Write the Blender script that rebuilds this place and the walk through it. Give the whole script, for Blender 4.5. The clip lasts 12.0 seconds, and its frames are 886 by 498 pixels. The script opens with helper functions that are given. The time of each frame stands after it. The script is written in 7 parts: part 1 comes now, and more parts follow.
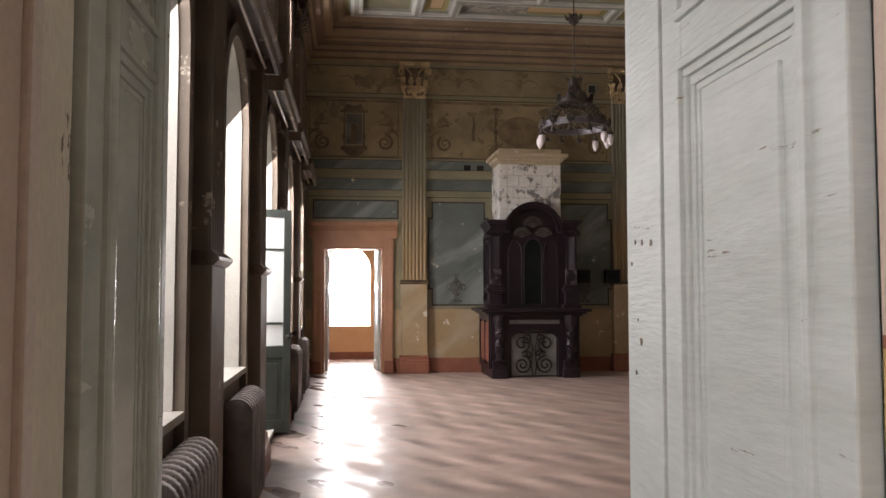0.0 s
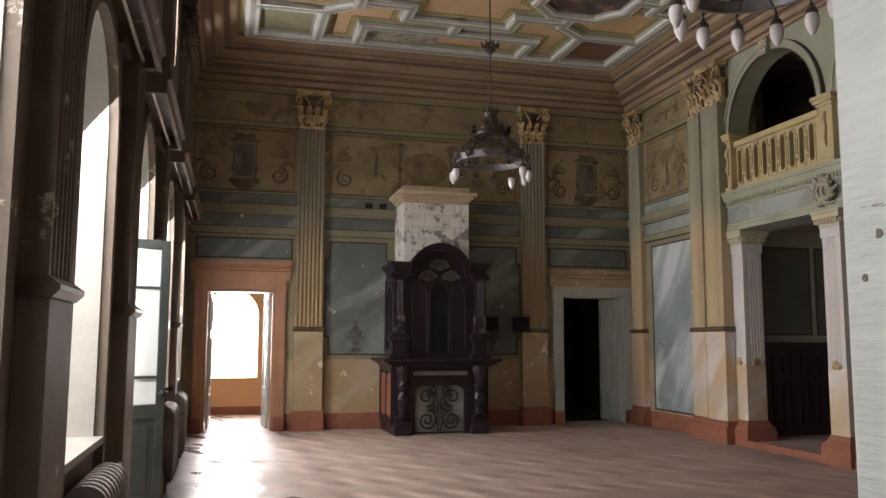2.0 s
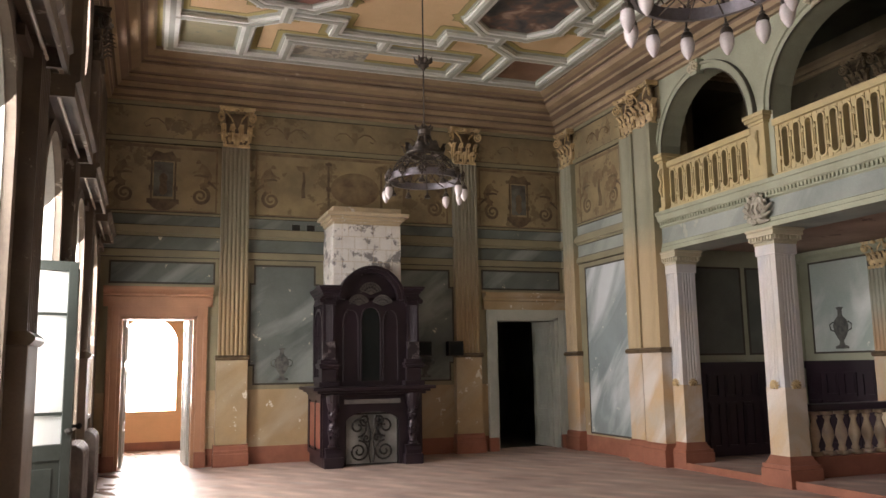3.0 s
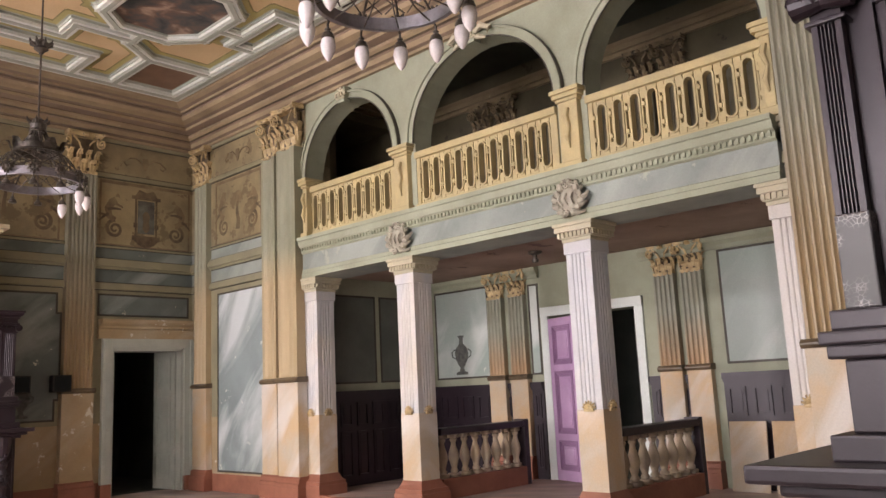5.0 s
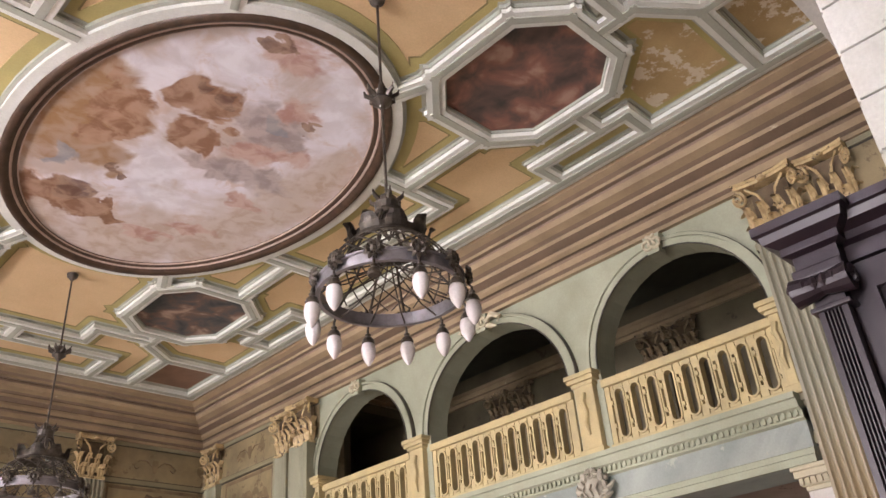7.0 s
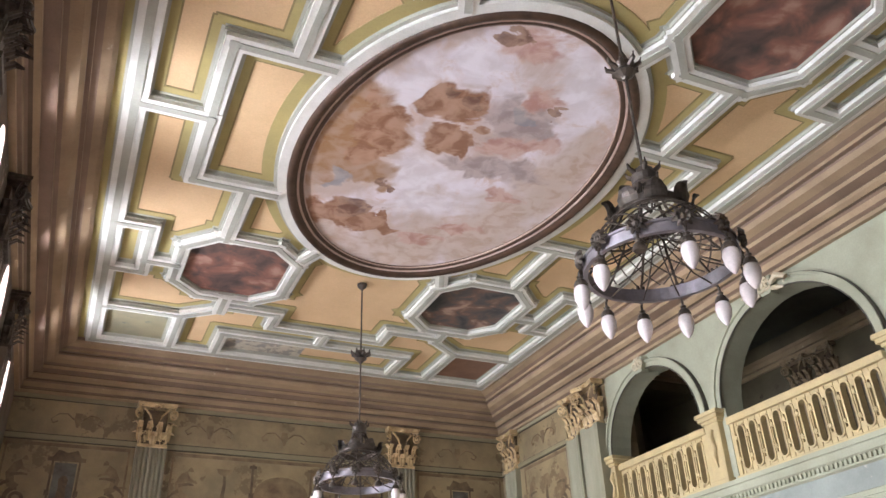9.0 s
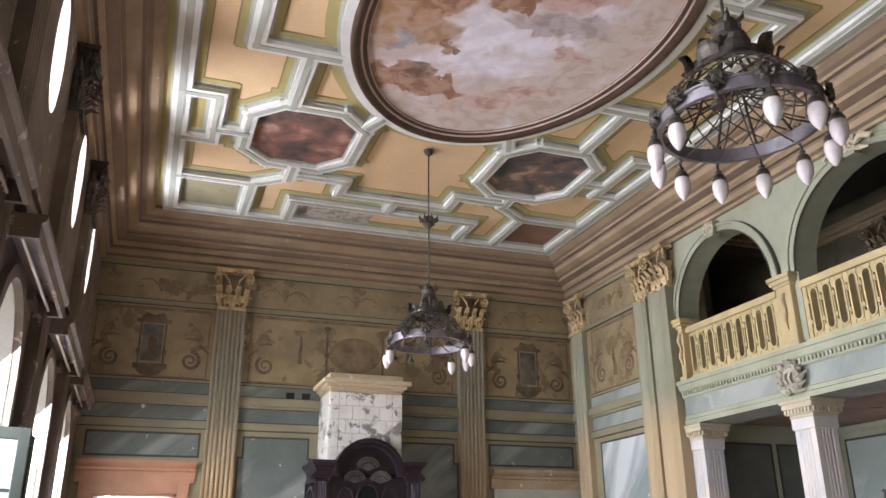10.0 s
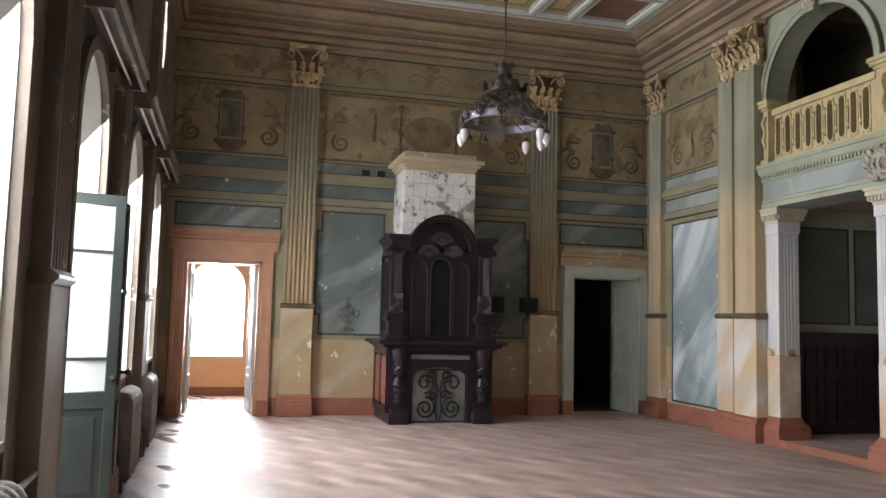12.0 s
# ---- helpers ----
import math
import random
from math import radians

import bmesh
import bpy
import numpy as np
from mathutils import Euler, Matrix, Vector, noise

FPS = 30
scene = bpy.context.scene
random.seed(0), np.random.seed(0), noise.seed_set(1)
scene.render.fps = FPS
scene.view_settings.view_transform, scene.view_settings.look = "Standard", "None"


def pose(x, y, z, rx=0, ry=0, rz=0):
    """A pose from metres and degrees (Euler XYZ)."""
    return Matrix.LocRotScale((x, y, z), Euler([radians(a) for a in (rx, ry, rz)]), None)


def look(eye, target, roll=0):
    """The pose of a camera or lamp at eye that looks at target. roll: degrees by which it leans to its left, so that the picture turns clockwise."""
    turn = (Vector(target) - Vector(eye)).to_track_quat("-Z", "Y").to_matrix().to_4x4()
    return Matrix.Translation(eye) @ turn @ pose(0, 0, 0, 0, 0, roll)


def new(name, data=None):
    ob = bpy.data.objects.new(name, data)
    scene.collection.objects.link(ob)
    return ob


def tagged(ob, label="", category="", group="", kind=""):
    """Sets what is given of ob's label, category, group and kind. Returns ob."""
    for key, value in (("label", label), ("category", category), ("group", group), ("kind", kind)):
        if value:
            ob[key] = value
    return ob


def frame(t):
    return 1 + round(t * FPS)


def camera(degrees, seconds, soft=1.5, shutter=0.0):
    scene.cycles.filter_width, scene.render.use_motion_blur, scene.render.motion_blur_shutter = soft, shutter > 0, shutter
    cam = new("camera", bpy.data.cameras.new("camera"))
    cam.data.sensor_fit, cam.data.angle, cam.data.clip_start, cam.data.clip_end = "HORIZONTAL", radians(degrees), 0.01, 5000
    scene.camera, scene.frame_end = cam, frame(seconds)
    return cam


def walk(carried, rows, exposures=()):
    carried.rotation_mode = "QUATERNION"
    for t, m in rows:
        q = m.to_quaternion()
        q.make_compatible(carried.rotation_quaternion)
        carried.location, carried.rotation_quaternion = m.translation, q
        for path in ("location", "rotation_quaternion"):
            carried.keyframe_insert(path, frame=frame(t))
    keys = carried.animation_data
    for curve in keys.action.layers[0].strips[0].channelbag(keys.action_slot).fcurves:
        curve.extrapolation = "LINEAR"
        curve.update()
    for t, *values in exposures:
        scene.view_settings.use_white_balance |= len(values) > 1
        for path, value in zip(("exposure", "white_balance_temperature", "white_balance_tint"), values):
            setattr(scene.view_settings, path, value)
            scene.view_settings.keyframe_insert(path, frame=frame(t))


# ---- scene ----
cam = camera(57.26, 12.0)
# seconds, place, then yaw, pitch and roll in degrees
PATH = [
    (0, -0.009, 0.025, 1.539, -6.53, 3.01, 0.00),
    (0.5, -0.057, 0.327, 1.539, -8.09, 4.35, 0.61),
    (1, -0.069, 0.643, 1.537, -10.36, 4.34, 0.49),
    (1.5, -0.070, 0.918, 1.532, -11.60, 5.37, -0.32),
    (2, -0.092, 1.220, 1.526, -14.57, 6.46, -0.18),
    (2.5, -0.108, 1.478, 1.520, -17.59, 7.45, 0.51),
    (2.7, -0.102, 1.561, 1.519, -18.27, 7.89, 0.67),
    (4.3, -0.053, 2.154, 1.514, -36.18, 9.27, 2.53),
    (4.5, -0.061, 2.234, 1.506, -40.00, 9.37, 2.75),
    (5, -0.009, 2.328, 1.491, -46.19, 9.75, 2.70),
    (5.5, 0.063, 2.354, 1.530, -48.13, 12.08, 1.90),
    (6, 0.121, 2.379, 1.553, -48.27, 17.94, 1.94),
    (6.5, 0.135, 2.367, 1.577, -47.05, 24.07, 3.17),
    (7, 0.149, 2.361, 1.593, -44.07, 29.82, 4.31),
    (7.2, 0.162, 2.344, 1.599, -42.22, 31.26, 4.50),
    (8.8, 0.146, 2.326, 1.592, -25.56, 31.02, 2.24),
    (9, 0.149, 2.328, 1.588, -24.06, 29.63, 1.81),
    (9.5, 0.140, 2.356, 1.584, -21.51, 25.27, 0.96),
    (10, 0.143, 2.375, 1.573, -19.64, 20.42, 0.43),
    (10.5, 0.121, 2.372, 1.562, -17.96, 15.50, 0.05),
    (11, 0.114, 2.391, 1.550, -16.85, 11.17, -0.86),
    (11.5, 0.116, 2.412, 1.549, -15.97, 7.38, -1.27),
    (12, 0.122, 2.410, 1.545, -14.92, 5.05, -1.47),
]
EXPOSURES = [(0.0, -0.5, 6450, 16), (1.5, -0.56, 6400, 14), (2.0, -0.48, 6400, 13), (2.5, -0.28, 6600, 14), (4.3, 0.56, 6550, 15), (5.5, 0.57, 6600, 20), (6.0, 0.76, 6650, 20), (7.0, 0.72, 6450, 17), (9.0, 0.85, 5850, 13), (9.5, 0.82, 5800, 12), (10.0, 0.66, 5800, 12), (11.0, 0.58, 5750, 10), (12.0, 0.1, 5800, 9)]
walk(cam, [(t, pose(x, y, z, 90 + pitch, roll, yaw)) for t, x, y, z, yaw, pitch, roll in PATH], EXPOSURES)

# ---- plan, in metres ----
XL, XR = -0.85, 7.36          # side walls of the hall
YN, YF = 2.05, 15.50          # near and far walls of the hall
ZC = 6.66                     # ceiling
CX, CY = 3.30, 8.76           # middle of the ceiling
XB = 10.10                    # back wall of the loggia
GY0, GY1 = 4.97, 12.08        # loggia from end to end
WINDOWS = (3.52, 5.86, 8.36, 10.90, 13.36)
PIERS = (2.42, 4.69, 7.11, 9.63, 12.13, 14.62)

# ---- light ----
world = bpy.data.worlds.new("sky")
scene.world = world
world.use_nodes = True
wn = world.node_tree.nodes
sky = wn.new("ShaderNodeTexSky")
sky.sky_type, sky.sun_disc = "NISHITA", False
sky.sun_elevation, sky.sun_rotation = radians(42), radians(250)
wn["Background"].inputs[1].default_value = 0.15
world.node_tree.links.new(sky.outputs[0], wn["Background"].inputs[0])
sun = new("sun", bpy.data.lights.new("sun", "SUN"))
sun.data.energy, sun.data.angle, sun.data.color = 1.0, radians(12), (1, 0.95, 0.88)
sun.matrix_world = look((-8, 14, 10), (0, 8, 0))


def window_light(name, place, target, sx, sy, watts, color=(1.0, 0.965, 0.92)):
    ob = new(name, bpy.data.lights.new(name, "AREA"))
    ob.data.shape, ob.data.size, ob.data.size_y = "RECTANGLE", sx, sy
    ob.data.energy, ob.data.color = watts, color
    ob.matrix_world = look(place, target)
    return ob


for wy, watts in zip(WINDOWS, (85, 115, 165, 230, 260)):
    window_light("window_daylight", (XL - 0.75, wy, 2.1), (XL + 1.0, wy, 0.55), 1.1, 2.4, watts * 1.2)
for wy in WINDOWS:
    window_light("oval_daylight", (XL - 0.75, wy + 0.22, 5.32), (XL + 0.7, wy + 0.22, 6.35), 0.5, 0.9, 160, (1.0, 0.95, 0.98))


# glowing material for backdrops added outside the windows
def glow_material(name, color, strength):
    m = bpy.data.materials.new(name)
    m.use_nodes = True
    p = m.node_tree.nodes["Principled BSDF"]
    p.inputs["Base Color"].default_value = (*color, 1)
    p.inputs["Emission Color"].default_value = (*color, 1)
    p.inputs["Emission Strength"].default_value = strength
    return m


# ---- materials ----
def material(name, a, b=None, scale=3.0, rough=0.6, bump=0.1, metal=0.0, fine=60.0, stain=None, streak=None, stretch=(1, 1, 1), spec=0.4, lower=None):
    """Two tones mixed by broad noise, a finer grain in value and relief, and optional flakes (colour, scale, amount), veins (colour, angle, amount) and a second coat below a height (colour, from, to)."""
    m = bpy.data.materials.new(name)
    m.use_nodes = True
    n, l = m.node_tree.nodes, m.node_tree.links
    bsdf = n["Principled BSDF"]
    b = b or tuple(c * 0.75 for c in a)
    co = n.new("ShaderNodeNewGeometry")
    mp = n.new("ShaderNodeMapping")
    mp.inputs["Scale"].default_value = stretch
    l.new(co.outputs["Position"], mp.inputs["Vector"])

    def noise_node(s, detail=6, r=0.6):
        t = n.new("ShaderNodeTexNoise")
        t.inputs["Scale"].default_value, t.inputs["Detail"].default_value, t.inputs["Roughness"].default_value = s, detail, r
        l.new(mp.outputs[0], t.inputs["Vector"])
        return t

    def ramp(src, lo, hi):
        r = n.new("ShaderNodeMapRange")
        r.inputs["From Min"].default_value, r.inputs["From Max"].default_value = lo, hi
        l.new(src, r.inputs["Value"])
        return r.outputs[0]

    def mix(fac, x, y, kind="MIX"):
        k = n.new("ShaderNodeMix")
        k.data_type, k.blend_type = "RGBA", kind
        if isinstance(fac, float):
            k.inputs[0].default_value = fac
        else:
            l.new(fac, k.inputs[0])
        for i, v in ((6, x), (7, y)):
            if isinstance(v, tuple):
                k.inputs[i].default_value = (*v, 1)
            else:
                l.new(v, k.inputs[i])
        return k.outputs[2]

    broad = noise_node(scale, 8)
    grain = noise_node(fine, 4)
    col = mix(ramp(broad.outputs["Fac"], 0.35, 0.65), a, b)
    if lower:
        sep = n.new("ShaderNodeSeparateXYZ")
        l.new(co.outputs["Position"], sep.inputs[0])
        edge_of = n.new("ShaderNodeMath")
        edge_of.operation = "MULTIPLY_ADD"
        edge_of.inputs[1].default_value = 0.5
        l.new(broad.outputs["Fac"], edge_of.inputs[0])
        l.new(sep.outputs[2], edge_of.inputs[2])
        col = mix(ramp(edge_of.outputs[0], lower[2] + 0.25, lower[1] + 0.25), col, lower[0])
    if streak:
        rot = n.new("ShaderNodeMapping")
        rot.inputs["Rotation"].default_value = streak[1]
        rot.vector_type = "TEXTURE"
        rot.inputs["Scale"].default_value = (1, 1, 4.5)
        l.new(co.outputs["Position"], rot.inputs["Vector"])
        vt = n.new("ShaderNodeTexNoise")
        vt.inputs["Scale"].default_value, vt.inputs["Detail"].default_value, vt.inputs["Distortion"].default_value = 1.35, 5, 1.0
        l.new(rot.outputs[0], vt.inputs["Vector"])
        k = n.new("ShaderNodeMath")
        k.operation = "MULTIPLY"
        l.new(ramp(vt.outputs["Fac"], 0.46, 0.62), k.inputs[0])
        k.inputs[1].default_value = streak[2]
        col = mix(k.outputs[0], col, streak[0])
    g = n.new("ShaderNodeMapRange")
    g.inputs["To Min"].default_value, g.inputs["To Max"].default_value = 0.82, 1.12
    l.new(grain.outputs["Fac"], g.inputs["Value"])
    comb = n.new("ShaderNodeCombineColor")
    for i in range(3):
        l.new(g.outputs[0], comb.inputs[i])
    col = mix(1.0, col, comb.outputs[0], "MULTIPLY")
    height = grain.outputs["Fac"]
    if stain:
        fl = noise_node(stain[1], 10, 0.68)
        lo = 0.72 - stain[2] * 0.3
        edge = ramp(fl.outputs["Fac"], lo, lo + 0.03)
        col = mix(edge, col, stain[0])
        sub = n.new("ShaderNodeMath")
        sub.operation = "MULTIPLY_ADD"
        l.new(edge, sub.inputs[0])
        sub.inputs[1].default_value = -1.2
        l.new(height, sub.inputs[2])
        height = sub.outputs[0]
    l.new(col, bsdf.inputs["Base Color"])
    bsdf.inputs["Metallic"].default_value = metal
    rr = n.new("ShaderNodeMapRange")
    rr.inputs["To Min"].default_value, rr.inputs["To Max"].default_value = max(rough - 0.12, 0.03), min(rough + 0.12, 1)
    l.new(broad.outputs["Fac"], rr.inputs["Value"])
    l.new(rr.outputs[0], bsdf.inputs["Roughness"])
    bsdf.inputs["Specular IOR Level"].default_value = spec
    if bump:
        bp = n.new("ShaderNodeBump")
        bp.inputs["Strength"].default_value, bp.inputs["Distance"].default_value = bump, 0.01
        l.new(height, bp.inputs["Height"])
        l.new(bp.outputs[0], bsdf.inputs["Normal"])
    return m


DIAG = (radians(40), 0, 0)
DIAGX = (0, radians(55), 0)
M_FLOOR = material("dusty_floor", (0.455, 0.335, 0.29), (0.34, 0.25, 0.215), 0.9, 0.54, 0.7, fine=6, streak=((0.52, 0.415, 0.355), (0, radians(90), radians(-65)), 0.45))


def parquet(m):
    """Paints the alternating sheen of parquet blocks into colour and gloss, and polishes a worn lane along the window
    wall.
    """
    n, l = m.node_tree.nodes, m.node_tree.links
    bsdf = n["Principled BSDF"]
    base = bsdf.inputs["Base Color"].links[0].from_socket
    rough = bsdf.inputs["Roughness"].links[0].from_socket
    pos = n.new("ShaderNodeNewGeometry")
    sep = n.new("ShaderNodeSeparateXYZ")
    l.new(pos.outputs["Position"], sep.inputs[0])
    wob = n.new("ShaderNodeTexNoise")
    wob.inputs["Scale"].default_value, wob.inputs["Detail"].default_value = 1.3, 5
    l.new(pos.outputs["Position"], wob.inputs["Vector"])

    def calc(op, a, b=None, c=None):
        k = n.new("ShaderNodeMath")
        k.operation = op
        for i, v in enumerate((a, b, c)):
            if v is None:
                continue
            if isinstance(v, (int, float)):
                k.inputs[i].default_value = v
            else:
                l.new(v, k.inputs[i])
        return k.outputs[0]

    x, y, w = sep.outputs[0], sep.outputs[1], wob.outputs["Fac"]
    slant = calc("ADD", calc("MULTIPLY_ADD", y, 0.55, x), calc("MULTIPLY", w, 0.22))
    one = calc("SINE", calc("MULTIPLY", slant, 2 * math.pi / 0.46))
    two = calc("SINE", calc("MULTIPLY", calc("MULTIPLY_ADD", w, 0.25, y), 2 * math.pi / 0.92))
    cell = calc("ADD", calc("MULTIPLY", calc("MULTIPLY", one, two), 0.5), calc("MULTIPLY", one, 0.45))
    tone = calc("MULTIPLY_ADD", cell, 0.32, 0.96)
    lane = n.new("ShaderNodeMapRange")
    l.new(calc("MULTIPLY_ADD", w, 1.6, x), lane.inputs["Value"])
    lane.inputs["From Min"].default_value, lane.inputs["From Max"].default_value = 0.9, 1.9
    lane.inputs["To Min"].default_value, lane.inputs["To Max"].default_value = 0.0, 1.0
    worn = lane.outputs[0]
    tone = calc("MULTIPLY", tone, calc("MULTIPLY_ADD", worn, 0.38, 0.62))
    comb = n.new("ShaderNodeCombineColor")
    for i in range(3):
        l.new(tone, comb.inputs[i])
    mx = n.new("ShaderNodeMix")
    mx.data_type, mx.blend_type = "RGBA", "MULTIPLY"
    mx.inputs[0].default_value = 1.0
    l.new(base, mx.inputs[6])
    l.new(comb.outputs[0], mx.inputs[7])
    l.new(mx.outputs[2], bsdf.inputs["Base Color"])
    patchy = calc("MULTIPLY", calc("ADD", cell, calc("MULTIPLY_ADD", w, 4.0, -2.0)), 0.16)
    l.new(calc("ADD", calc("ADD", rough, patchy), calc("MULTIPLY_ADD", worn, 0.22, -0.16)), bsdf.inputs["Roughness"])


parquet(M_FLOOR)
M_PLASTER = material("olive_plaster", (0.29, 0.26, 0.16), (0.22, 0.20, 0.13), 1.5, 0.5, 0.12)
M_FRESCO = material("fresco_ground", (0.33, 0.26, 0.14), (0.20, 0.16, 0.09), 1.9, 0.40, 0.10, stain=((0.16, 0.115, 0.06), 2.6, 0.56), spec=0.7)
M_FIGURE = material("umber_ornament_and_bell_shade", (0.065, 0.042, 0.024), (0.17, 0.12, 0.066), 5, 0.42, 0.1, spec=0.6)
M_FIGURE_PALE = material("fresco_ornament_pale", (0.125, 0.08, 0.045), (0.24, 0.18, 0.10), 5, 0.42, 0.1, spec=0.6)
M_BLUE = material("blue_grey_marbling", (0.27, 0.315, 0.315), (0.20, 0.24, 0.24), 1.2, 0.42, 0.05, streak=((0.62, 0.65, 0.65), DIAG, 0.9), stain=((0.66, 0.66, 0.60), 5.0, 0.27))
M_BEAM = material("pale_blue_marbling", (0.27, 0.30, 0.27), (0.195, 0.22, 0.20), 1.4, 0.5, 0.05, streak=((0.38, 0.40, 0.36), DIAG, 0.6), stain=((0.36, 0.36, 0.30), 3.0, 0.3))
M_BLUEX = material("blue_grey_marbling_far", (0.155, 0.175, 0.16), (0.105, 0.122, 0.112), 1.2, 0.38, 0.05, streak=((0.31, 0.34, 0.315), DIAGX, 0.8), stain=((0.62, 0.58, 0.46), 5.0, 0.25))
M_OCHRE = material("ochre_marbling", (0.42, 0.30, 0.16), (0.34, 0.25, 0.14), 1.8, 0.5, 0.08, streak=((0.48, 0.41, 0.30), DIAGX, 0.6), stain=((0.66, 0.62, 0.52), 5.0, 0.36))
M_PEACH = material("peach_marbling", (0.55, 0.37, 0.20), (0.48, 0.42, 0.33), 1.6, 0.5, 0.08, streak=((0.66, 0.62, 0.58), DIAG, 0.8), stain=((0.70, 0.66, 0.58), 2.6, 0.1))
M_RED = material("terracotta_paint", (0.32, 0.125, 0.078), (0.24, 0.095, 0.06), 3, 0.55, 0.1, stain=((0.4, 0.3, 0.24), 5, 0.1))
M_LINE = material("dark_line_and_crease_shade", (0.045, 0.04, 0.03), (0.07, 0.06, 0.045), 4, 0.5, 0.05)
M_FLUTE = material("pilaster_olive_grey", (0.27, 0.257, 0.19), (0.235, 0.22, 0.155), 1.1, 0.42, 0.1, spec=0.5, lower=((0.33, 0.235, 0.125), 2.4, 3.9))
M_MINT = material("pale_green_plaster", (0.36, 0.375, 0.275), (0.28, 0.29, 0.205), 1.4, 0.6, 0.1, stain=((0.25, 0.27, 0.24), 2.2, 0.12))
M_GOLD = material("worn_gilding", (0.66, 0.51, 0.27), (0.38, 0.27, 0.14), 7, 0.40, 0.3, metal=0.12, stain=((0.10, 0.07, 0.04), 9, 0.48))
M_CREAM = material("cream_yellow_paint", (0.50, 0.40, 0.20), (0.40, 0.33, 0.18), 3, 0.6, 0.15, stain=((0.4, 0.3, 0.14), 6, 0.12))
M_CORNICE = material("cornice_brown", (0.37, 0.275, 0.165), (0.28, 0.205, 0.125), 2, 0.6, 0.1, stain=((0.46, 0.38, 0.26), 3.5, 0.22))
M_WHITE = material("white_plaster_beam", (0.74, 0.75, 0.69), (0.63, 0.64, 0.58), 3, 0.65, 0.1)
M_CEIL = material("peach_ceiling", (0.68, 0.49, 0.275), (0.61, 0.43, 0.235), 1.4, 0.75, 0.08, stain=((0.60, 0.56, 0.46), 1.3, 0.06))
M_OLIVE = material("olive_ceiling_border", (0.43, 0.36, 0.14), (0.36, 0.31, 0.13), 2, 0.75, 0.08)
M_DOORPINK = material("salmon_door_paint", (0.45, 0.24, 0.14), (0.38, 0.2, 0.12), 2.5, 0.5, 0.1, stain=((0.5, 0.42, 0.34), 4, 0.1))
M_DOORWHITE = material("white_door_paint", (0.70, 0.74, 0.71), (0.62, 0.66, 0.63), 2.5, 0.38, 0.12, stain=((0.28, 0.2, 0.14), 5, 0.02))
M_GREEN = material("grey_green_joinery", (0.10, 0.112, 0.10), (0.07, 0.08, 0.07), 3, 0.5, 0.12, stain=((0.45, 0.38, 0.3), 5, 0.08))
# flaking brown, toned dark to carry the shade of the window wall
M_LEFT = material("shade_toned_brown_paint", (0.19, 0.15, 0.115), (0.12, 0.095, 0.075), 2, 0.6, 0.15, stain=((0.46, 0.41, 0.34), 4.2, 0.36))
M_REVEAL = material("whitewashed_reveal", (0.46, 0.44, 0.40), (0.38, 0.36, 0.32), 2, 0.7, 0.1, stain=((0.5, 0.42, 0.34), 3, 0.08))
M_DARKWOOD = material("dark_carved_wood", (0.022, 0.0125, 0.018), (0.010, 0.006, 0.008), 1.2, 0.40, 0.05, fine=90, spec=0.55)
# lilac tint puts the colour of reflected sky into the varnish
M_DARKWOOD.node_tree.nodes["Principled BSDF"].inputs["Specular Tint"].default_value = (0.98, 0.93, 1.0, 1)
M_LEAF = material("dark_grey_green_joinery", (0.055, 0.065, 0.058), (0.038, 0.045, 0.04), 3, 0.45, 0.12, stain=((0.3, 0.26, 0.2), 5, 0.1))
M_DARKGLASS = material("dark_mirror", (0.015, 0.017, 0.017), (0.01, 0.012, 0.012), 2, 0.2, 0.0, spec=0.2)
M_REDPANEL = material("red_brown_panel", (0.26, 0.08, 0.055), (0.17, 0.055, 0.04), 4, 0.35, 0.08)
M_TILE = material("white_stove_tile", (0.80, 0.78, 0.74), (0.68, 0.65, 0.60), 3.4, 0.3, 0.2, stain=((0.24, 0.225, 0.215), 3.2, 0.62))
M_TILECREAM = material("stove_cornice", (0.58, 0.47, 0.30), (0.5, 0.42, 0.29), 5, 0.45, 0.15, stain=((0.66, 0.64, 0.58), 4, 0.4))
M_IRON = material("wrought_iron", (0.018, 0.017, 0.016), (0.03, 0.026, 0.022), 10, 0.55, 0.2, spec=0.25)
M_BRONZE = material("dark_bronze", (0.12, 0.10, 0.08), (0.05, 0.042, 0.036), 14, 0.42, 0.2, metal=0.5)
M_ZINC = material("tarnished_band", (0.29, 0.27, 0.29), (0.19, 0.175, 0.185), 6, 0.4, 0.15, metal=0.4)
M_BULB = material("milk_glass", (0.78, 0.72, 0.72), (0.7, 0.64, 0.64), 6, 0.25, 0.0)
M_RADIATOR = material("dirty_radiator_paint", (0.20, 0.17, 0.15), (0.12, 0.10, 0.09), 5, 0.55, 0.25, stain=((0.42, 0.38, 0.33), 6, 0.2))
M_PURPLE = material("lilac_door_paint", (0.56, 0.37, 0.56), (0.46, 0.29, 0.47), 2.5, 0.45, 0.1)
M_PINKWALL = material("pink_wall_paint", (0.70, 0.58, 0.50), (0.64, 0.52, 0.44), 2, 0.7, 0.08)
M_ORANGE = material("orange_wall_paint", (0.70, 0.42, 0.22), (0.64, 0.38, 0.2), 2, 0.65, 0.08)
# dark colour standing in for the shade of unlit rooms
M_SHADEDARK = material("shade_dark_plaster", (0.10, 0.11, 0.095), (0.07, 0.08, 0.07), 2, 0.8, 0.1)
M_SOIL = material("garden_ground", (0.06, 0.085, 0.035), (0.09, 0.08, 0.05), 0.6, 0.95, 0.3, fine=9)
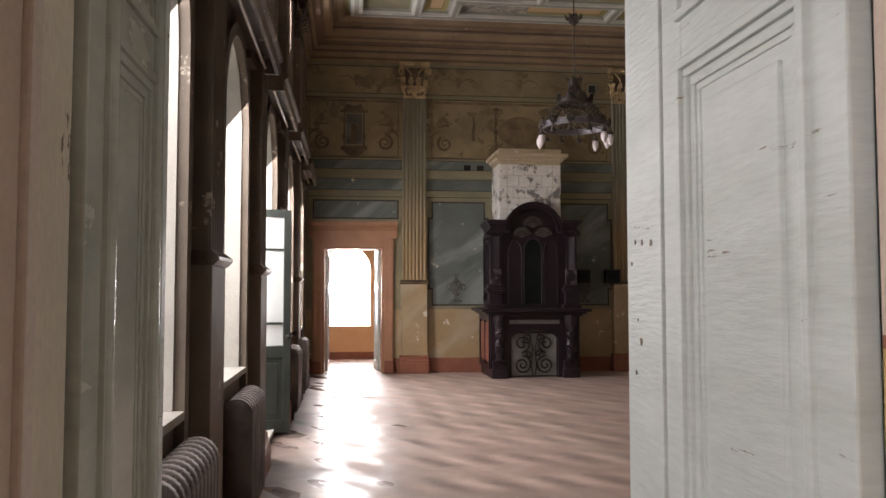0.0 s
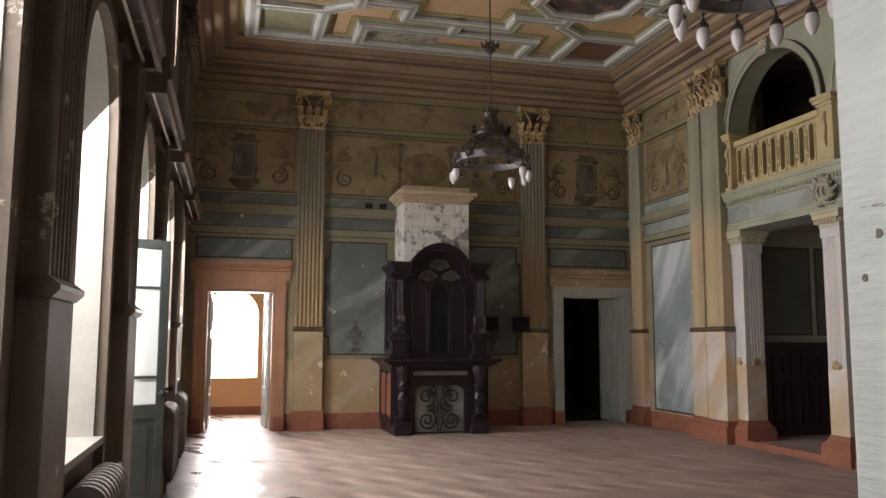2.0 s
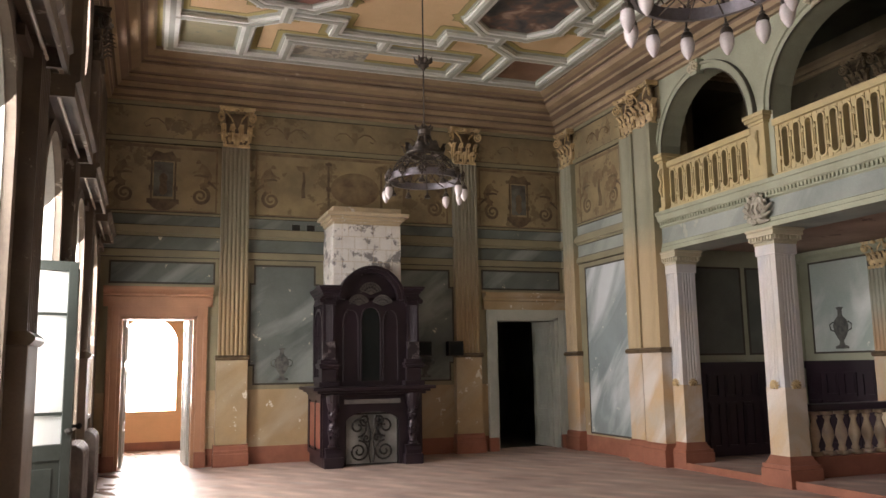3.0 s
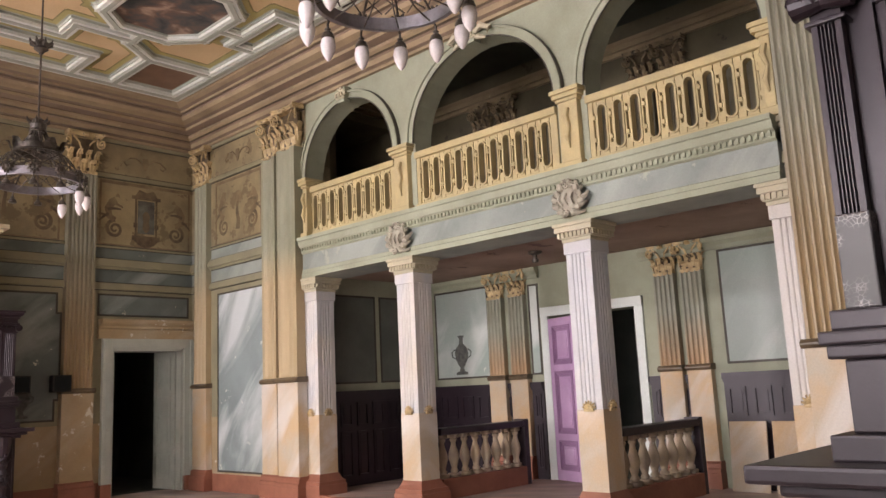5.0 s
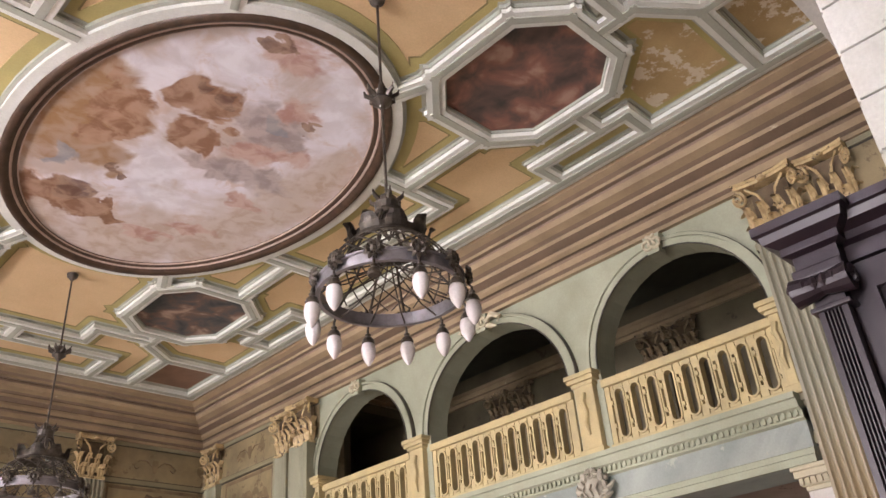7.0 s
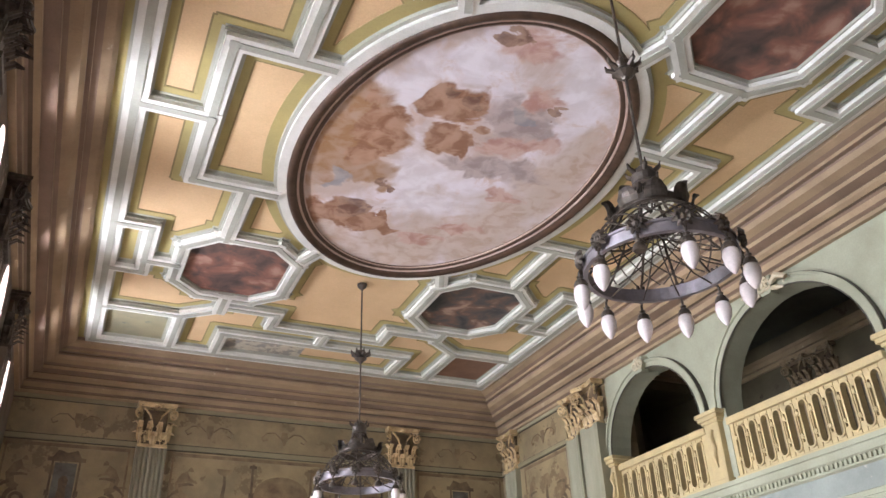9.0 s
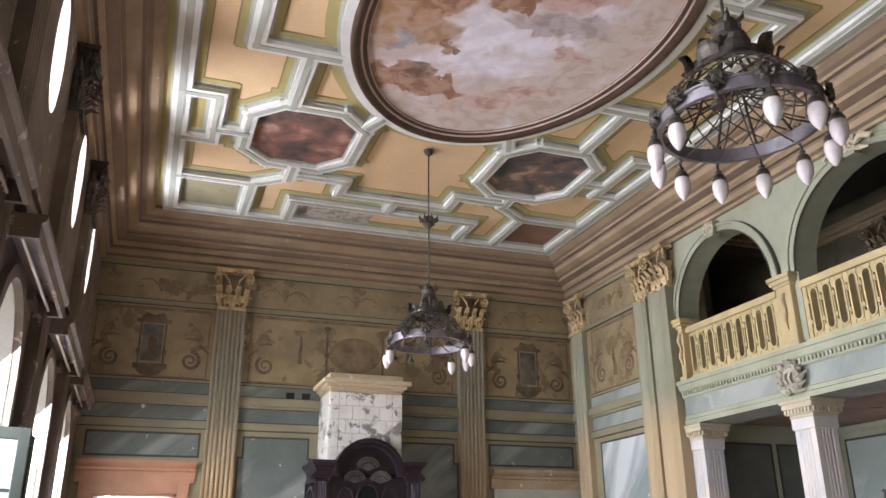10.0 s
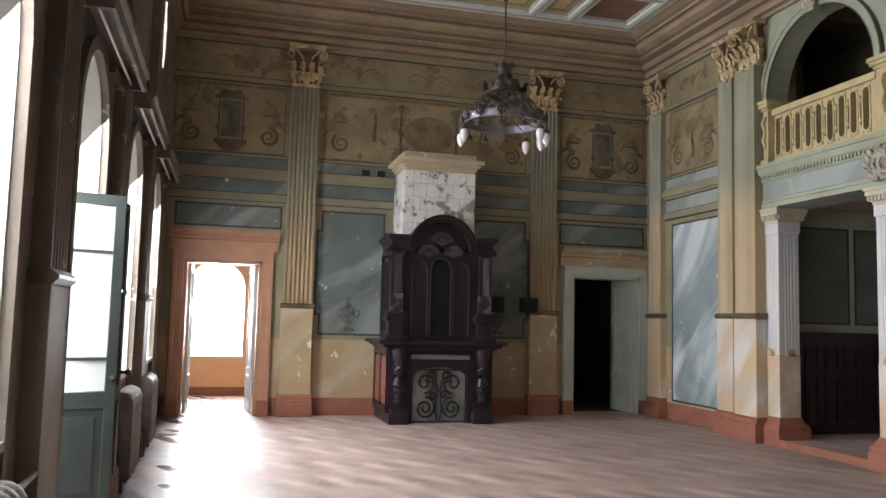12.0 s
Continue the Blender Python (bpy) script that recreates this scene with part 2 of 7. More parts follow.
M_RUST = material("rusted_iron", (0.16, 0.06, 0.03), (0.08, 0.04, 0.025), 14, 0.7, 0.3)


def glass_material(name, clear, rough):
    m = bpy.data.materials.new(name)
    m.use_nodes = True
    p = m.node_tree.nodes["Principled BSDF"]
    p.inputs["Base Color"].default_value = (0.93, 0.96, 0.95, 1)
    p.inputs["Roughness"].default_value, p.inputs["IOR"].default_value = rough, 1.45
    p.inputs["Transmission Weight"].default_value = clear
    return m


M_DUSTGLASS = glass_material("dusty_glass", 0.5, 0.14)


def painting_material(name, tones, scale, seedling=0.0):
    """Soft cloud-like patches of several tones for a faded painted ceiling picture."""
    m = bpy.data.materials.new(name)
    m.use_nodes = True
    n, l = m.node_tree.nodes, m.node_tree.links
    co = n.new("ShaderNodeTexCoord")
    mp = n.new("ShaderNodeMapping")
    mp.inputs["Location"].default_value = (seedling, seedling * 1.7, 0)
    l.new(co.outputs["Object"], mp.inputs["Vector"])
    t = n.new("ShaderNodeTexNoise")
    t.inputs["Scale"].default_value, t.inputs["Detail"].default_value, t.inputs["Distortion"].default_value = scale, 7, 0.5
    l.new(mp.outputs[0], t.inputs["Vector"])
    r = n.new("ShaderNodeValToRGB")
    e = r.color_ramp.elements
    e[0].position, e[0].color = 0.34, (*tones[0], 1)
    e[1].position, e[1].color = 0.68, (*tones[-1], 1)
    for i, c in enumerate(tones[1:-1]):
        q = e.new(0.34 + 0.34 * (i + 1) / (len(tones) - 1))
        q.color = (*c, 1)
    l.new(t.outputs["Fac"], r.inputs[0])
    p = n["Principled BSDF"]
    l.new(r.outputs[0], p.inputs["Base Color"])
    p.inputs["Roughness"].default_value = 0.7
    b = n.new("ShaderNodeBump")
    b.inputs["Strength"].default_value = 0.08
    l.new(t.outputs["Fac"], b.inputs["Height"])
    l.new(b.outputs[0], p.inputs["Normal"])
    return m


def oval_painting_material():
    """A faded ceiling picture: pale clouds with soft-edged drifts of brown, rose and grey paint."""
    m = bpy.data.materials.new("painted_sky")
    m.use_nodes = True
    n, l = m.node_tree.nodes, m.node_tree.links
    p = n["Principled BSDF"]
    co = n.new("ShaderNodeTexCoord")

    def noise_of(scale, detail, rough, dist=0.0):
        t = n.new("ShaderNodeTexNoise")
        for key, v in (("Scale", scale), ("Detail", detail), ("Roughness", rough), ("Distortion", dist)):
            t.inputs[key].default_value = v
        l.new(co.outputs["Object"], t.inputs["Vector"])
        return t

    def vec(op, a, b):
        k = n.new("ShaderNodeVectorMath")
        k.operation = op
        for i, v in enumerate((a, b)):
            if isinstance(v, tuple):
                k.inputs[i].default_value = v
            else:
                l.new(v, k.inputs[i])
        return k

    def span(src, lo, hi, a=0.0, b=1.0):
        k = n.new("ShaderNodeMapRange")
        k.interpolation_type = "SMOOTHSTEP"
        for key, v in (("From Min", lo), ("From Max", hi), ("To Min", a), ("To Max", b)):
            k.inputs[key].default_value = v
        l.new(src, k.inputs["Value"])
        return k.outputs[0]

    def mix(fac, a, b, kind="MIX"):
        k = n.new("ShaderNodeMix")
        k.data_type, k.blend_type = "RGBA", kind
        if isinstance(fac, float):
            k.inputs[0].default_value = fac
        else:
            l.new(fac, k.inputs[0])
        for i, v in ((6, a), (7, b)):
            if isinstance(v, tuple):
                k.inputs[i].default_value = (*v, 1)
            else:
                l.new(v, k.inputs[i])
        return k.outputs[2]

    wob = noise_of(2.0, 4, 0.5, 0.6)
    at = vec("ADD", co.outputs["Object"], vec("SCALE", vec("SUBTRACT", wob.outputs["Color"], (0.5, 0.5, 0.5)).outputs[0], (0, 0, 0)).outputs[0])
    at.inputs[1].links[0].from_node.inputs["Scale"].default_value = 0.95
    broad, mottle, brush = noise_of(1.3, 6, 0.55, 0.8), noise_of(3.4, 8, 0.66, 1.2), noise_of(5.0, 4, 0.55, 0.5)
    col = mix(span(broad.outputs["Fac"], 0.38, 0.62), (0.82, 0.79, 0.85), (0.56, 0.47, 0.42))
    col = mix(span(mottle.outputs["Fac"], 0.50, 0.66, 0.0, 0.65), col, (0.60, 0.44, 0.34))
    tones = {"beige": ((0.47, 0.35, 0.26), (0.63, 0.54, 0.47), 0.85, 0.5), "white": ((0.82, 0.80, 0.84), (0.76, 0.73, 0.78), 0.9, 0.5), "grey": ((0.33, 0.27, 0.26), (0.50, 0.43, 0.42), 0.9, 0.28),
             "rose": ((0.42, 0.22, 0.17), (0.62, 0.42, 0.35), 0.85, 0.25), "brown": ((0.25, 0.115, 0.055), (0.43, 0.25, 0.14), 0.97, 0.12), "ochre": ((0.33, 0.18, 0.075), (0.40, 0.26, 0.155), 0.93, 0.16),
             "umber": ((0.15, 0.075, 0.05), (0.36, 0.22, 0.13), 0.92, 0.12), "blue": ((0.27, 0.28, 0.31), (0.36, 0.35, 0.36), 0.85, 0.2)}
    drifts = {"beige": ((0.5, 1.45, 0.75, 0.45), (0.95, 0.75, 0.5, 0.6), (1.2, -0.35, 0.35, 0.7), (-1.35, -0.9, 0.3, 0.55), (0.0, 1.95, 0.6, 0.3), (-0.9, 1.75, 0.4, 0.3)),
              "white": ((-0.9, -1.15, 0.2, 0.35), (-0.32, 0.18, 0.28, 0.3), (-0.05, 0.72, 0.4, 0.22), (0.55, -1.75, 0.25, 0.3), (-0.45, -1.65, 0.3, 0.2)),
              "grey": ((0.12, -1.0, 0.36, 0.3), (0.42, -0.95, 0.3, 0.36), (0.55, -0.2, 0.44, 0.2), (0.15, -0.1, 0.3, 0.12)),
              "rose": ((0.34, -1.38, 0.22, 0.13), (0.62, -0.72, 0.26, 0.14), (0.3, -0.6, 0.2, 0.14), (-0.05, -1.98, 0.26, 0.16), (0.75, 0.25, 0.22, 0.1), (0.55, 1.15, 0.3, 0.12), (0.2, 1.5, 0.26, 0.1)),
              "ochre": ((-1.18, -0.22, 0.46, 0.74), (-1.3, 0.2, 0.42, 0.5), (-0.86, 0.34, 0.38, 0.24)),
              "brown": ((-0.46, -1.0, 0.30, 0.34), (-0.22, -0.42, 0.34, 0.24), (-1.0, -0.5, 0.24, 0.4), (-0.5, 1.38, 0.44, 0.2), (-1.0, 1.3, 0.3, 0.3), (-0.9, 0.0, 0.16, 0.3)),
              "umber": ((-0.40, -1.12, 0.10, 0.13), (-0.52, 0.5, 0.08, 0.09), (-0.76, 1.12, 0.22, 0.24), (0.59, -1.28, 0.09, 0.08), (-0.3, -2.05, 0.14, 0.07)),
              "blue": ((-1.04, 0.55, 0.16, 0.13), (0.3, -1.12, 0.12, 0.08))}
    for tone, spots in drifts.items():
        a, b, strength, soft = tones[tone]
        paint_col = mix(span(brush.outputs["Fac"], 0.38, 0.62), a, b)
        for x, y, rx, ry in spots:
            off = vec("DIVIDE", vec("SUBTRACT", at.outputs[0], (x, y, 0)).outputs[0], (rx, ry, 9))
            size = n.new("ShaderNodeVectorMath")
            size.operation = "LENGTH"
            l.new(off.outputs[0], size.inputs[0])
            col = mix(span(size.outputs["Value"], 1 + soft, 1 - soft, 0.0, strength), col, paint_col)
    col = mix(span(brush.outputs["Fac"], 0.3, 0.75, 0.0, 0.3), col, (0.46, 0.38, 0.35))
    l.new(col, p.inputs["Base Color"])
    p.inputs["Roughness"].default_value = 0.6
    b = n.new("ShaderNodeBump")
    b.inputs["Strength"].default_value = 0.08
    l.new(mottle.outputs["Fac"], b.inputs["Height"])
    l.new(b.outputs[0], p.inputs["Normal"])
    return m


M_CLOUDS = oval_painting_material()
M_OCTO = painting_material("painted_dark_scene", ((0.035, 0.04, 0.04), (0.08, 0.075, 0.07), (0.16, 0.095, 0.07), (0.38, 0.27, 0.20)), 3.0, 7.7)


M_OCTO_RED = painting_material("painted_red_scene", ((0.05, 0.04, 0.037), (0.12, 0.075, 0.06), (0.24, 0.11, 0.08), (0.40, 0.25, 0.19)), 2.8, 4.1)


# ---- mesh helpers ----
def mesh_object(name, bm, mats, parent=None, smooth=False):
    me = bpy.data.meshes.new(name)
    bmesh.ops.recalc_face_normals(bm, faces=bm.faces[:])
    bm.to_mesh(me)
    bm.free()
    for m in mats if isinstance(mats, (list, tuple)) else [mats]:
        me.materials.append(m)
    if smooth:
        me.polygons.foreach_set("use_smooth", [True] * len(me.polygons))
    ob = new(name, me)
    ob.parent = parent
    return ob


def part(name, bm, mat, parent, label="", smooth=False):
    ob = mesh_object(name, bm, mat, parent, smooth)
    if label:
        tagged(ob, label)
    return ob


def share(ob, name, parent, m):
    """Another part on the same mesh."""
    o = new(name, ob.data)
    o.parent, o.matrix_basis = parent, m
    return o


def thing(name, place, label, category, group="", kind="", turn=0.0):
    ob = new(name)
    ob.empty_display_size = 0.1
    ob.matrix_basis = pose(*place, 0, 0, turn)
    return tagged(ob, label, category, group, kind)


def structure(name, bm, mats, label, smooth=False):
    return tagged(mesh_object(name, bm, mats, None, smooth), label, name.split("_")[0], kind="structure")


def box(bm, x0, y0, z0, x1, y1, z1, mi=0, bevel=0.0):
    v = [bm.verts.new((x, y, z)) for x in (x0, x1) for y in (y0, y1) for z in (z0, z1)]
    fs = []
    for q in ((0, 1, 3, 2), (4, 6, 7, 5), (0, 4, 5, 1), (2, 3, 7, 6), (0, 2, 6, 4), (1, 5, 7, 3)):
        f = bm.faces.new([v[i] for i in q])
        f.material_index = mi
        fs.append(f)
    if bevel:
        es = list({e for f in fs for e in f.edges})
        r = bmesh.ops.bevel(bm, geom=es, offset=bevel, segments=2, affect="EDGES", profile=0.6)
        for f in r["faces"]:
            f.material_index = mi
    return fs


def a_box(*args, **kw):
    bm = bmesh.new()
    box(bm, *args, **kw)
    return bm


def lathe(bm, prof, n=16, mi=0, cx=0.0, cy=0.0, cz=0.0):
    """Spins (radius, height) pairs about the upright axis."""
    rings = []
    for r, z in prof:
        if r < 1e-5:
            rings.append([bm.verts.new((cx, cy, cz + z))])
        else:
            rings.append([bm.verts.new((cx + r * math.cos(2 * math.pi * i / n), cy + r * math.sin(2 * math.pi * i / n), cz + z)) for i in range(n)])
    for a, b in zip(rings, rings[1:]):
        for i in range(n):
            j = (i + 1) % n
            q = [a[i % len(a)], a[j % len(a)], b[j % len(b)], b[i % len(b)]]
            q = [v for k, v in enumerate(q) if v not in q[:k]]
            if len(q) > 2:
                bm.faces.new(q).material_index = mi
    for ring in (rings[0], rings[-1]):
        if len(ring) > 2:
            bm.faces.new(ring).material_index = mi


def prism(bm, poly, axis, lo, hi, mi=0):
    """Extrudes a 2D outline along an axis (x: outline in y,z; y: in x,z; z: in x,y)."""
    def at(p, s):
        return (s, p[0], p[1]) if axis == "x" else (p[0], s, p[1]) if axis == "y" else (p[0], p[1], s)
    a = [bm.verts.new(at(p, lo)) for p in poly]
    b = [bm.verts.new(at(p, hi)) for p in poly]
    k = len(poly)
    for i in range(k):
        bm.faces.new([a[i], a[(i + 1) % k], b[(i + 1) % k], b[i]]).material_index = mi
    for loop in (a, b):
        bm.faces.new(loop).material_index = mi


def tube(bm, pts, r, n=6, mi=0):
    """A round bar along points."""
    pts = [Vector(p) for p in pts]
    rings = []
    for i, p in enumerate(pts):
        d = (pts[min(i + 1, len(pts) - 1)] - pts[max(i - 1, 0)]).normalized()
        u = d.orthogonal().normalized() if abs(d.z) > 0.9 else d.cross(Vector((0, 0, 1))).normalized()
        w = d.cross(u)
        rr = r[i] if isinstance(r, (list, tuple)) else r
        rings.append([bm.verts.new(p + rr * (math.cos(2 * math.pi * k / n) * u + math.sin(2 * math.pi * k / n) * w)) for k in range(n)])
    for a, b in zip(rings, rings[1:]):
        for k in range(n):
            bm.faces.new([a[k], a[(k + 1) % n], b[(k + 1) % n], b[k]]).material_index = mi
    for ring in (rings[0], rings[-1]):
        bm.faces.new(ring).material_index = mi


def run(bm, path, prof, closed=False, mi=0, mats=None):
    """Sweeps a moulding profile, (reach to the left of travel, height) pairs, along a level path with mitred corners."""
    P = [Vector((p[0], p[1])) for p in path]
    k = len(P)
    rings = []
    for i, p in enumerate(P):
        a = (p - P[i - 1]).normalized() if (i or closed) else None
        b = (P[(i + 1) % k] - p).normalized() if (i < k - 1 or closed) else None
        a, b = a or b, b or a
        na, nb = Vector((-a.y, a.x)), Vector((-b.y, b.x))
        d = (na + nb)
        d = d / max(d.dot(na), 0.2)
        rings.append([bm.verts.new((p.x + d.x * o, p.y + d.y * o, z)) for o, z in prof])
    m = len(prof)
    for i in range(k if closed else k - 1):
        a, b = rings[i], rings[(i + 1) % k]
        for j in range(m - 1):
            f = bm.faces.new([a[j], b[j], b[j + 1], a[j + 1]])
            f.material_index = mats[j] if mats else mi
    if not closed:
        for ring in (rings[0], rings[-1]):
            bm.faces.new(ring).material_index = mi


def wall_cells(bm, axis, near, far, us, zs, skip, mat_of):
    """A wall in blocks between the cuts us and zs. skip(u, z): true in openings. mat_of(u, z): material slot."""
    for u0, u1 in zip(us, us[1:]):
        for z0, z1 in zip(zs, zs[1:]):
            u, z = (u0 + u1) / 2, (z0 + z1) / 2
            if skip(u, z):
                continue
            if axis == "x":
                box(bm, near, u0, z0, far, u1, z1, mat_of(u, z))
            else:
                box(bm, u0, near, z0, u1, far, z1, mat_of(u, z))


def arch_head(bm, axis, near, far, u0, u1, zs, rise, ztop, mi=0, n=20):
    """The wall over a round-headed opening, up to ztop."""
    c, h = (u0 + u1) / 2, (u1 - u0) / 2
    pts = [(c - h * math.cos(math.pi * i / n), zs + rise * math.sin(math.pi * i / n)) for i in range(n + 1)]
    for (ua, za), (ub, zb) in zip(pts, pts[1:]):
        prism(bm, [(ua, za), (ub, zb), (ub, ztop), (ua, ztop)], "x" if axis == "x" else "y", near, far, mi)


def oval_hole(bm, near, far, u0, u1, z0, z1, cu, cz, ru, rz, mi=0, n=32):
    """A block of wall across x with an oval opening."""
    angles = sorted({2 * math.pi * i / n for i in range(n)} | {math.atan2(z - cz, u - cu) % (2 * math.pi) for u in (u0, u1) for z in (z0, z1)})

    def edge(a):
        c, s = math.cos(a), math.sin(a)
        k = min([(u - cu) / c for u in (u0, u1) if abs(c) > 1e-9 and (u - cu) / c > 0] + [(z - cz) / s for z in (z0, z1) if abs(s) > 1e-9 and (z - cz) / s > 0])
        return (cu + k * c, cz + k * s)
    for a, b in zip(angles, angles[1:] + [angles[0] + 2 * math.pi]):
        pa, pb = (cu + ru * math.cos(a), cz + rz * math.sin(a)), (cu + ru * math.cos(b), cz + rz * math.sin(b))
        prism(bm, [pa, pb, edge(b), edge(a)], "x", near, far, mi)


def arch_band(bm, axis, near, far, u0, u1, zs, rise, w, mi=0, n=24):
    """An archivolt: a band of width w round a round head."""
    c, h = (u0 + u1) / 2, (u1 - u0) / 2
    for i in range(n):
        a, b = math.pi * i / n, math.pi * (i + 1) / n
        q = [(c - k * math.cos(s), zs + m * math.sin(s)) for k, m, s in ((h, rise, a), (h, rise, b), (h + w, rise + w, b), (h + w, rise + w, a))]
        prism(bm, q, "x" if axis == "x" else "y", near, far, mi)


# ---- large structure ----
# floors and ground
bm = bmesh.new()
box(bm, XL - 0.6, YN - 0.95, -0.12, XR + 0.1, YF + 0.45, 0.0)
floor = structure("floor", bm, M_FLOOR, "dusty worn parquet floor of the hall with a polished lane")
bm = bmesh.new()
box(bm, XR - 0.1, GY0 - 0.5, -0.12, XB + 0.4, GY1 + 0.6, 0.08)
structure("floor_loggia", bm, M_FLOOR, "raised dusty floor of the loggia behind the columns")
bm = bmesh.new()
box(bm, XR - 0.12, GY0, 0.0, XR - 0.1, GY1, 0.10, bevel=0.006)
structure("trim_loggia_step", bm, M_RED, "worn red painted edge of the low loggia step")
bm = bmesh.new()
g = bmesh.ops.create_grid(bm, x_segments=8, y_segments=8, size=1500)
bmesh.ops.translate(bm, verts=g["verts"], vec=(0, 0, -0.9))
structure("ground", bm, M_SOIL, "garden ground outside the windows")

# added sheets that glow, so the view outside burns out to white
M_GLOW = glow_material("backdrop_glow", (1.0, 0.98, 0.94), 2.6)
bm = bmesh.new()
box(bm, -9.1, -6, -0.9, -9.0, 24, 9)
structure("backdrop_side", bm, M_GLOW, "glowing white backdrop outside the side windows")
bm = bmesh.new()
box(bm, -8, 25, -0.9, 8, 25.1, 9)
structure("backdrop_far", bm, M_GLOW, "glowing white backdrop outside the end window")

# far wall, in painted zones with two doorways
ZB = (0.0, 0.28, 1.2, 3.40, 3.46, 3.70, 3.86, 4.06, 5.26, 5.34, ZC)
DOOR_L, DOOR_R, DOOR_Z = (-0.54, 0.64), (5.92, 7.20), 2.40


def zone(z, marble):
    if z < 0.28:
        return 4
    if z < 1.2:
        return 3
    if 3.46 < z < 3.70 or 3.86 < z < 4.06:
        return marble
    if 4.06 < z < 5.26 or 5.34 < z:
        return 1
    return 0


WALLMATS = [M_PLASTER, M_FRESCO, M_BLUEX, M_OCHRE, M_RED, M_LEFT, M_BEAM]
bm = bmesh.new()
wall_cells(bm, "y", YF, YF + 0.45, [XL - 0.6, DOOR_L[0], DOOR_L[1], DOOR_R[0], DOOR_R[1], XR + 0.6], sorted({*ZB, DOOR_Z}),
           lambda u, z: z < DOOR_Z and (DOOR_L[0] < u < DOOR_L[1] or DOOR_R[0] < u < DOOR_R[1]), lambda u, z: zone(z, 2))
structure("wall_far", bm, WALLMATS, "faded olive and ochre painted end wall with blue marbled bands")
# near wall with the entrance
DOOR_N = (-0.525, 0.78)
NZ = 2.75
bm = bmesh.new()
wall_cells(bm, "y", YN - 0.95, YN, [-3.0, DOOR_N[0] - 0.045, DOOR_N[1] + 0.045, XR + 0.6], sorted({*ZB, NZ}),
           lambda u, z: z < NZ and DOOR_N[0] < u < DOOR_N[1], lambda u, z: zone(z, 2))
structure("wall_near", bm, WALLMATS, "thick painted end wall with the entrance doorway")
# right wall: two flanks, the beam over the loggia and the three arches
RT = 0.46
bm = bmesh.new()
wall_cells(bm, "x", XR, XR + RT, [YN, GY0], ZB, lambda u, z: False, lambda u, z: 6 if zone(z, 6) == 2 else zone(z, 6))
wall_cells(bm, "x", XR, XR + RT, [GY1, YF], ZB, lambda u, z: False, lambda u, z: 6 if zone(z, 6) == 2 else zone(z, 6))
structure("wall_right", bm, WALLMATS, "painted side wall with blue marbled panels")
BAYS = ((GY0, 7.02), (7.37, 9.72), (10.07, GY1))
COLS = ((7.04, 7.37), (9.75, 10.08))
SLAB0, SLAB1, RAIL = 3.20, 3.80, 4.60
bm = bmesh.new()
box(bm, XR - 0.10, GY0, SLAB0, XR + RT, GY1, SLAB1 - 0.12)
structure("wall_gallery_beam", bm, M_BEAM, "blue marbled beam carrying the gallery")
bm = bmesh.new()
y0, y1 = GY0, GY1
run(bm, [(XR - 0.10, y0), (XR - 0.10, y1)], [(0, SLAB0 - 0.001), (0.03, SLAB0), (0.03, SLAB0 + 0.06), (0.015, SLAB0 + 0.075), (0.015, SLAB0 + 0.12), (0, SLAB0 + 0.13)])
run(bm, [(XR - 0.10, y0), (XR - 0.10, y1)], [(0, SLAB1 - 0.24), (0.03, SLAB1 - 0.22), (0.03, SLAB1 - 0.16), (0.07, SLAB1 - 0.13), (0.09, SLAB1 - 0.06), (0.11, SLAB1 - 0.05), (0.11, SLAB1), (-0.3, SLAB1), (-0.3, SLAB1 - 0.24)])
n = int((y1 - y0) / 0.06)
for i in range(n):
    y = y0 + 0.03 + i * 0.06
    box(bm, XR - 0.155, y, SLAB1 - 0.20, XR - 0.12, y + 0.03, SLAB1 - 0.145)
structure("trim_gallery_cornice", bm, M_MINT, "pale green gallery cornice with a row of dentils")
SPRING = 4.72
bm = bmesh.new()
for y0, y1 in BAYS:
    rise = (y1 - y0) / 2
    arch_head(bm, "x", XR, XR + 0.30, y0 + 0.02, y1 - 0.02, SPRING, min(rise, 1.06), 6.25)
for y0, y1 in ((GY0 - 0.001, GY0 + 0.02), (BAYS[0][1] - 0.02, BAYS[1][0] + 0.02), (BAYS[1][1] - 0.02, BAYS[2][0] + 0.02), (GY1 - 0.02, GY1 + 0.001)):
    box(bm, XR, y0, SLAB1, XR + 0.30, y1, 6.25)
box(bm, XR, GY0, 6.25, XR + 0.30, GY1, ZC)
structure("wall_arcade", bm, M_MINT, "pale green arcade wall above the gallery rail")
bm = bmesh.new()
for y0, y1 in BAYS:
    rise = min((y1 - y0) / 2, 1.06)
    arch_band(bm, "x", XR - 0.05, XR + 0.002, y0 + 0.02, y1 - 0.02, SPRING, rise, 0.10)
    arch_band(bm, "x", XR - 0.075, XR - 0.03, y0 - 0.055, y1 + 0.055, SPRING, rise + 0.075, 0.035)
structure("trim_archivolts", bm, M_MINT, "pale green moulded archivolts of the gallery arches")
bm = bmesh.new()
for y0, y1 in BAYS:
    rise = min((y1 - y0) / 2, 1.06)
    arch_band(bm, "x", XR - 0.06, XR, y0 - 0.085, y1 + 0.085, SPRING, rise + 0.105, 0.014)
    arch_band(bm, "x", XR - 0.058, XR - 0.049, y0 + 0.035, y1 - 0.035, SPRING, rise - 0.015, 0.014)
structure("trim_arch_lines", bm, M_LINE, "thin dark lines painted round the gallery arches")

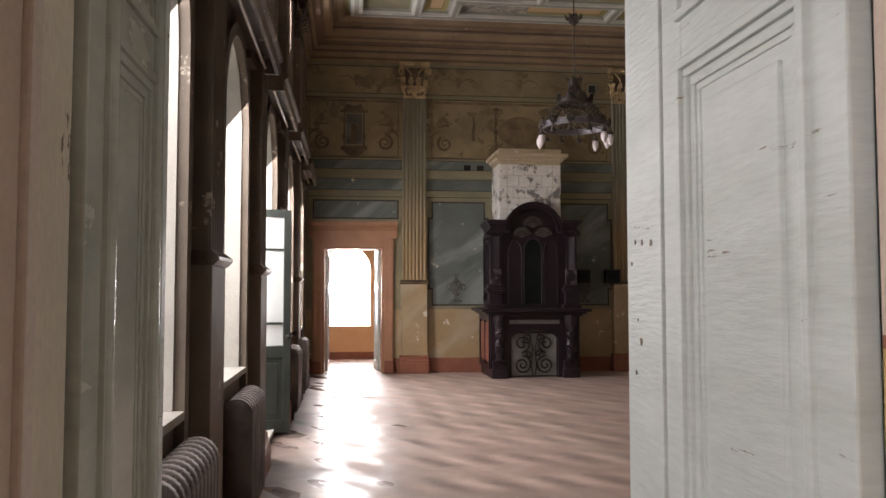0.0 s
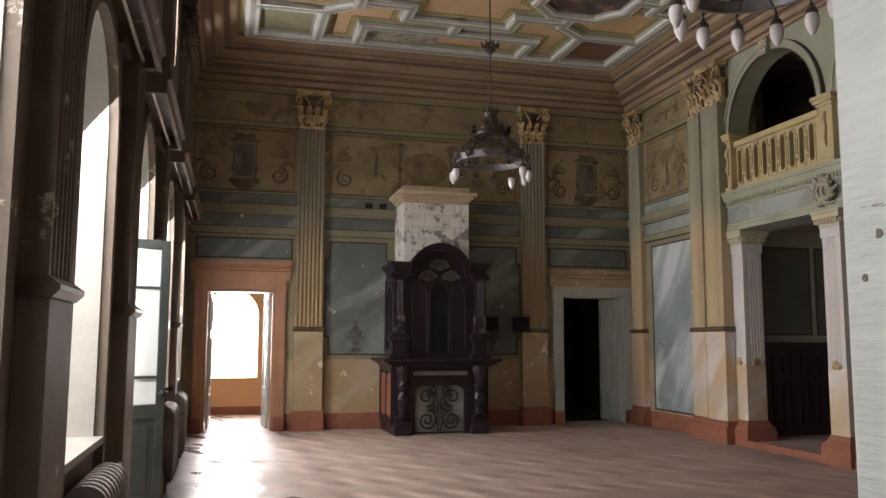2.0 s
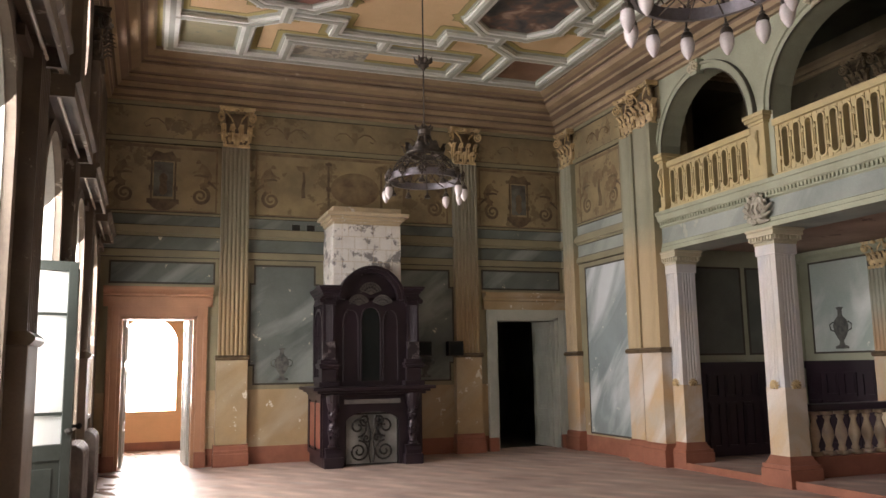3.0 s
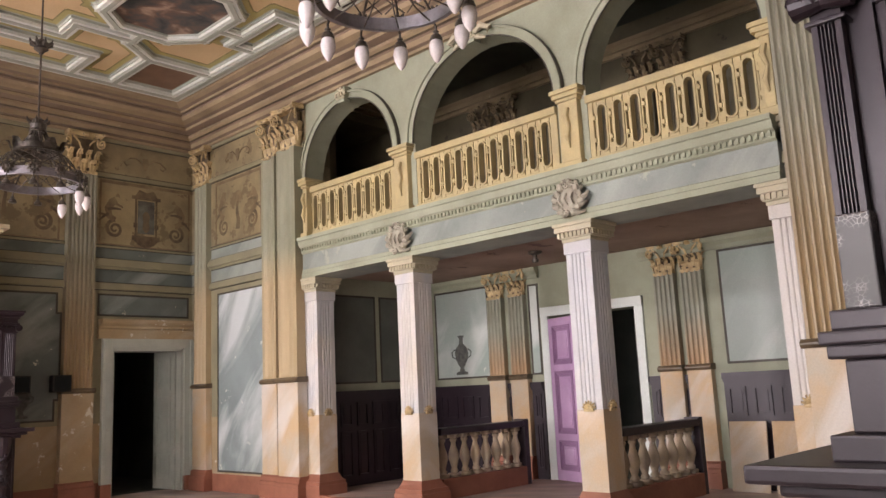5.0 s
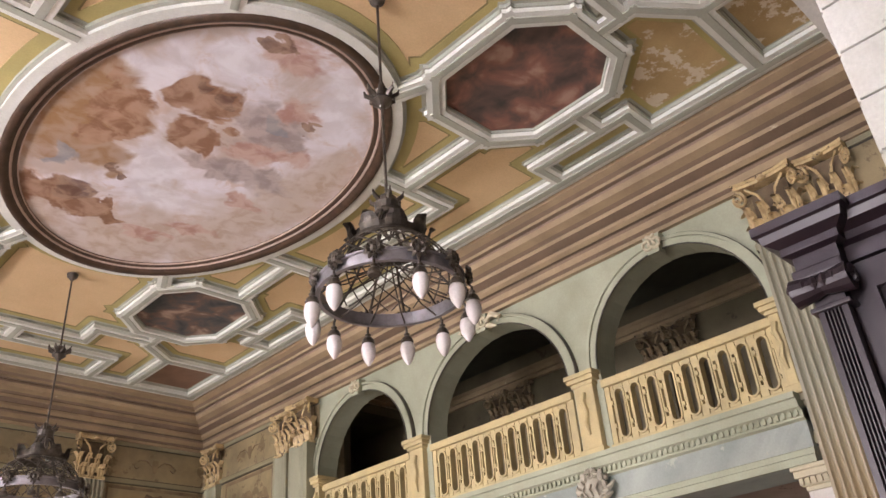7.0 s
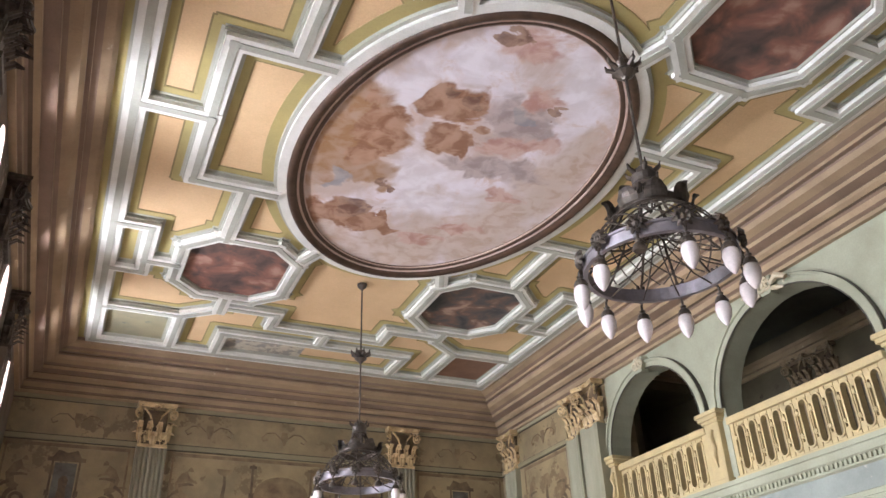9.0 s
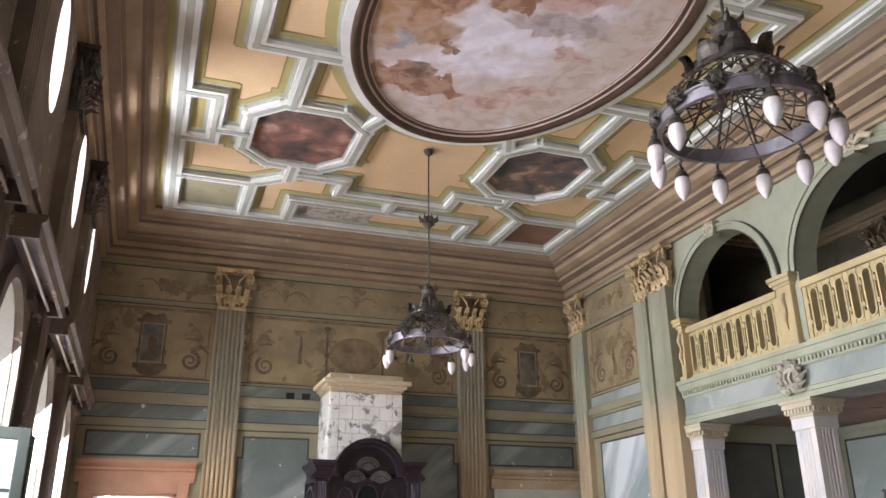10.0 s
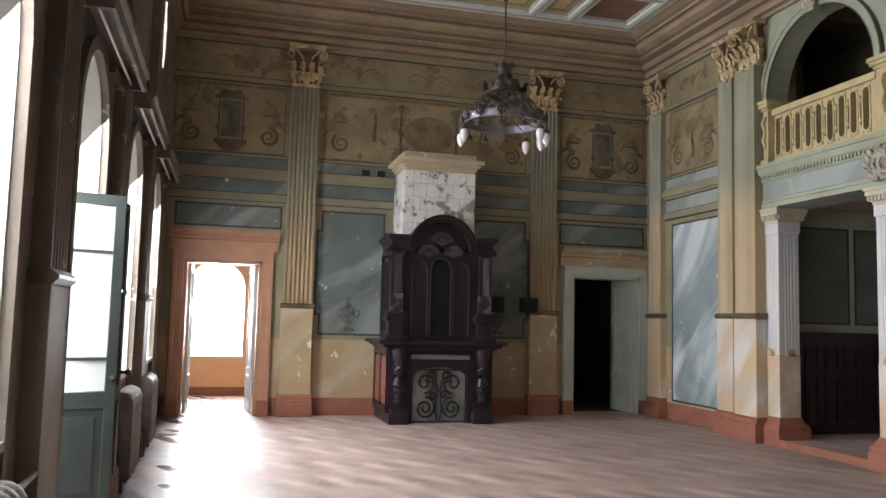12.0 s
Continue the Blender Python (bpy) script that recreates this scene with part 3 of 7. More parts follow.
# loggia and gallery behind the arches
bm = bmesh.new()
LD = (8.22, 9.72)
LDZ = 2.5
LZ = (0.08, 0.42, 1.42, 1.55, 3.30)
wall_cells(bm, "x", XB, XB + 0.3, [GY0 - 0.5, LD[0], LD[1], GY1 + 0.6], sorted({*LZ, LDZ}), lambda u, z: z < LDZ and LD[0] < u < LD[1], lambda u, z: 0)
wall_cells(bm, "y", GY1 + 0.25, GY1 + 0.55, [XR, XB], LZ, lambda u, z: False, lambda u, z: 0)
wall_cells(bm, "y", GY0 - 0.55, GY0 - 0.25, [XR, XB], LZ, lambda u, z: False, lambda u, z: 0)
structure("wall_loggia", bm, M_MINT, "pale green plaster walls inside the loggia")
bm = bmesh.new()
box(bm, XR + 0.002, GY0 - 0.5, 3.30, XB + 0.3, GY1 + 0.6, 3.62)
structure("ceiling_loggia", bm, material("stained_pink_ceiling", (0.42, 0.30, 0.24), (0.3, 0.22, 0.18), 1.2, 0.8, 0.1, stain=((0.16, 0.1, 0.09), 1.4, 0.4)), "stained pinkish ceiling under the gallery")
# the upper gallery's shade is put into the colour of its plaster
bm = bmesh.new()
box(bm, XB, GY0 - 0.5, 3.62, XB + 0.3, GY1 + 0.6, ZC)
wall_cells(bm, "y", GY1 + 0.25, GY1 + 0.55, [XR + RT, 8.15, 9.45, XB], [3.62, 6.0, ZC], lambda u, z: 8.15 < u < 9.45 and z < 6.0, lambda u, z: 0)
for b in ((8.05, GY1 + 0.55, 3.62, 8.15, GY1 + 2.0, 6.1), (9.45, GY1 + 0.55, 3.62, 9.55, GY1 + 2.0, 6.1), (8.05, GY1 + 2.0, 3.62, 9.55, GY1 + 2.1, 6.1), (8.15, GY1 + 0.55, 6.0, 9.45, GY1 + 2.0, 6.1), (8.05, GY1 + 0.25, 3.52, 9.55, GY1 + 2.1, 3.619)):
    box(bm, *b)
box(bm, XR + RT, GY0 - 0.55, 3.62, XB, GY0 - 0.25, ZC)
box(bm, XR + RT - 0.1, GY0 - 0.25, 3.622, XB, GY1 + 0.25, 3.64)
structure("wall_gallery", bm, material("shade_toned_gallery_plaster", (0.16, 0.135, 0.08), (0.10, 0.085, 0.055), 1.2, 0.7, 0.1, stain=((0.075, 0.06, 0.04), 1.8, 0.4)), "olive walls of the upper gallery, coloured dark for shade")
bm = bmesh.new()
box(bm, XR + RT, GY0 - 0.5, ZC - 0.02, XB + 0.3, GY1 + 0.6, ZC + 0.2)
structure("ceiling_gallery", bm, M_SHADEDARK, "ceiling over the upper gallery, coloured dark for shade")
bm = bmesh.new()
for z0, z1, o in ((5.50, 5.56, 0.03), (6.16, 6.22, 0.06), (6.22, 6.30, 0.12), (6.34, 6.40, 0.05)):
    box(bm, XB - o, GY0 - 0.25, z0, XB, GY1 + 0.25, z1)
    if z0 > 6.0:
        box(bm, XR + RT, GY1 + 0.25 - o, z0, XB - o, GY1 + 0.25, z1)
structure("trim_gallery_frieze", bm, M_CORNICE, "brown mouldings along the top of the gallery walls")
# room behind the loggia door, its shade helped by dark wall colour
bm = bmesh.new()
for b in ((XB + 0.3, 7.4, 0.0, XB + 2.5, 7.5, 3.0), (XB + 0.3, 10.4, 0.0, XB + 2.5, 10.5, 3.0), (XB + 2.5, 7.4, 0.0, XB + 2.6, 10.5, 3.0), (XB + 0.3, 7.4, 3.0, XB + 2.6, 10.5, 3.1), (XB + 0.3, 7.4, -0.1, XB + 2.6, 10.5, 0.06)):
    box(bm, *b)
structure("wall_back_room", bm, M_SHADEDARK, "dark room behind the loggia door")
# dark room behind the far right door, shade deepened in the wall colour
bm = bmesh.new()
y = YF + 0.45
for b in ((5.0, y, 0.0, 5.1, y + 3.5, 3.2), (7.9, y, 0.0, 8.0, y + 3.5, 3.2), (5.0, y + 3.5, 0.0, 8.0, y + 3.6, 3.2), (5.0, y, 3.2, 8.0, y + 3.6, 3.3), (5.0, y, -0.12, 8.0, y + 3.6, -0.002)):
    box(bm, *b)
structure("wall_dark_room", bm, M_SHADEDARK, "unlit room behind the far doorway")
# bright orange room behind the far left door
y = YF + 0.45
OW = (-0.62, 0.46)
bm = bmesh.new()
us = [-2.6, OW[0], OW[1], 2.6]
wall_cells(bm, "y", y + 2.9, y + 3.3, us, [0.0, 0.16, 0.75, 2.05, 3.3], lambda u, z: OW[0] < u < OW[1] and z > 0.75, lambda u, z: 1 if z < 0.16 else 0)
arch_head(bm, "y", y + 2.9, y + 3.3, OW[0], OW[1], 2.05, 0.54, 3.3)
box(bm, 2.6, y, 0.0, 2.7, y + 3.3, 3.3)
box(bm, -2.7, y, 0.0, -2.6, y + 3.3, 3.3)
structure("wall_orange_room", bm, [M_ORANGE, M_RED], "sunlit orange wall with a red skirting and an arched window")
bm = bmesh.new()
box(bm, -2.7, y, 3.3, 2.7, y + 3.3, 3.4)
structure("ceiling_orange_room", bm, M_REVEAL, "white ceiling of the sunlit room")
bm = bmesh.new()
box(bm, -2.7, y, -0.12, 2.7, y + 3.3, -0.001)
structure("floor_orange_room", bm, M_FLOOR, "bright worn floor of the sunlit room")
window_light("orange_room_daylight", (-0.1, y + 3.6, 1.7), (-0.1, y, 0.6), 1.1, 1.8, 420)
# entrance room behind the camera, with an unseen window opening added on its left
bm = bmesh.new()
wall_cells(bm, "x", -3.0, -2.6, [-4.0, -2.4, -0.6, 1.1], [0.0, 0.9, 1.52, 2.6, 3.4], lambda u, z: -2.4 < u < -0.6 and 0.9 < z < 2.6, lambda u, z: 1 if z < 1.52 else 0)
box(bm, 4.0, -4.0, 0, 4.2, 1.1, 3.4)
box(bm, -3.0, -4.2, 0, 4.2, -4.0, 3.4)
for u0, u1 in ((-2.6, DOOR_N[0] - 0.14), (DOOR_N[1] + 0.14, 4.0)):
    box(bm, u0, 1.07, 0, u1, 1.099, 1.52, 1)
    box(bm, u0, 1.07, 1.53, u1, 1.099, 3.4, 0)
    box(bm, u0, 1.066, 1.515, u1, 1.098, 1.535, 2)
structure("wall_entrance_room", bm, [M_PINKWALL, material("ochre_wall_paint", (0.6, 0.42, 0.18), (0.54, 0.38, 0.17), 2, 0.6, 0.08), M_RED], "pink and ochre painted walls of the entrance room")
bm = bmesh.new()
box(bm, -3.0, -4.2, 3.4, 4.2, 1.1, 3.5)
structure("ceiling_entrance_room", bm, M_REVEAL, "white ceiling of the entrance room")
bm = bmesh.new()
box(bm, -3.0, -4.2, -0.12, 4.2, 1.1, -0.001)
structure("floor_entrance_room", bm, M_FLOOR, "worn floor of the entrance room")
# added lamp at the unseen opening, brightens the entrance door leaf
window_light("entrance_fill_light", (-3.2, -1.5, 1.8), (0, -1.0, 1.3), 1.6, 1.6, 185)

# left wall with its deep windows
LT = 0.62
WH, SILL, WSP, WRISE = 0.58, 0.95, 2.72, 0.62
bm = bmesh.new()
us = [YN] + [v for w in WINDOWS for v in (w - WH, w + WH)] + [YF]


def in_window(u, z):
    return any(abs(u - w) < WH and (z > (0.06 if i == 2 else SILL)) for i, w in enumerate(WINDOWS))


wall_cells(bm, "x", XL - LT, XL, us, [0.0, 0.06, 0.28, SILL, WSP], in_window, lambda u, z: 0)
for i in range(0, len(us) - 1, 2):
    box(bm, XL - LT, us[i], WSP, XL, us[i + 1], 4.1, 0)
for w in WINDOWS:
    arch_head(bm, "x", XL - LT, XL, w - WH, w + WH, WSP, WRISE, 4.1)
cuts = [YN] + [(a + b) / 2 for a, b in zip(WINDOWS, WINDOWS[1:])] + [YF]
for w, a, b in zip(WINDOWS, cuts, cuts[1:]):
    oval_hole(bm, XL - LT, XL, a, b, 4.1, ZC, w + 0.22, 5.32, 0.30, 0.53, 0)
structure("wall_left", bm, M_LEFT, "brown window wall with its shade put into the paint")
bm = bmesh.new()
for i, w in enumerate(WINDOWS):
    z0 = 0.07 if i == 2 else SILL
    n = 20
    pts = [(w - WH, z0)] + [(w - WH * math.cos(math.pi * k / n), WSP + WRISE * math.sin(math.pi * k / n)) for k in range(n + 1)] + [(w + WH, z0)]
    for (ua, za), (ub, zb) in zip(pts, pts[1:]):
        k = 0.972
        q = [(ua, za), (ub, zb), (w + (ub - w) * k, zb - (0.016 if zb > WSP else 0)), (w + (ua - w) * k, za - (0.016 if za > WSP else 0))]
        prism(bm, q, "x", XL - LT + 0.02, XL - 0.004, 0)
    box(bm, XL - LT + 0.02, w - WH, z0 - 0.03, XL + 0.05, w + WH, z0 + 0.012)
structure("trim_window_reveals", bm, M_REVEAL, "whitewashed window reveals with peeling paint")

# cornice round the hall
bm = bmesh.new()
prof = [(0.0, 5.94), (0.06, 5.94), (0.06, 5.985), (0.045, 5.99), (0.045, 6.00), (0.09, 6.02), (0.09, 6.10), (0.115, 6.12), (0.115, 6.128), (0.15, 6.135), (0.20, 6.17), (0.20, 6.21), (0.185, 6.215), (0.185, 6.225), (0.32, 6.25), (0.32, 6.30),
        (0.305, 6.305), (0.305, 6.315), (0.36, 6.335), (0.46, 6.37), (0.50, 6.42), (0.50, 6.45), (0.485, 6.455), (0.485, 6.465), (0.54, 6.47), (0.54, 6.51), (0.60, 6.53), (0.68, 6.56), (0.72, 6.60), (0.72, ZC + 0.01)]
# slot 1 darkens the grooves, painting in their shadow
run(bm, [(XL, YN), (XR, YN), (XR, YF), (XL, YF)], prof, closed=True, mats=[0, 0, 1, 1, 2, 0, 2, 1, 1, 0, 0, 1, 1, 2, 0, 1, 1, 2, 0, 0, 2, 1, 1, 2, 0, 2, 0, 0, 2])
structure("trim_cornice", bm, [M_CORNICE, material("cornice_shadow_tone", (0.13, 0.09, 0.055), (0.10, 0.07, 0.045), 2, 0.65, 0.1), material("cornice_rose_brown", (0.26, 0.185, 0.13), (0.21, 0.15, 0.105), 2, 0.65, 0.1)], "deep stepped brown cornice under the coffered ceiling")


def wall_frames():
    return (("far", lambda u, o, z: (u, YF - o, z), ((XL, 1.0), (1.4, 5.12), (5.56, XR))), ("right_far", lambda u, o, z: (XR - o, u, z), ((GY1 + 0.02, YF),)), ("right_near", lambda u, o, z: (XR - o, u, z), ((YN, GY0),)))


def strip(bm, at, u0, u1, z0, z1, o, mi=0):
    a, b = at(u0, 0.0, z0), at(u1, o, z1)
    box(bm, min(a[0], b[0]), min(a[1], b[1]), z0, max(a[0], b[0]), max(a[1], b[1]), z1, mi)


for wall, at, spans in wall_frames():
    bm = bmesh.new()
    for u0, u1 in spans:
        strip(bm, at, u0, u1, 3.36, 3.43, 0.05)
        strip(bm, at, u0, u1, 3.43, 3.47, 0.03)
        strip(bm, at, u0, u1, 3.70, 3.74, 0.04)
        strip(bm, at, u0, u1, 3.74, 3.83, 0.08)
        strip(bm, at, u0, u1, 3.83, 3.87, 0.05)
        strip(bm, at, u0, u1, 4.06, 4.09, 0.03)
        strip(bm, at, u0, u1, 5.26, 5.33, 0.04)
        strip(bm, at, u0, u1, 5.88, 5.94, 0.03)
        # thin dark strips paint shade into the creases beside the mouldings
        for z in (3.345, 3.475, 3.69, 3.875, 4.05, 4.098, 5.245, 5.338, 5.865):
            strip(bm, at, u0, u1, z, z + 0.012, 0.012, 1)
    structure("trim_" + wall, bm, [M_PLASTER, M_LINE], "olive mouldings running along the painted wall")


def panel(bm, at, u0, u1, z0, z1, ear=0.07, line=0.03, mi_line=0, mi_fill=1, o=0.012):
    """A marbled panel with stepped corners inside a raised dark line."""
    zb, zt = z0 + (z1 - z0) * 0.16, z1 - (z1 - z0) * 0.16
    strip(bm, at, u0 + ear, u1 - ear, z0, z1, o - 0.006, mi_fill)
    if ear > 0:
        strip(bm, at, u0, u0 + ear, zb, zt, o - 0.006, mi_fill)
        strip(bm, at, u1 - ear, u1, zb, zt, o - 0.006, mi_fill)
    for v0, v1 in ((z0 - line, z0), (z1, z1 + line)):
        strip(bm, at, u0 + ear - line, u1 - ear + line, v0, v1, o, mi_line)
    for s, e in ((u0, -1), (u1, 1)):
        inner = s - e * ear
        lo, hi = sorted((inner, inner + e * line))
        if ear > 0:
            strip(bm, at, lo, hi, z0, zb, o, mi_line)
            strip(bm, at, lo, hi, zt, z1, o, mi_line)
            a, b = sorted((inner, s + e * line))
            strip(bm, at, a, b, zb - line, zb, o, mi_line)
            strip(bm, at, a, b, zt, zt + line, o, mi_line)
            a, b = sorted((s, s + e * line))
            strip(bm, at, a, b, zb, zt, o, mi_line)
        else:
            strip(bm, at, lo, hi, z0, z1, o, mi_line)


at_far = wall_frames()[0][1]
at_right = wall_frames()[1][1]
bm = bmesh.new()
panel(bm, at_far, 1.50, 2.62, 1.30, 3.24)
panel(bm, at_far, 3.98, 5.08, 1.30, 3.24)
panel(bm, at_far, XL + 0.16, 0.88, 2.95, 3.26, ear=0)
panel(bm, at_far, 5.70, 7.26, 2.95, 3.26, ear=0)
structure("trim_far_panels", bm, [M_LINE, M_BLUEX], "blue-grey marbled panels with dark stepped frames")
bm = bmesh.new()
panel(bm, at_right, 13.28, 14.60, 0.34, 3.24, ear=0)
panel(bm, at_right, 2.9, 4.2, 0.34, 3.24, ear=0)
structure("trim_right_panels", bm, [M_LINE, M_BLUE], "tall blue-grey marbled panel with a dark frame")


# ---- ceiling: coffers, borders and beams in one mesh ----
bm = bmesh.new()
box(bm, XL - 0.6, YN - 0.1, ZC, XR + RT, YF + 0.4, ZC + 0.25, 0)
step = [0]


def beam(p, q, w=0.17, drop=0.085, border=0.34):
    """A moulded beam from p to q, with an olive border painted beside it."""
    p, q = Vector(p), Vector(q)
    d = (q - p).normalized()
    s = Vector((-d.y, d.x))
    step[0] += 1
    p, q = p - d * w * (0.47 - 0.001 * (step[0] % 13)), q + d * w * (0.47 - 0.001 * (step[0] % 11))
    e = 0.00025 * (step[0] % 64)
    f = 0.15 * e
    for half, z0, mi, ext in ((border / 2 + 0.060, ZC - 0.003 - f, 4, 0.125), (border / 2 + 0.042, ZC - 0.007 - f, 1, 0.107), (border / 2 - 0.035, ZC - 0.011 - f, 3, 0.03),
                              (w / 2 + 0.02, ZC - drop * 0.45 - e, 3, 0.018), (w / 2 + 0.3 * e, ZC - drop - e, 2, 0.0), (w * 0.2, ZC - drop - 0.012 - e, 3, -0.035)):
        a, b = p - d * ext, q + d * ext
        prism(bm, [(a + s * half)[:], (b + s * half)[:], (b - s * half)[:], (a - s * half)[:]], "z", z0, ZC + 0.01, mi)


U, V = 3.22, 5.84
OA, OB = 1.66, 2.40
OCT = (1.68, 3.05)
ow, oh, oc = 0.72, 0.82, 0.36
octagon = [(ow, oh - oc), (ow - oc, oh), (-ow + oc, oh), (-ow, oh - oc), (-ow, -oh + oc), (-ow + oc, -oh), (ow - oc, -oh), (ow, -oh + oc)]
quarter = [((U, 0), (2.53, 0)), ((2.53, 0), (2.53, 1.08)), ((2.53, 1.08), (1.66, 1.08)), ((1.95, 1.16), (1.95, 2.23)), ((0.95, 2.42), (0.86, 2.20)),
           ((2.40, 3.08), (2.80, 3.08)), ((2.80, 2.26), (U, 2.26)), ((2.80, 2.26), (2.80, 3.40)), ((2.80, 3.40), (U, 3.40)),
           ((1.66, 3.87), (1.66, 4.26)), ((1.66, 4.26), (2.14, 4.62)), ((2.14, 4.62), (U, 4.62)), ((2.14, 4.62), (2.14, V)),
           ((1.66, 4.14), (0.86, 4.14)), ((0.86, 4.14), (0.86, 4.58)), ((0.86, 4.58), (0, 4.58)), ((0, 4.58), (0, 5.04)), ((1.46, 5.04), (0, 5.04)), ((1.46, 5.04), (1.46, V))]
for su in (1, -1):
    for sv in (1, -1):
        for p, q in quarter:
            if (sv < 0 and p[1] == q[1] == 0) or (su < 0 and p[0] == q[0] == 0):
                continue
            beam((CX + su * p[0], CY + sv * p[1]), (CX + su * q[0], CY + sv * q[1]))
        ring = [(CX + su * OCT[0] + a, CY + sv * OCT[1] + b) for a, b in octagon]
        for p, q in zip(ring, ring[1:] + ring[:1]):
            beam(p, q)
for p, q in (((-U, -V), (U, -V)), ((U, -V), (U, V)), ((U, V), (-U, V)), ((-U, V), (-U, -V))):
    beam((CX + p[0], CY + p[1]), (CX + q[0], CY + q[1]), 0.2)
# coffers painted apart: brown and grey-green corner fields, a damaged one, a strip with grey ornament
for mi, field in ((5, ((2.72, -3.6), (3.03, -3.6), (3.03, -4.43), (2.24, -4.43), (1.87, -4.17), (1.87, -4.06), (2.14, -4.06), (2.58, -3.62))),
                  (6, ((2.27, 4.75), (3.08, 4.75), (3.08, 5.70), (2.27, 5.70))), (5, ((2.27, -5.70), (3.08, -5.70), (3.08, -4.75), (2.27, -4.75))),
                  (7, ((-3.08, 4.75), (-2.27, 4.75), (-2.27, 5.70), (-3.08, 5.70))), (8, ((-1.33, 5.17), (-0.13, 5.17), (-0.13, 5.70), (-1.33, 5.70)))):
    prism(bm, [(CX + x, CY + y) for x, y in field], "z", ZC - 0.0105, ZC + 0.01, mi)
n = 72
for half, z0, mi in (((0.30), ZC - 0.007, 1), (0.17, ZC - 0.05, 3), (0.13, ZC - 0.09, 2)):
    for i in range(n):
        a, b = 2 * math.pi * i / n, 2 * math.pi * (i + 1) / n
        q = [(CX + (OA + k) * math.cos(s), CY + (OB + k) * math.sin(s)) for k, s in ((-0.02, a), (-0.02, b), (half, b), (half, a))]
        prism(bm, q, "z", z0, ZC + 0.01, mi)
ceiling = structure("ceiling", bm, [M_CEIL, M_OLIVE, M_WHITE, material("grey_green_beam_step", (0.42, 0.43, 0.36), (0.36, 0.37, 0.31), 3, 0.7, 0.1), material("dark_olive_line", (0.27, 0.22, 0.09), (0.22, 0.18, 0.08), 3, 0.7, 0.05),
                                           material("flaking_coffer_paint", (0.50, 0.36, 0.17), (0.40, 0.28, 0.13), 2.2, 0.75, 0.2, stain=((0.66, 0.58, 0.44), 3.4, 0.6)), material("red_brown_coffer_paint", (0.25, 0.145, 0.09), (0.19, 0.11, 0.07), 2.5, 0.7, 0.1),
                                           material("grey_green_coffer_paint", (0.30, 0.27, 0.16), (0.22, 0.215, 0.14), 2.0, 0.7, 0.1, stain=((0.15, 0.17, 0.13), 2.4, 0.5)), material("ornament_strip_paint", (0.52, 0.48, 0.36), (0.44, 0.41, 0.32), 3.0, 0.7, 0.1, stain=((0.27, 0.26, 0.23), 5.5, 0.75))], "peach coffered ceiling with white moulded beams and olive borders")

# the oval painting and its frame
paint = thing("ceiling_painting", (CX, CY, ZC), "faded oval ceiling painting of clouds in a brown gilded frame", "ceiling painting")
bm = bmesh.new()
ell = [(OA * math.cos(2 * math.pi * i / n), OB * math.sin(2 * math.pi * i / n)) for i in range(n)]
prism(bm, ell, "z", -0.03, 0.0)
part("canvas", bm, M_CLOUDS, paint, "pale clouded sky with brown and rose patches")
bm = bmesh.new()
pr = [(-0.16, -0.03), (-0.16, -0.055), (-0.12, -0.075), (-0.09, -0.06), (-0.06, -0.10), (0.0, -0.125), (0.03, -0.09), (0.05, -0.05), (0.05, 0.0)]
rings = [[bm.verts.new(((OA + o) * math.cos(2 * math.pi * i / n), (OB + o) * math.sin(2 * math.pi * i / n), z)) for o, z in pr] for i in range(n)]
for a, b in zip(rings, rings[1:] + rings[:1]):
    for j in range(len(pr) - 1):
        bm.faces.new([a[j], b[j], b[j + 1], a[j + 1]])
ring_bm = bmesh.new()
for o, z, rad in ((-0.09, -0.066, 0.016), (-0.155, -0.05, 0.010)):
    loop = [((OA + o) * math.cos(2 * math.pi * i / n), (OB + o) * math.sin(2 * math.pi * i / n), z) for i in range(n + 1)]
    tube(ring_bm, loop, rad, 6)
part("bead", ring_bm, material("faded_rose_bead", (0.56, 0.43, 0.36), (0.46, 0.34, 0.28), 6, 0.45, 0.1), paint, "pale rose bead inside the frame")
part("frame", bm, material("brown_gilded_frame", (0.10, 0.06, 0.038), (0.06, 0.038, 0.025), 8, 0.4, 0.2, metal=0.2), paint, "carved brown frame", smooth=True)
for su in (1, -1):
    for sv in (1, -1):
        o = thing("octagonal_painting", (CX + su * OCT[0], CY + sv * OCT[1], ZC), "small dark octagonal ceiling painting of blurred red and brown shapes", "ceiling painting", "octagonal ceiling paintings")
        bm = bmesh.new()
        prism(bm, [(a * 0.93, b * 0.93) for a, b in octagon], "z", -0.02, 0.0)
        part("canvas", bm, M_OCTO if su * sv > 0 else M_OCTO_RED, o)
        bm = bmesh.new()
        ring = [Vector(p) for p in octagon]
        for p, q in zip(ring, ring[1:] + ring[:1]):
            prism(bm, [(p * 0.90)[:], (q * 0.90)[:], (q * 0.96)[:], (p * 0.96)[:]], "z", -0.05, 0.0)
        part("frame", bm, M_WHITE, o)


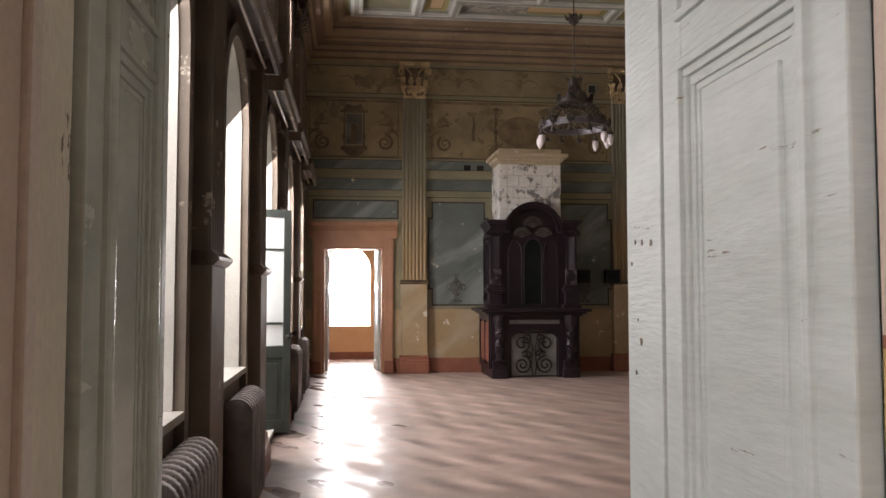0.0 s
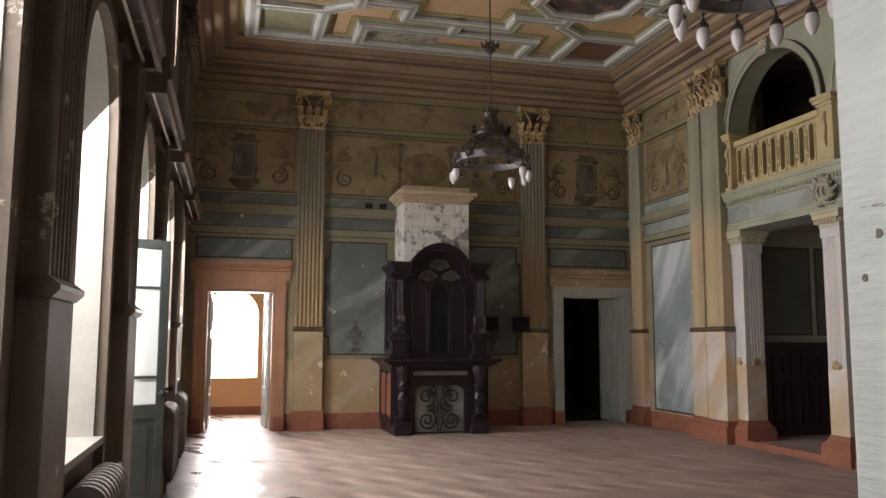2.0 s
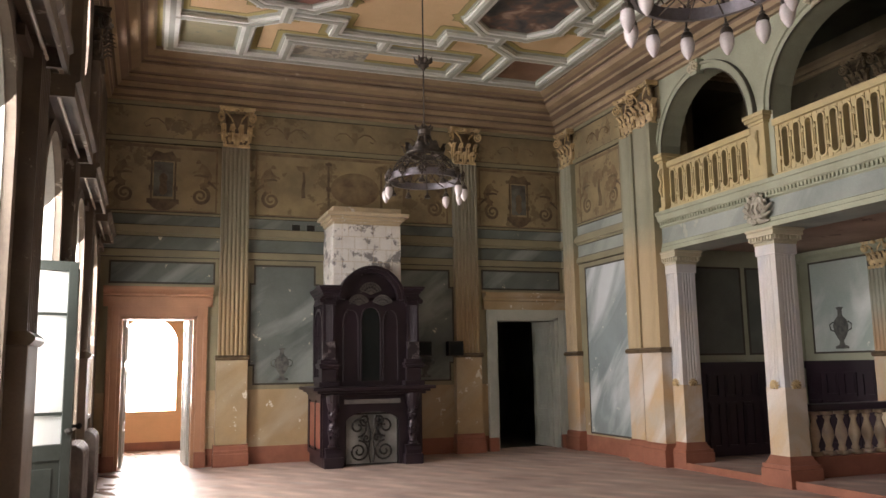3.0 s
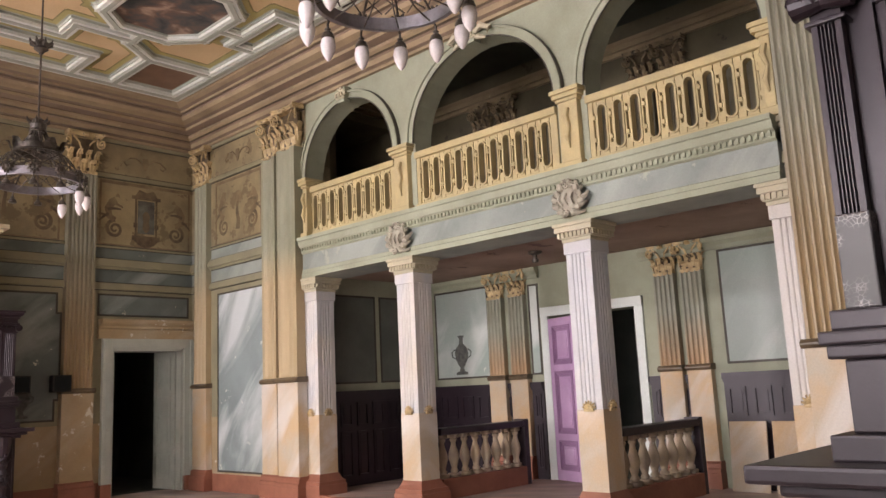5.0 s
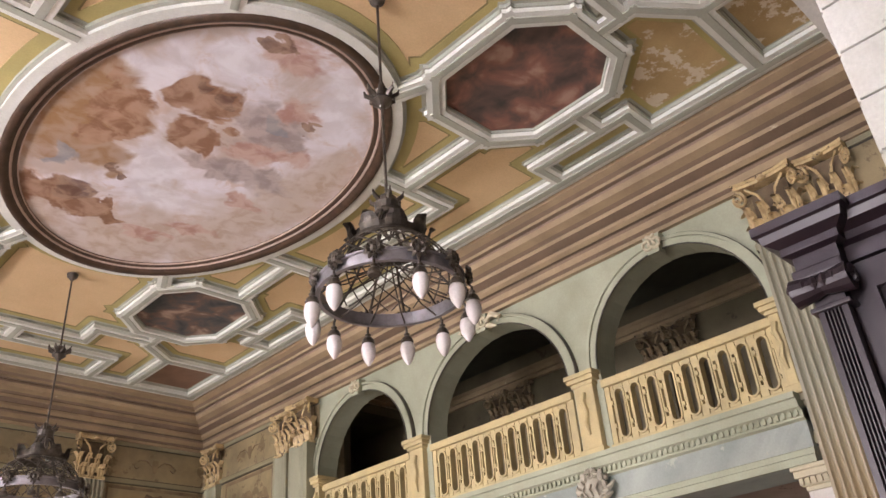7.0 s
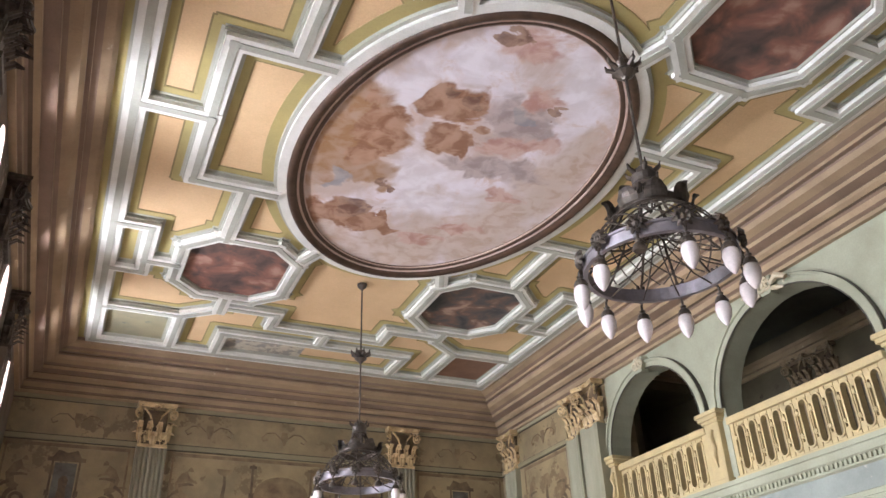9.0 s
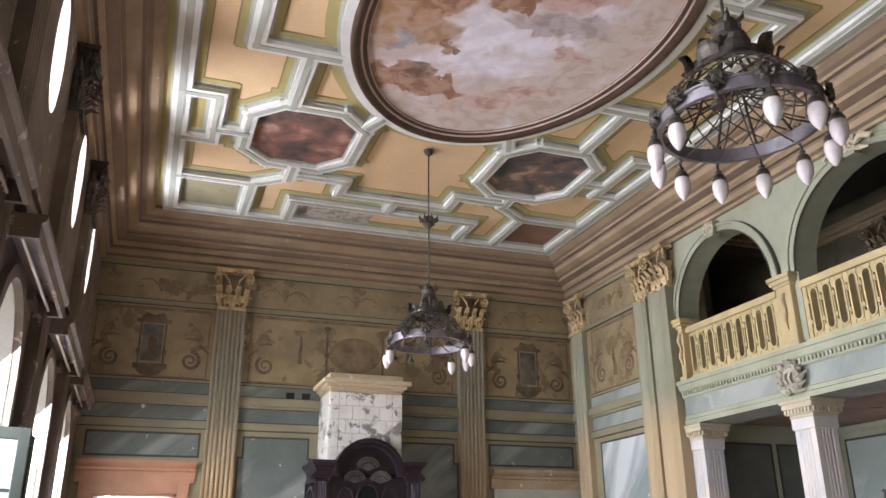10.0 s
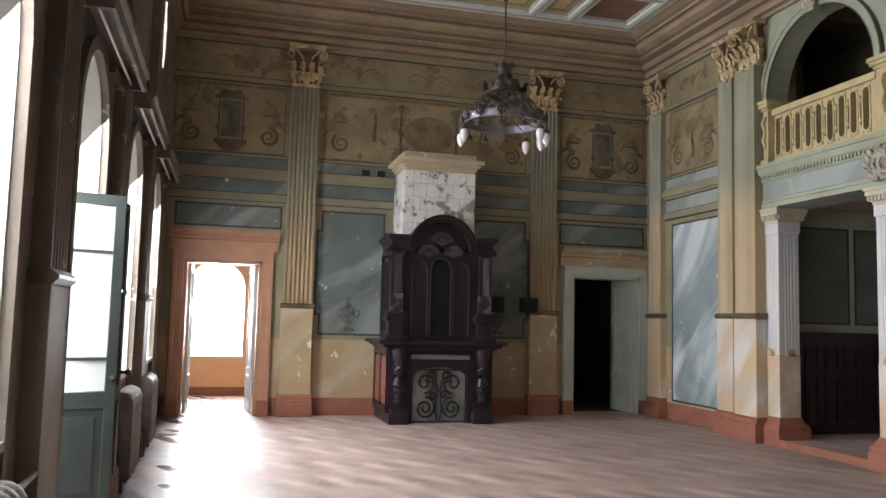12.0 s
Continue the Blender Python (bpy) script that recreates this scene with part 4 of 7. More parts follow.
# ---- pilasters ----
def capital_parts(w, h):
    """A Corinthian pilaster capital, front towards -y, foot at z 0: its body, then its leaves, stems and volutes."""
    body = bmesh.new()
    pieces = []
    d = w * 0.30
    # the bell's dark umber slot paints the shade behind the leaves
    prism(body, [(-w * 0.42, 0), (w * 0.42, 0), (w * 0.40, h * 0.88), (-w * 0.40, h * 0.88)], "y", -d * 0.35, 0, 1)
    box(body, -w * 0.49, -d - 0.01, -0.02, w * 0.49, 0, 0.03, bevel=0.008)

    def leaf(x, y, z, lw, lh, out, turn):
        bm = bmesh.new()
        rows = []
        c, s = math.cos(turn), math.sin(turn)
        for i in range(6):
            f = i / 5
            o = out * (0.15 + 0.25 * f + (0.9 * (f - 0.6) / 0.4 if f > 0.6 else 0))
            zz = lh * (f if f < 0.85 else 0.85 - (f - 0.85) * 0.8)
            ww = lw * (0.75 + 0.5 * math.sin(math.pi * min(f * 1.1, 1))) * (1 - 0.45 * (f > 0.9)) * 0.5
            row = []
            for k, g in ((-1, 0.0), (-0.5, 0.35), (0, 0.1), (0.5, 0.35), (1, 0.0)):
                lx, ly = k * ww, -(o + out * 0.25 * g)
                row.append(bm.verts.new((x + lx * c - ly * s, y + lx * s + ly * c, z + zz)))
            rows.append(row)
        for a, b in zip(rows, rows[1:]):
            for k in range(4):
                bm.faces.new([a[k], a[k + 1], b[k + 1], b[k]])
        pieces.append(("leaf", bm))
    for x in (-0.33, 0.0, 0.33):
        leaf(x * w, -d * 0.5, 0.02, w * 0.21, h * 0.36, d * 0.95, 0)
    for x in (-0.48, -0.17, 0.17, 0.48):
        leaf(x * w, -d * 0.4, h * 0.14, w * 0.17, h * 0.52, d * 1.15, 0)
    for sx in (-1, 1):
        leaf(sx * w * 0.42, -d * 0.4, 0.02, w * 0.22, h * 0.40, d * 0.7, sx * math.pi / 2)
        leaf(sx * w * 0.42, -d * 0.4, h * 0.15, w * 0.22, h * 0.55, d * 0.8, sx * math.pi / 2)
        pts = []
        for i in range(22):
            a = i / 21 * 3.6 * math.pi
            r = 0.012 + (h * 0.13) * (1 - i / 21)
            pts.append((sx * (w * 0.60 - r * math.sin(a) * 0.6), -d * 1.15 + r * math.sin(a) * 0.5, h * 0.76 + r * math.cos(a)))
        bm = bmesh.new()
        tube(bm, pts, 0.018, 5)
        pieces.append(("volute", bm))
        bm = bmesh.new()
        tube(bm, [(sx * w * 0.06, -d * 0.95, h * 0.45), (sx * w * 0.2, -d * 1.05, h * 0.72), (sx * w * 0.42, -d * 1.1, h * 0.88)], 0.016, 5)
        pieces.append(("stem", bm))
    m = 14
    edge = [(-w * 0.63 + w * 1.26 * i / m, -d * (1.15 + 0.35 * (2 * i / m - 1) ** 2)) for i in range(m + 1)]
    prism(body, edge + [(w * 0.63, 0), (-w * 0.63, 0)], "z", h * 0.90, h * 0.95)
    prism(body, [(x * 1.04, y * 1.08) for x, y in edge] + [(w * 0.655, 0), (-w * 0.655, 0)], "z", h * 0.95, h)
    lathe(body, [(0, -0.03), (0.04, -0.02), (0.05, 0.0), (0.03, 0.03), (0, 0.035)], 10, 0, 0, -d * 1.2, h * 0.93)
    return body, pieces


def fluted(w, d, n, z0, z1):
    """A pilaster shaft with n hollow flutes on its face (-y)."""
    bm = bmesh.new()
    pts = [(-w / 2, 0), (-w / 2, -d)]
    pitch = w * 0.92 / n
    for i in range(n):
        a = -w * 0.46 + pitch * (i + 0.14)
        b = -w * 0.46 + pitch * (i + 0.86)
        for k in range(5):
            t = k / 4
            pts.append((a + (b - a) * t, -d + 0.028 * math.sin(math.pi * t)))
    pts += [(w / 2, -d), (w / 2, 0)]
    prism(bm, pts, "z", z0, z1)
    return bm


CAP = {}


def pilaster(place, turn, w=0.45, d=0.13, label="fluted olive pilaster with gilded capital, ochre pedestal and red base", shaft=M_FLUTE, pedestal=M_OCHRE, flutes=6, z_cap=5.26, z_top=5.93, z_ped=1.74, cap_mat=M_GOLD, group="hall pilasters"):
    t = thing("pilaster", place, label, "pilaster", group, turn=turn)
    bm = bmesh.new()
    box(bm, -w * 0.62, -d - 0.06, 0, w * 0.62, 0.0, 0.20, bevel=0.008)
    prism(bm, [(0, 0.20), (-d - 0.055, 0.20), (-d - 0.055, 0.24), (-d - 0.035, 0.26), (-d - 0.03, 0.31), (-d, 0.34), (0, 0.34)], "x", -w * 0.60, w * 0.60)
    part("base", bm, M_RED, t, "red painted base")
    bm = bmesh.new()
    box(bm, -w * 0.55, -d - 0.012, 0.34, w * 0.55, 0.0, z_ped - 0.06, bevel=0.006)
    part("pedestal", bm, pedestal, t, "ochre marbled pedestal")
    bm = bmesh.new()
    prism(bm, [(0, z_ped - 0.06), (-d - 0.02, z_ped - 0.06), (-d - 0.05, z_ped - 0.03), (-d - 0.05, z_ped - 0.012), (-d - 0.01, z_ped + 0.02), (0, z_ped + 0.02)], "x", -w * 0.60, w * 0.60)
    part("pedestal_cap", bm, M_FIGURE, t)
    part("shaft", fluted(w, d, flutes, z_ped + 0.02, z_cap), shaft, t)
    key = (w, z_top - z_cap, cap_mat.name)
    if key not in CAP:
        body, pieces = capital_parts(w, z_top - z_cap)
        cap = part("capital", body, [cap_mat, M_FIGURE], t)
        cap.matrix_basis = pose(0, 0, z_cap)
        CAP[key] = (cap, [(nm, part(nm, bm, cap_mat, cap)) for nm, bm in pieces])
    else:
        cap, pieces = CAP[key]
        twin = share(cap, "capital", t, pose(0, 0, z_cap))
        for nm, ob in pieces:
            share(ob, nm, twin, pose(0, 0, 0))
    return t


pilaster((1.20, YF, 0), 0)
pilaster((5.34, YF, 0), 0)
pilaster((5.34, YN, 0), 180)
pilaster((1.32, YN, 0), 180)
# right wall: corner pilaster and the pair beside the loggia
M_SIDE = material("pale_olive_plaster", (0.295, 0.288, 0.20), (0.245, 0.24, 0.165), 1.2, 0.5, 0.1, lower=((0.43, 0.33, 0.195), 3.2, 3.75), stain=((0.20, 0.20, 0.15), 4.0, 0.12))
pilaster((XR, 15.05, 0), 90 + 180, w=0.40, d=0.10, shaft=M_SIDE, pedestal=M_PEACH, flutes=3, label="plain olive corner pilaster with gilded capital and red base")
pilaster((XR, 12.95, 0), 270, w=0.36, d=0.12, shaft=M_SIDE, pedestal=M_PEACH, flutes=1, label="pale olive pilaster beside a marbled panel")
pilaster((XR - 0.04, 12.36, 0), 270, w=0.46, d=0.16, shaft=M_SIDE, pedestal=M_PEACH, flutes=1, label="pale olive end pilaster of the gallery with gilded capital")
pilaster((XR - 0.04, 4.66, 0), 270, w=0.46, d=0.16, shaft=M_FLUTE, pedestal=M_PEACH, flutes=6, label="fluted end pilaster of the gallery, peach towards its foot")
pilaster((XR, 4.12, 0), 270, w=0.36, d=0.12, shaft=M_SIDE, pedestal=M_PEACH, flutes=4, label="pale olive pilaster beside a marbled panel")
M_STEM = material("pale_rod_paint", (0.5, 0.46, 0.38), (0.42, 0.38, 0.3), 5, 0.5, 0.1)
# left wall: pilasters on the piers, their shade put into dark paint and bronze, each with a projecting hood block
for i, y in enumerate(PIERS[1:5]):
    pilaster((XL, y, 0), 90, w=0.42, d=0.10, shaft=M_LEFT, pedestal=material("peeling_pedestal", (0.24, 0.19, 0.15), (0.17, 0.13, 0.1), 2, 0.6, 0.15, stain=((0.5, 0.42, 0.34), 2.5, 0.25)) if i == 0 else bpy.data.materials["peeling_pedestal"], flutes=5, cap_mat=M_BRONZE, label="brown pilaster, toned dark for shade, on a peeling pedestal between the windows", group="window wall pilasters")
for w in WINDOWS:
    h = thing("window_pelmet", (XL, w + 0.28, 3.42), "long dark wooden pelmet board over a tall window", "pelmet", "window pelmets")
    bm = bmesh.new()
    prism(bm, [(0.19, 0.0), (0.22, 0.0), (0.22, 0.10), (0.25, 0.12), (0.25, 0.16), (0.19, 0.16)], "y", -0.98, 0.98)
    part("front_board", bm, M_LEFT, h)
    for e in (-1, 1):
        a, b = sorted((e * 0.98, e * 0.94))
        part("end_board", a_box(0.0, a, 0.0, 0.19, b, 0.16, bevel=0.004), M_LEFT, h)
    part("top_board", a_box(0.0, -0.94, 0.13, 0.19, 0.94, 0.155), M_LEFT, h)
    bm = bmesh.new()
    tube(bm, [(0.10, -0.94, 0.05), (0.10, 0.94, 0.05)], 0.014, 8)
    part("curtain_rod", bm, M_STEM, h, "pale curtain rod")
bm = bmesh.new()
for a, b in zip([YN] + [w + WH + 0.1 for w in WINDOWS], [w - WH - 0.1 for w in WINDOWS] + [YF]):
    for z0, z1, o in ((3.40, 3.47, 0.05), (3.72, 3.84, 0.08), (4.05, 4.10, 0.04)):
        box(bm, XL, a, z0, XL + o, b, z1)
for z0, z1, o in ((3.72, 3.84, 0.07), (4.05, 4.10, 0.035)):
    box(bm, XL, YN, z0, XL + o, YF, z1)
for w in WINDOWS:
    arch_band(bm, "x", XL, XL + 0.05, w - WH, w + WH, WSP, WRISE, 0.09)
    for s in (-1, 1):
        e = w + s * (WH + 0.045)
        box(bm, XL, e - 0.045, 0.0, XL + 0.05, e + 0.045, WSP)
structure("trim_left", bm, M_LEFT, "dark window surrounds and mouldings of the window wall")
bm = bmesh.new()
box(bm, XL, YN, 0, XL + 0.03, WINDOWS[2] - WH - 0.1, 0.3)
box(bm, XL, WINDOWS[2] + WH + 0.1, 0, XL + 0.03, YF, 0.3)
structure("baseboard_left", bm, M_GREEN, "dark skirting board under the windows")


# ---- windows ----
def arched_window(i, w, sill):
    t = tagged(thing("window_%d" % (i + 1), (XL - LT + 0.16, w, 0), "tall arched window with grey-green frame and bright panes", "window"), kind="structure")
    h = WH - 0.02
    bm = bmesh.new()
    for s in (-1, 1):
        box(bm, -0.05, s * h - 0.03, sill, 0.05, s * h + 0.03, WSP)
    arch_band(bm, "x", -0.05, 0.05, -h - 0.02, h + 0.02, WSP, WRISE - 0.04, 0.06)
    box(bm, -0.05, -h, sill, 0.05, h, sill + 0.08)
    part("window_frame", bm, M_GREEN, t)
    part("transom", a_box(-0.055, -h, 2.40, 0.055, h, 2.48, bevel=0.008), M_GREEN, t)
    if i != 2:
        part("mullion", a_box(-0.045, -0.04, sill + 0.08, 0.045, 0.04, WSP + WRISE - 0.06, bevel=0.008), M_GREEN, t)
        for z in (1.45, 1.95):
            part("glazing_bar", a_box(-0.02, -h, z - 0.015, 0.02, h, z + 0.015), M_GREEN, t)
    return t


for i, w in enumerate(WINDOWS):
    arched_window(i, w, 0.07 if i == 2 else SILL)


def glazed_leaf(w, h, label):
    """A glazed door leaf, hinge at x 0, reaching along +x, thickness in y."""
    t = thing("door_leaf", (0, 0, 0), label, "door leaf")
    bm = bmesh.new()
    for x0, x1, z0, z1 in ((0, 0.075, 0, h), (w - 0.075, w, 0, h), (0.075, w - 0.075, h - 0.08, h), (0.075, w - 0.075, 0.80, 0.92), (0.075, w - 0.075, 0, 0.14)):
        box(bm, x0, -0.022, z0, x1, 0.022, z1, bevel=0.004)
    part("leaf_frame", bm, M_LEAF, t)
    bm = bmesh.new()
    box(bm, 0.075, -0.010, 0.14, w - 0.075, 0.010, 0.80)
    box(bm, 0.13, -0.018, 0.20, w - 0.13, 0.018, 0.74, bevel=0.008)
    part("lower_panel", bm, M_LEAF, t)
    zs = (0.92, 1.16, 1.95, h - 0.08)
    for z in zs[1:3]:
        part("glazing_bar", a_box(0.075, -0.014, z - 0.012, w - 0.075, 0.014, z + 0.012), M_LEAF, t)
    for a, b in zip(zs, zs[1:]):
        o = part("pane", a_box(0.07, -0.003, a + 0.005, w - 0.07, 0.003, b - 0.005), M_DUSTGLASS, t)
        o.visible_shadow = False
    bm = bmesh.new()
    lathe(bm, [(0, 0), (0.018, 0.0), (0.012, 0.03), (0.026, 0.05), (0.026, 0.07), (0, 0.085)], 12)
    bmesh.ops.rotate(bm, verts=bm.verts[:], cent=(0, 0, 0), matrix=Matrix.Rotation(radians(90), 3, "X"))
    bmesh.ops.translate(bm, verts=bm.verts[:], vec=(w - 0.04, -0.022, 1.02))
    part("door_handle", bm, M_IRON, t, "dark metal knob")
    return t


leaf = glazed_leaf(0.58, 2.38, "open grey-green glazed door leaf standing into the hall")
leaf.matrix_basis = pose(XL - 0.34, 8.72, 0.04, 0, 0, 22)
leaf2 = glazed_leaf(0.58, 2.40, "second glazed door leaf folded back towards the wall")
leaf2.matrix_basis = pose(XL + 0.08, 9.02, 0.04, 0, 0, 84)


# ---- radiators ----
def radiator(y0, y1, top=0.86):
    t = thing("radiator", (XL + 0.13, y0, 0), "old ribbed cast-iron radiator in flaking grey paint under the window", "radiator", "radiators")
    n = max(4, int((y1 - y0) / 0.085))
    proto = None
    for i in range(n):
        y = (i + 0.5) * (y1 - y0) / n
        if proto is None:
            bm = bmesh.new()
            side = [(-0.105, 0.12), (0.105, 0.12)] + [(0.105 * math.cos(math.pi * k / 12), top - 0.105 + 0.105 * math.sin(math.pi * k / 12)) for k in range(13)]
            prism(bm, side, "y", -0.036, 0.036)
            bmesh.ops.bevel(bm, geom=bm.edges[:], offset=0.012, segments=2, affect="EDGES")
            proto = part("rib", bm, M_RADIATOR, t, smooth=True)
            proto.matrix_basis = pose(0, y, 0)
        else:
            share(proto, "rib", t, pose(0, y, 0))
    for y in (0.06, y1 - y0 - 0.06):
        part("foot", a_box(-0.05, y - 0.02, 0, 0.05, y + 0.02, 0.16), M_RADIATOR, t)
    bm = bmesh.new()
    tube(bm, [(0, y1 - y0 - 0.02, top - 0.08), (0, y1 - y0 + 0.12, top - 0.08), (-0.02, y1 - y0 + 0.2, top - 0.12), (-0.04, y1 - y0 + 0.9, top - 0.12)], 0.017, 8)
    part("pipe", bm, M_RADIATOR, t)
    return t


for y0, y1 in ((3.05, 4.02), (5.3, 6.12), (9.95, 10.75), (11.9, 12.6)):
    radiator(y0, y1)


# ---- doors of the far wall ----
def door_surround(x0, x1, mat, side_mat, label):
    t = thing("door_surround", ((x0 + x1) / 2, YF, 0), label, "door surround")
    h = (x1 - x0) / 2
    for s in (-1, 1):
        bm = bmesh.new()
        a, b = sorted((s * h, s * (h + 0.17)))
        box(bm, a, -0.05, 0.0, b, 0.0, DOOR_Z + 0.15, bevel=0.006)
        a, b = sorted((s * (h + 0.10), s * (h + 0.165)))
        box(bm, a, -0.075, 0.0, b, -0.045, DOOR_Z + 0.12, bevel=0.008)
        part("jamb", bm, side_mat, t)
        a, b = sorted((s * h, s * (h + 0.18)))
        part("jamb_block", a_box(a, -0.09, 0.0, b, 0.0, 0.24, bevel=0.008), M_RED, t)
    bm = bmesh.new()
    box(bm, -h - 0.002, -0.048, DOOR_Z, h + 0.002, 0.0, DOOR_Z + 0.15)
    part("lintel", bm, side_mat, t)
    bm = bmesh.new()
    z = DOOR_Z + 0.15
    prism(bm, [(0, z), (-0.06, z), (-0.06, z + 0.15), (-0.10, z + 0.17), (-0.10, z + 0.20), (-0.17, z + 0.24), (-0.19, z + 0.27), (-0.19, z + 0.31), (0, z + 0.31)], "x", -h - 0.24, h + 0.24)
    part("cornice", bm, mat, t)
    bm = bmesh.new()
    for s in (-1, 1):
        a, b = sorted((s * h, s * (h - 0.05)))
        box(bm, a, 0.0, 0.0, b, 0.45, DOOR_Z)
    box(bm, -h, 0.0, DOOR_Z - 0.05, h, 0.45, DOOR_Z)
    part("lining", bm, side_mat, t)
    return t


door_surround(DOOR_L[0], DOOR_L[1], M_DOORPINK, M_DOORPINK, "salmon painted door surround with a moulded cornice, doorway open")
door_surround(DOOR_R[0], DOOR_R[1], M_OCHRE, material("grey_white_door_paint", (0.46, 0.48, 0.42), (0.38, 0.4, 0.35), 2.5, 0.5, 0.1, stain=((0.25, 0.2, 0.14), 4, 0.1)), "pale door surround with an ochre cornice around a dark doorway")


def panel_leaf(w, h, mat, label, panels=3, edge_mat=None):
    """A panelled door leaf, hinge at x 0, reaching along +x, faces at +-y."""
    t = thing("door_leaf", (0, 0, 0), label, "door leaf")
    bm = bmesh.new()
    st, d = 0.115, 0.022
    zs = {3: [0.0, 0.62, 1.62, h], 4: [0.0, 0.60, 2.11, h], 2: [0.0, 0.9, h]}[panels]
    box(bm, 0, -d, 0, st, d, h, bevel=0.005)
    box(bm, w - st, -d, 0, w, d, h, bevel=0.005)
    for i, z in enumerate(zs):
        a = z - 0.06 if 0 < i < len(zs) - 1 else (0 if i == 0 else h - 0.13)
        b = z + 0.06 if 0 < i < len(zs) - 1 else (0.16 if i == 0 else h)
        box(bm, st, -d, a, w - st, d, b, bevel=0.004)
    part("leaf_frame", bm, mat, t)
    for i, (a, b) in enumerate(zip(zs, zs[1:])):
        a, b = (0.16 if i == 0 else a + 0.06), (h - 0.13 if i == len(zs) - 2 else b - 0.06)
        bm = bmesh.new()
        box(bm, st, -0.006, a, w - st, 0.006, b)
        box(bm, st + 0.10, -0.015, a + 0.10, w - st - 0.10, 0.015, b - 0.10, bevel=0.007)
        rp = part("raised_panel", bm, mat, t)
        bm = bmesh.new()
        for o, e, k in ((-0.012, d + 0.012, 0.022), (0.010, d + 0.002, 0.02), (0.03, 0.015, 0.024), (0.054, 0.010, 0.016)):
            x0, x1, z0, z1 = st + o, w - st - o, a + o, b - o
            for q in ((x0, z0, x1, z0 + k), (x0, z1 - k, x1, z1), (x0, z0 + k, x0 + k, z1 - k), (x1 - k, z0 + k, x1, z1 - k)):
                box(bm, q[0], -e, q[1], q[2], e, q[3], bevel=0.003)
        part("panel_moulding", bm, edge_mat or mat, rp)
    return t


# far doorways: open leaves
l = panel_leaf(0.60, 2.36, M_DOORWHITE, "open white panelled door leaf beyond the bright doorway")
l.matrix_basis = pose(DOOR_L[1] - 0.08, YF + 0.40, 0.01, 0, 0, 96)
l = panel_leaf(0.60, 2.36, M_DOORWHITE, "open white panelled door leaf against the orange room")
l.matrix_basis = pose(DOOR_L[0] + 0.08, YF + 0.40, 0.01, 0, 0, 88)
l = panel_leaf(0.62, 2.36, bpy.data.materials["grey_white_door_paint"], "open pale grey door leaf inside the dark doorway")
l.matrix_basis = pose(DOOR_R[1] - 0.07, YF + 0.14, 0.01, 0, 0, 96)

# entrance: linings, architrave and the two open leaves in the thick doorway
M_CRACKED = material("cracked_white_door_paint", (0.70, 0.745, 0.735), (0.60, 0.645, 0.62), 2.2, 0.4, 0.34, fine=30, stretch=(0.35, 0.35, 2.6), stain=((0.20, 0.15, 0.10), 8.0, 0.27))
LEAFH = 2.72
# grey-green version of the door paint holds the left leaf's shade
M_CRACKED_SHADE = material("shade_toned_door_paint", (0.56, 0.585, 0.52), (0.47, 0.495, 0.435), 2.2, 0.24, 0.2, fine=22, stretch=(0.5, 0.5, 1.4), stain=((0.30, 0.22, 0.14), 3.0, 0.08))
for side, x, y, w in ((1, DOOR_N[1] - 0.03 + 0.022, 1.18, 0.742), (-1, DOOR_N[0] + 0.03 - 0.022, 1.58, 0.62)):
    l = panel_leaf(w, LEAFH, M_CRACKED if side > 0 else M_CRACKED_SHADE, "open white panelled door leaf with cracked glossy paint in the entrance" if side > 0 else "open panelled entrance door leaf, worn paint toned grey-green for shade", panels=4)
    l.matrix_basis = pose(x, y, 0.01, 0, 0, 90)
    if side < 0:
        for u, rad in ((0.125, 0.021), (w - 0.108, 0.019)):
            bm = bmesh.new()
            tube(bm, [(u, -0.024, 0.02), (u, -0.024, LEAFH - 0.02)], rad, 10)
            part("astragal", bm, M_CRACKED_SHADE, l, smooth=True)
    for z in (0.35, 2.25):
        bm = bmesh.new()
        tube(bm, [(-0.01, 0.034 * side, z - 0.02), (-0.01, 0.034 * side, z + 0.18)], 0.014, 8)
        box(bm, -0.03, min(0.0, 0.032 * side), z + 0.01, 0.03, max(0.0, 0.032 * side), z + 0.15)
        part("hinge", bm, M_RUST, l, "rusted hinge")
M_CREAMJAMB = material("worn_cream_jamb_paint", (0.78, 0.72, 0.60), (0.68, 0.62, 0.51), 2.5, 0.5, 0.3, stain=((0.14, 0.09, 0.055), 11, 0.45), stretch=(1, 1, 0.5))
bm = bmesh.new()
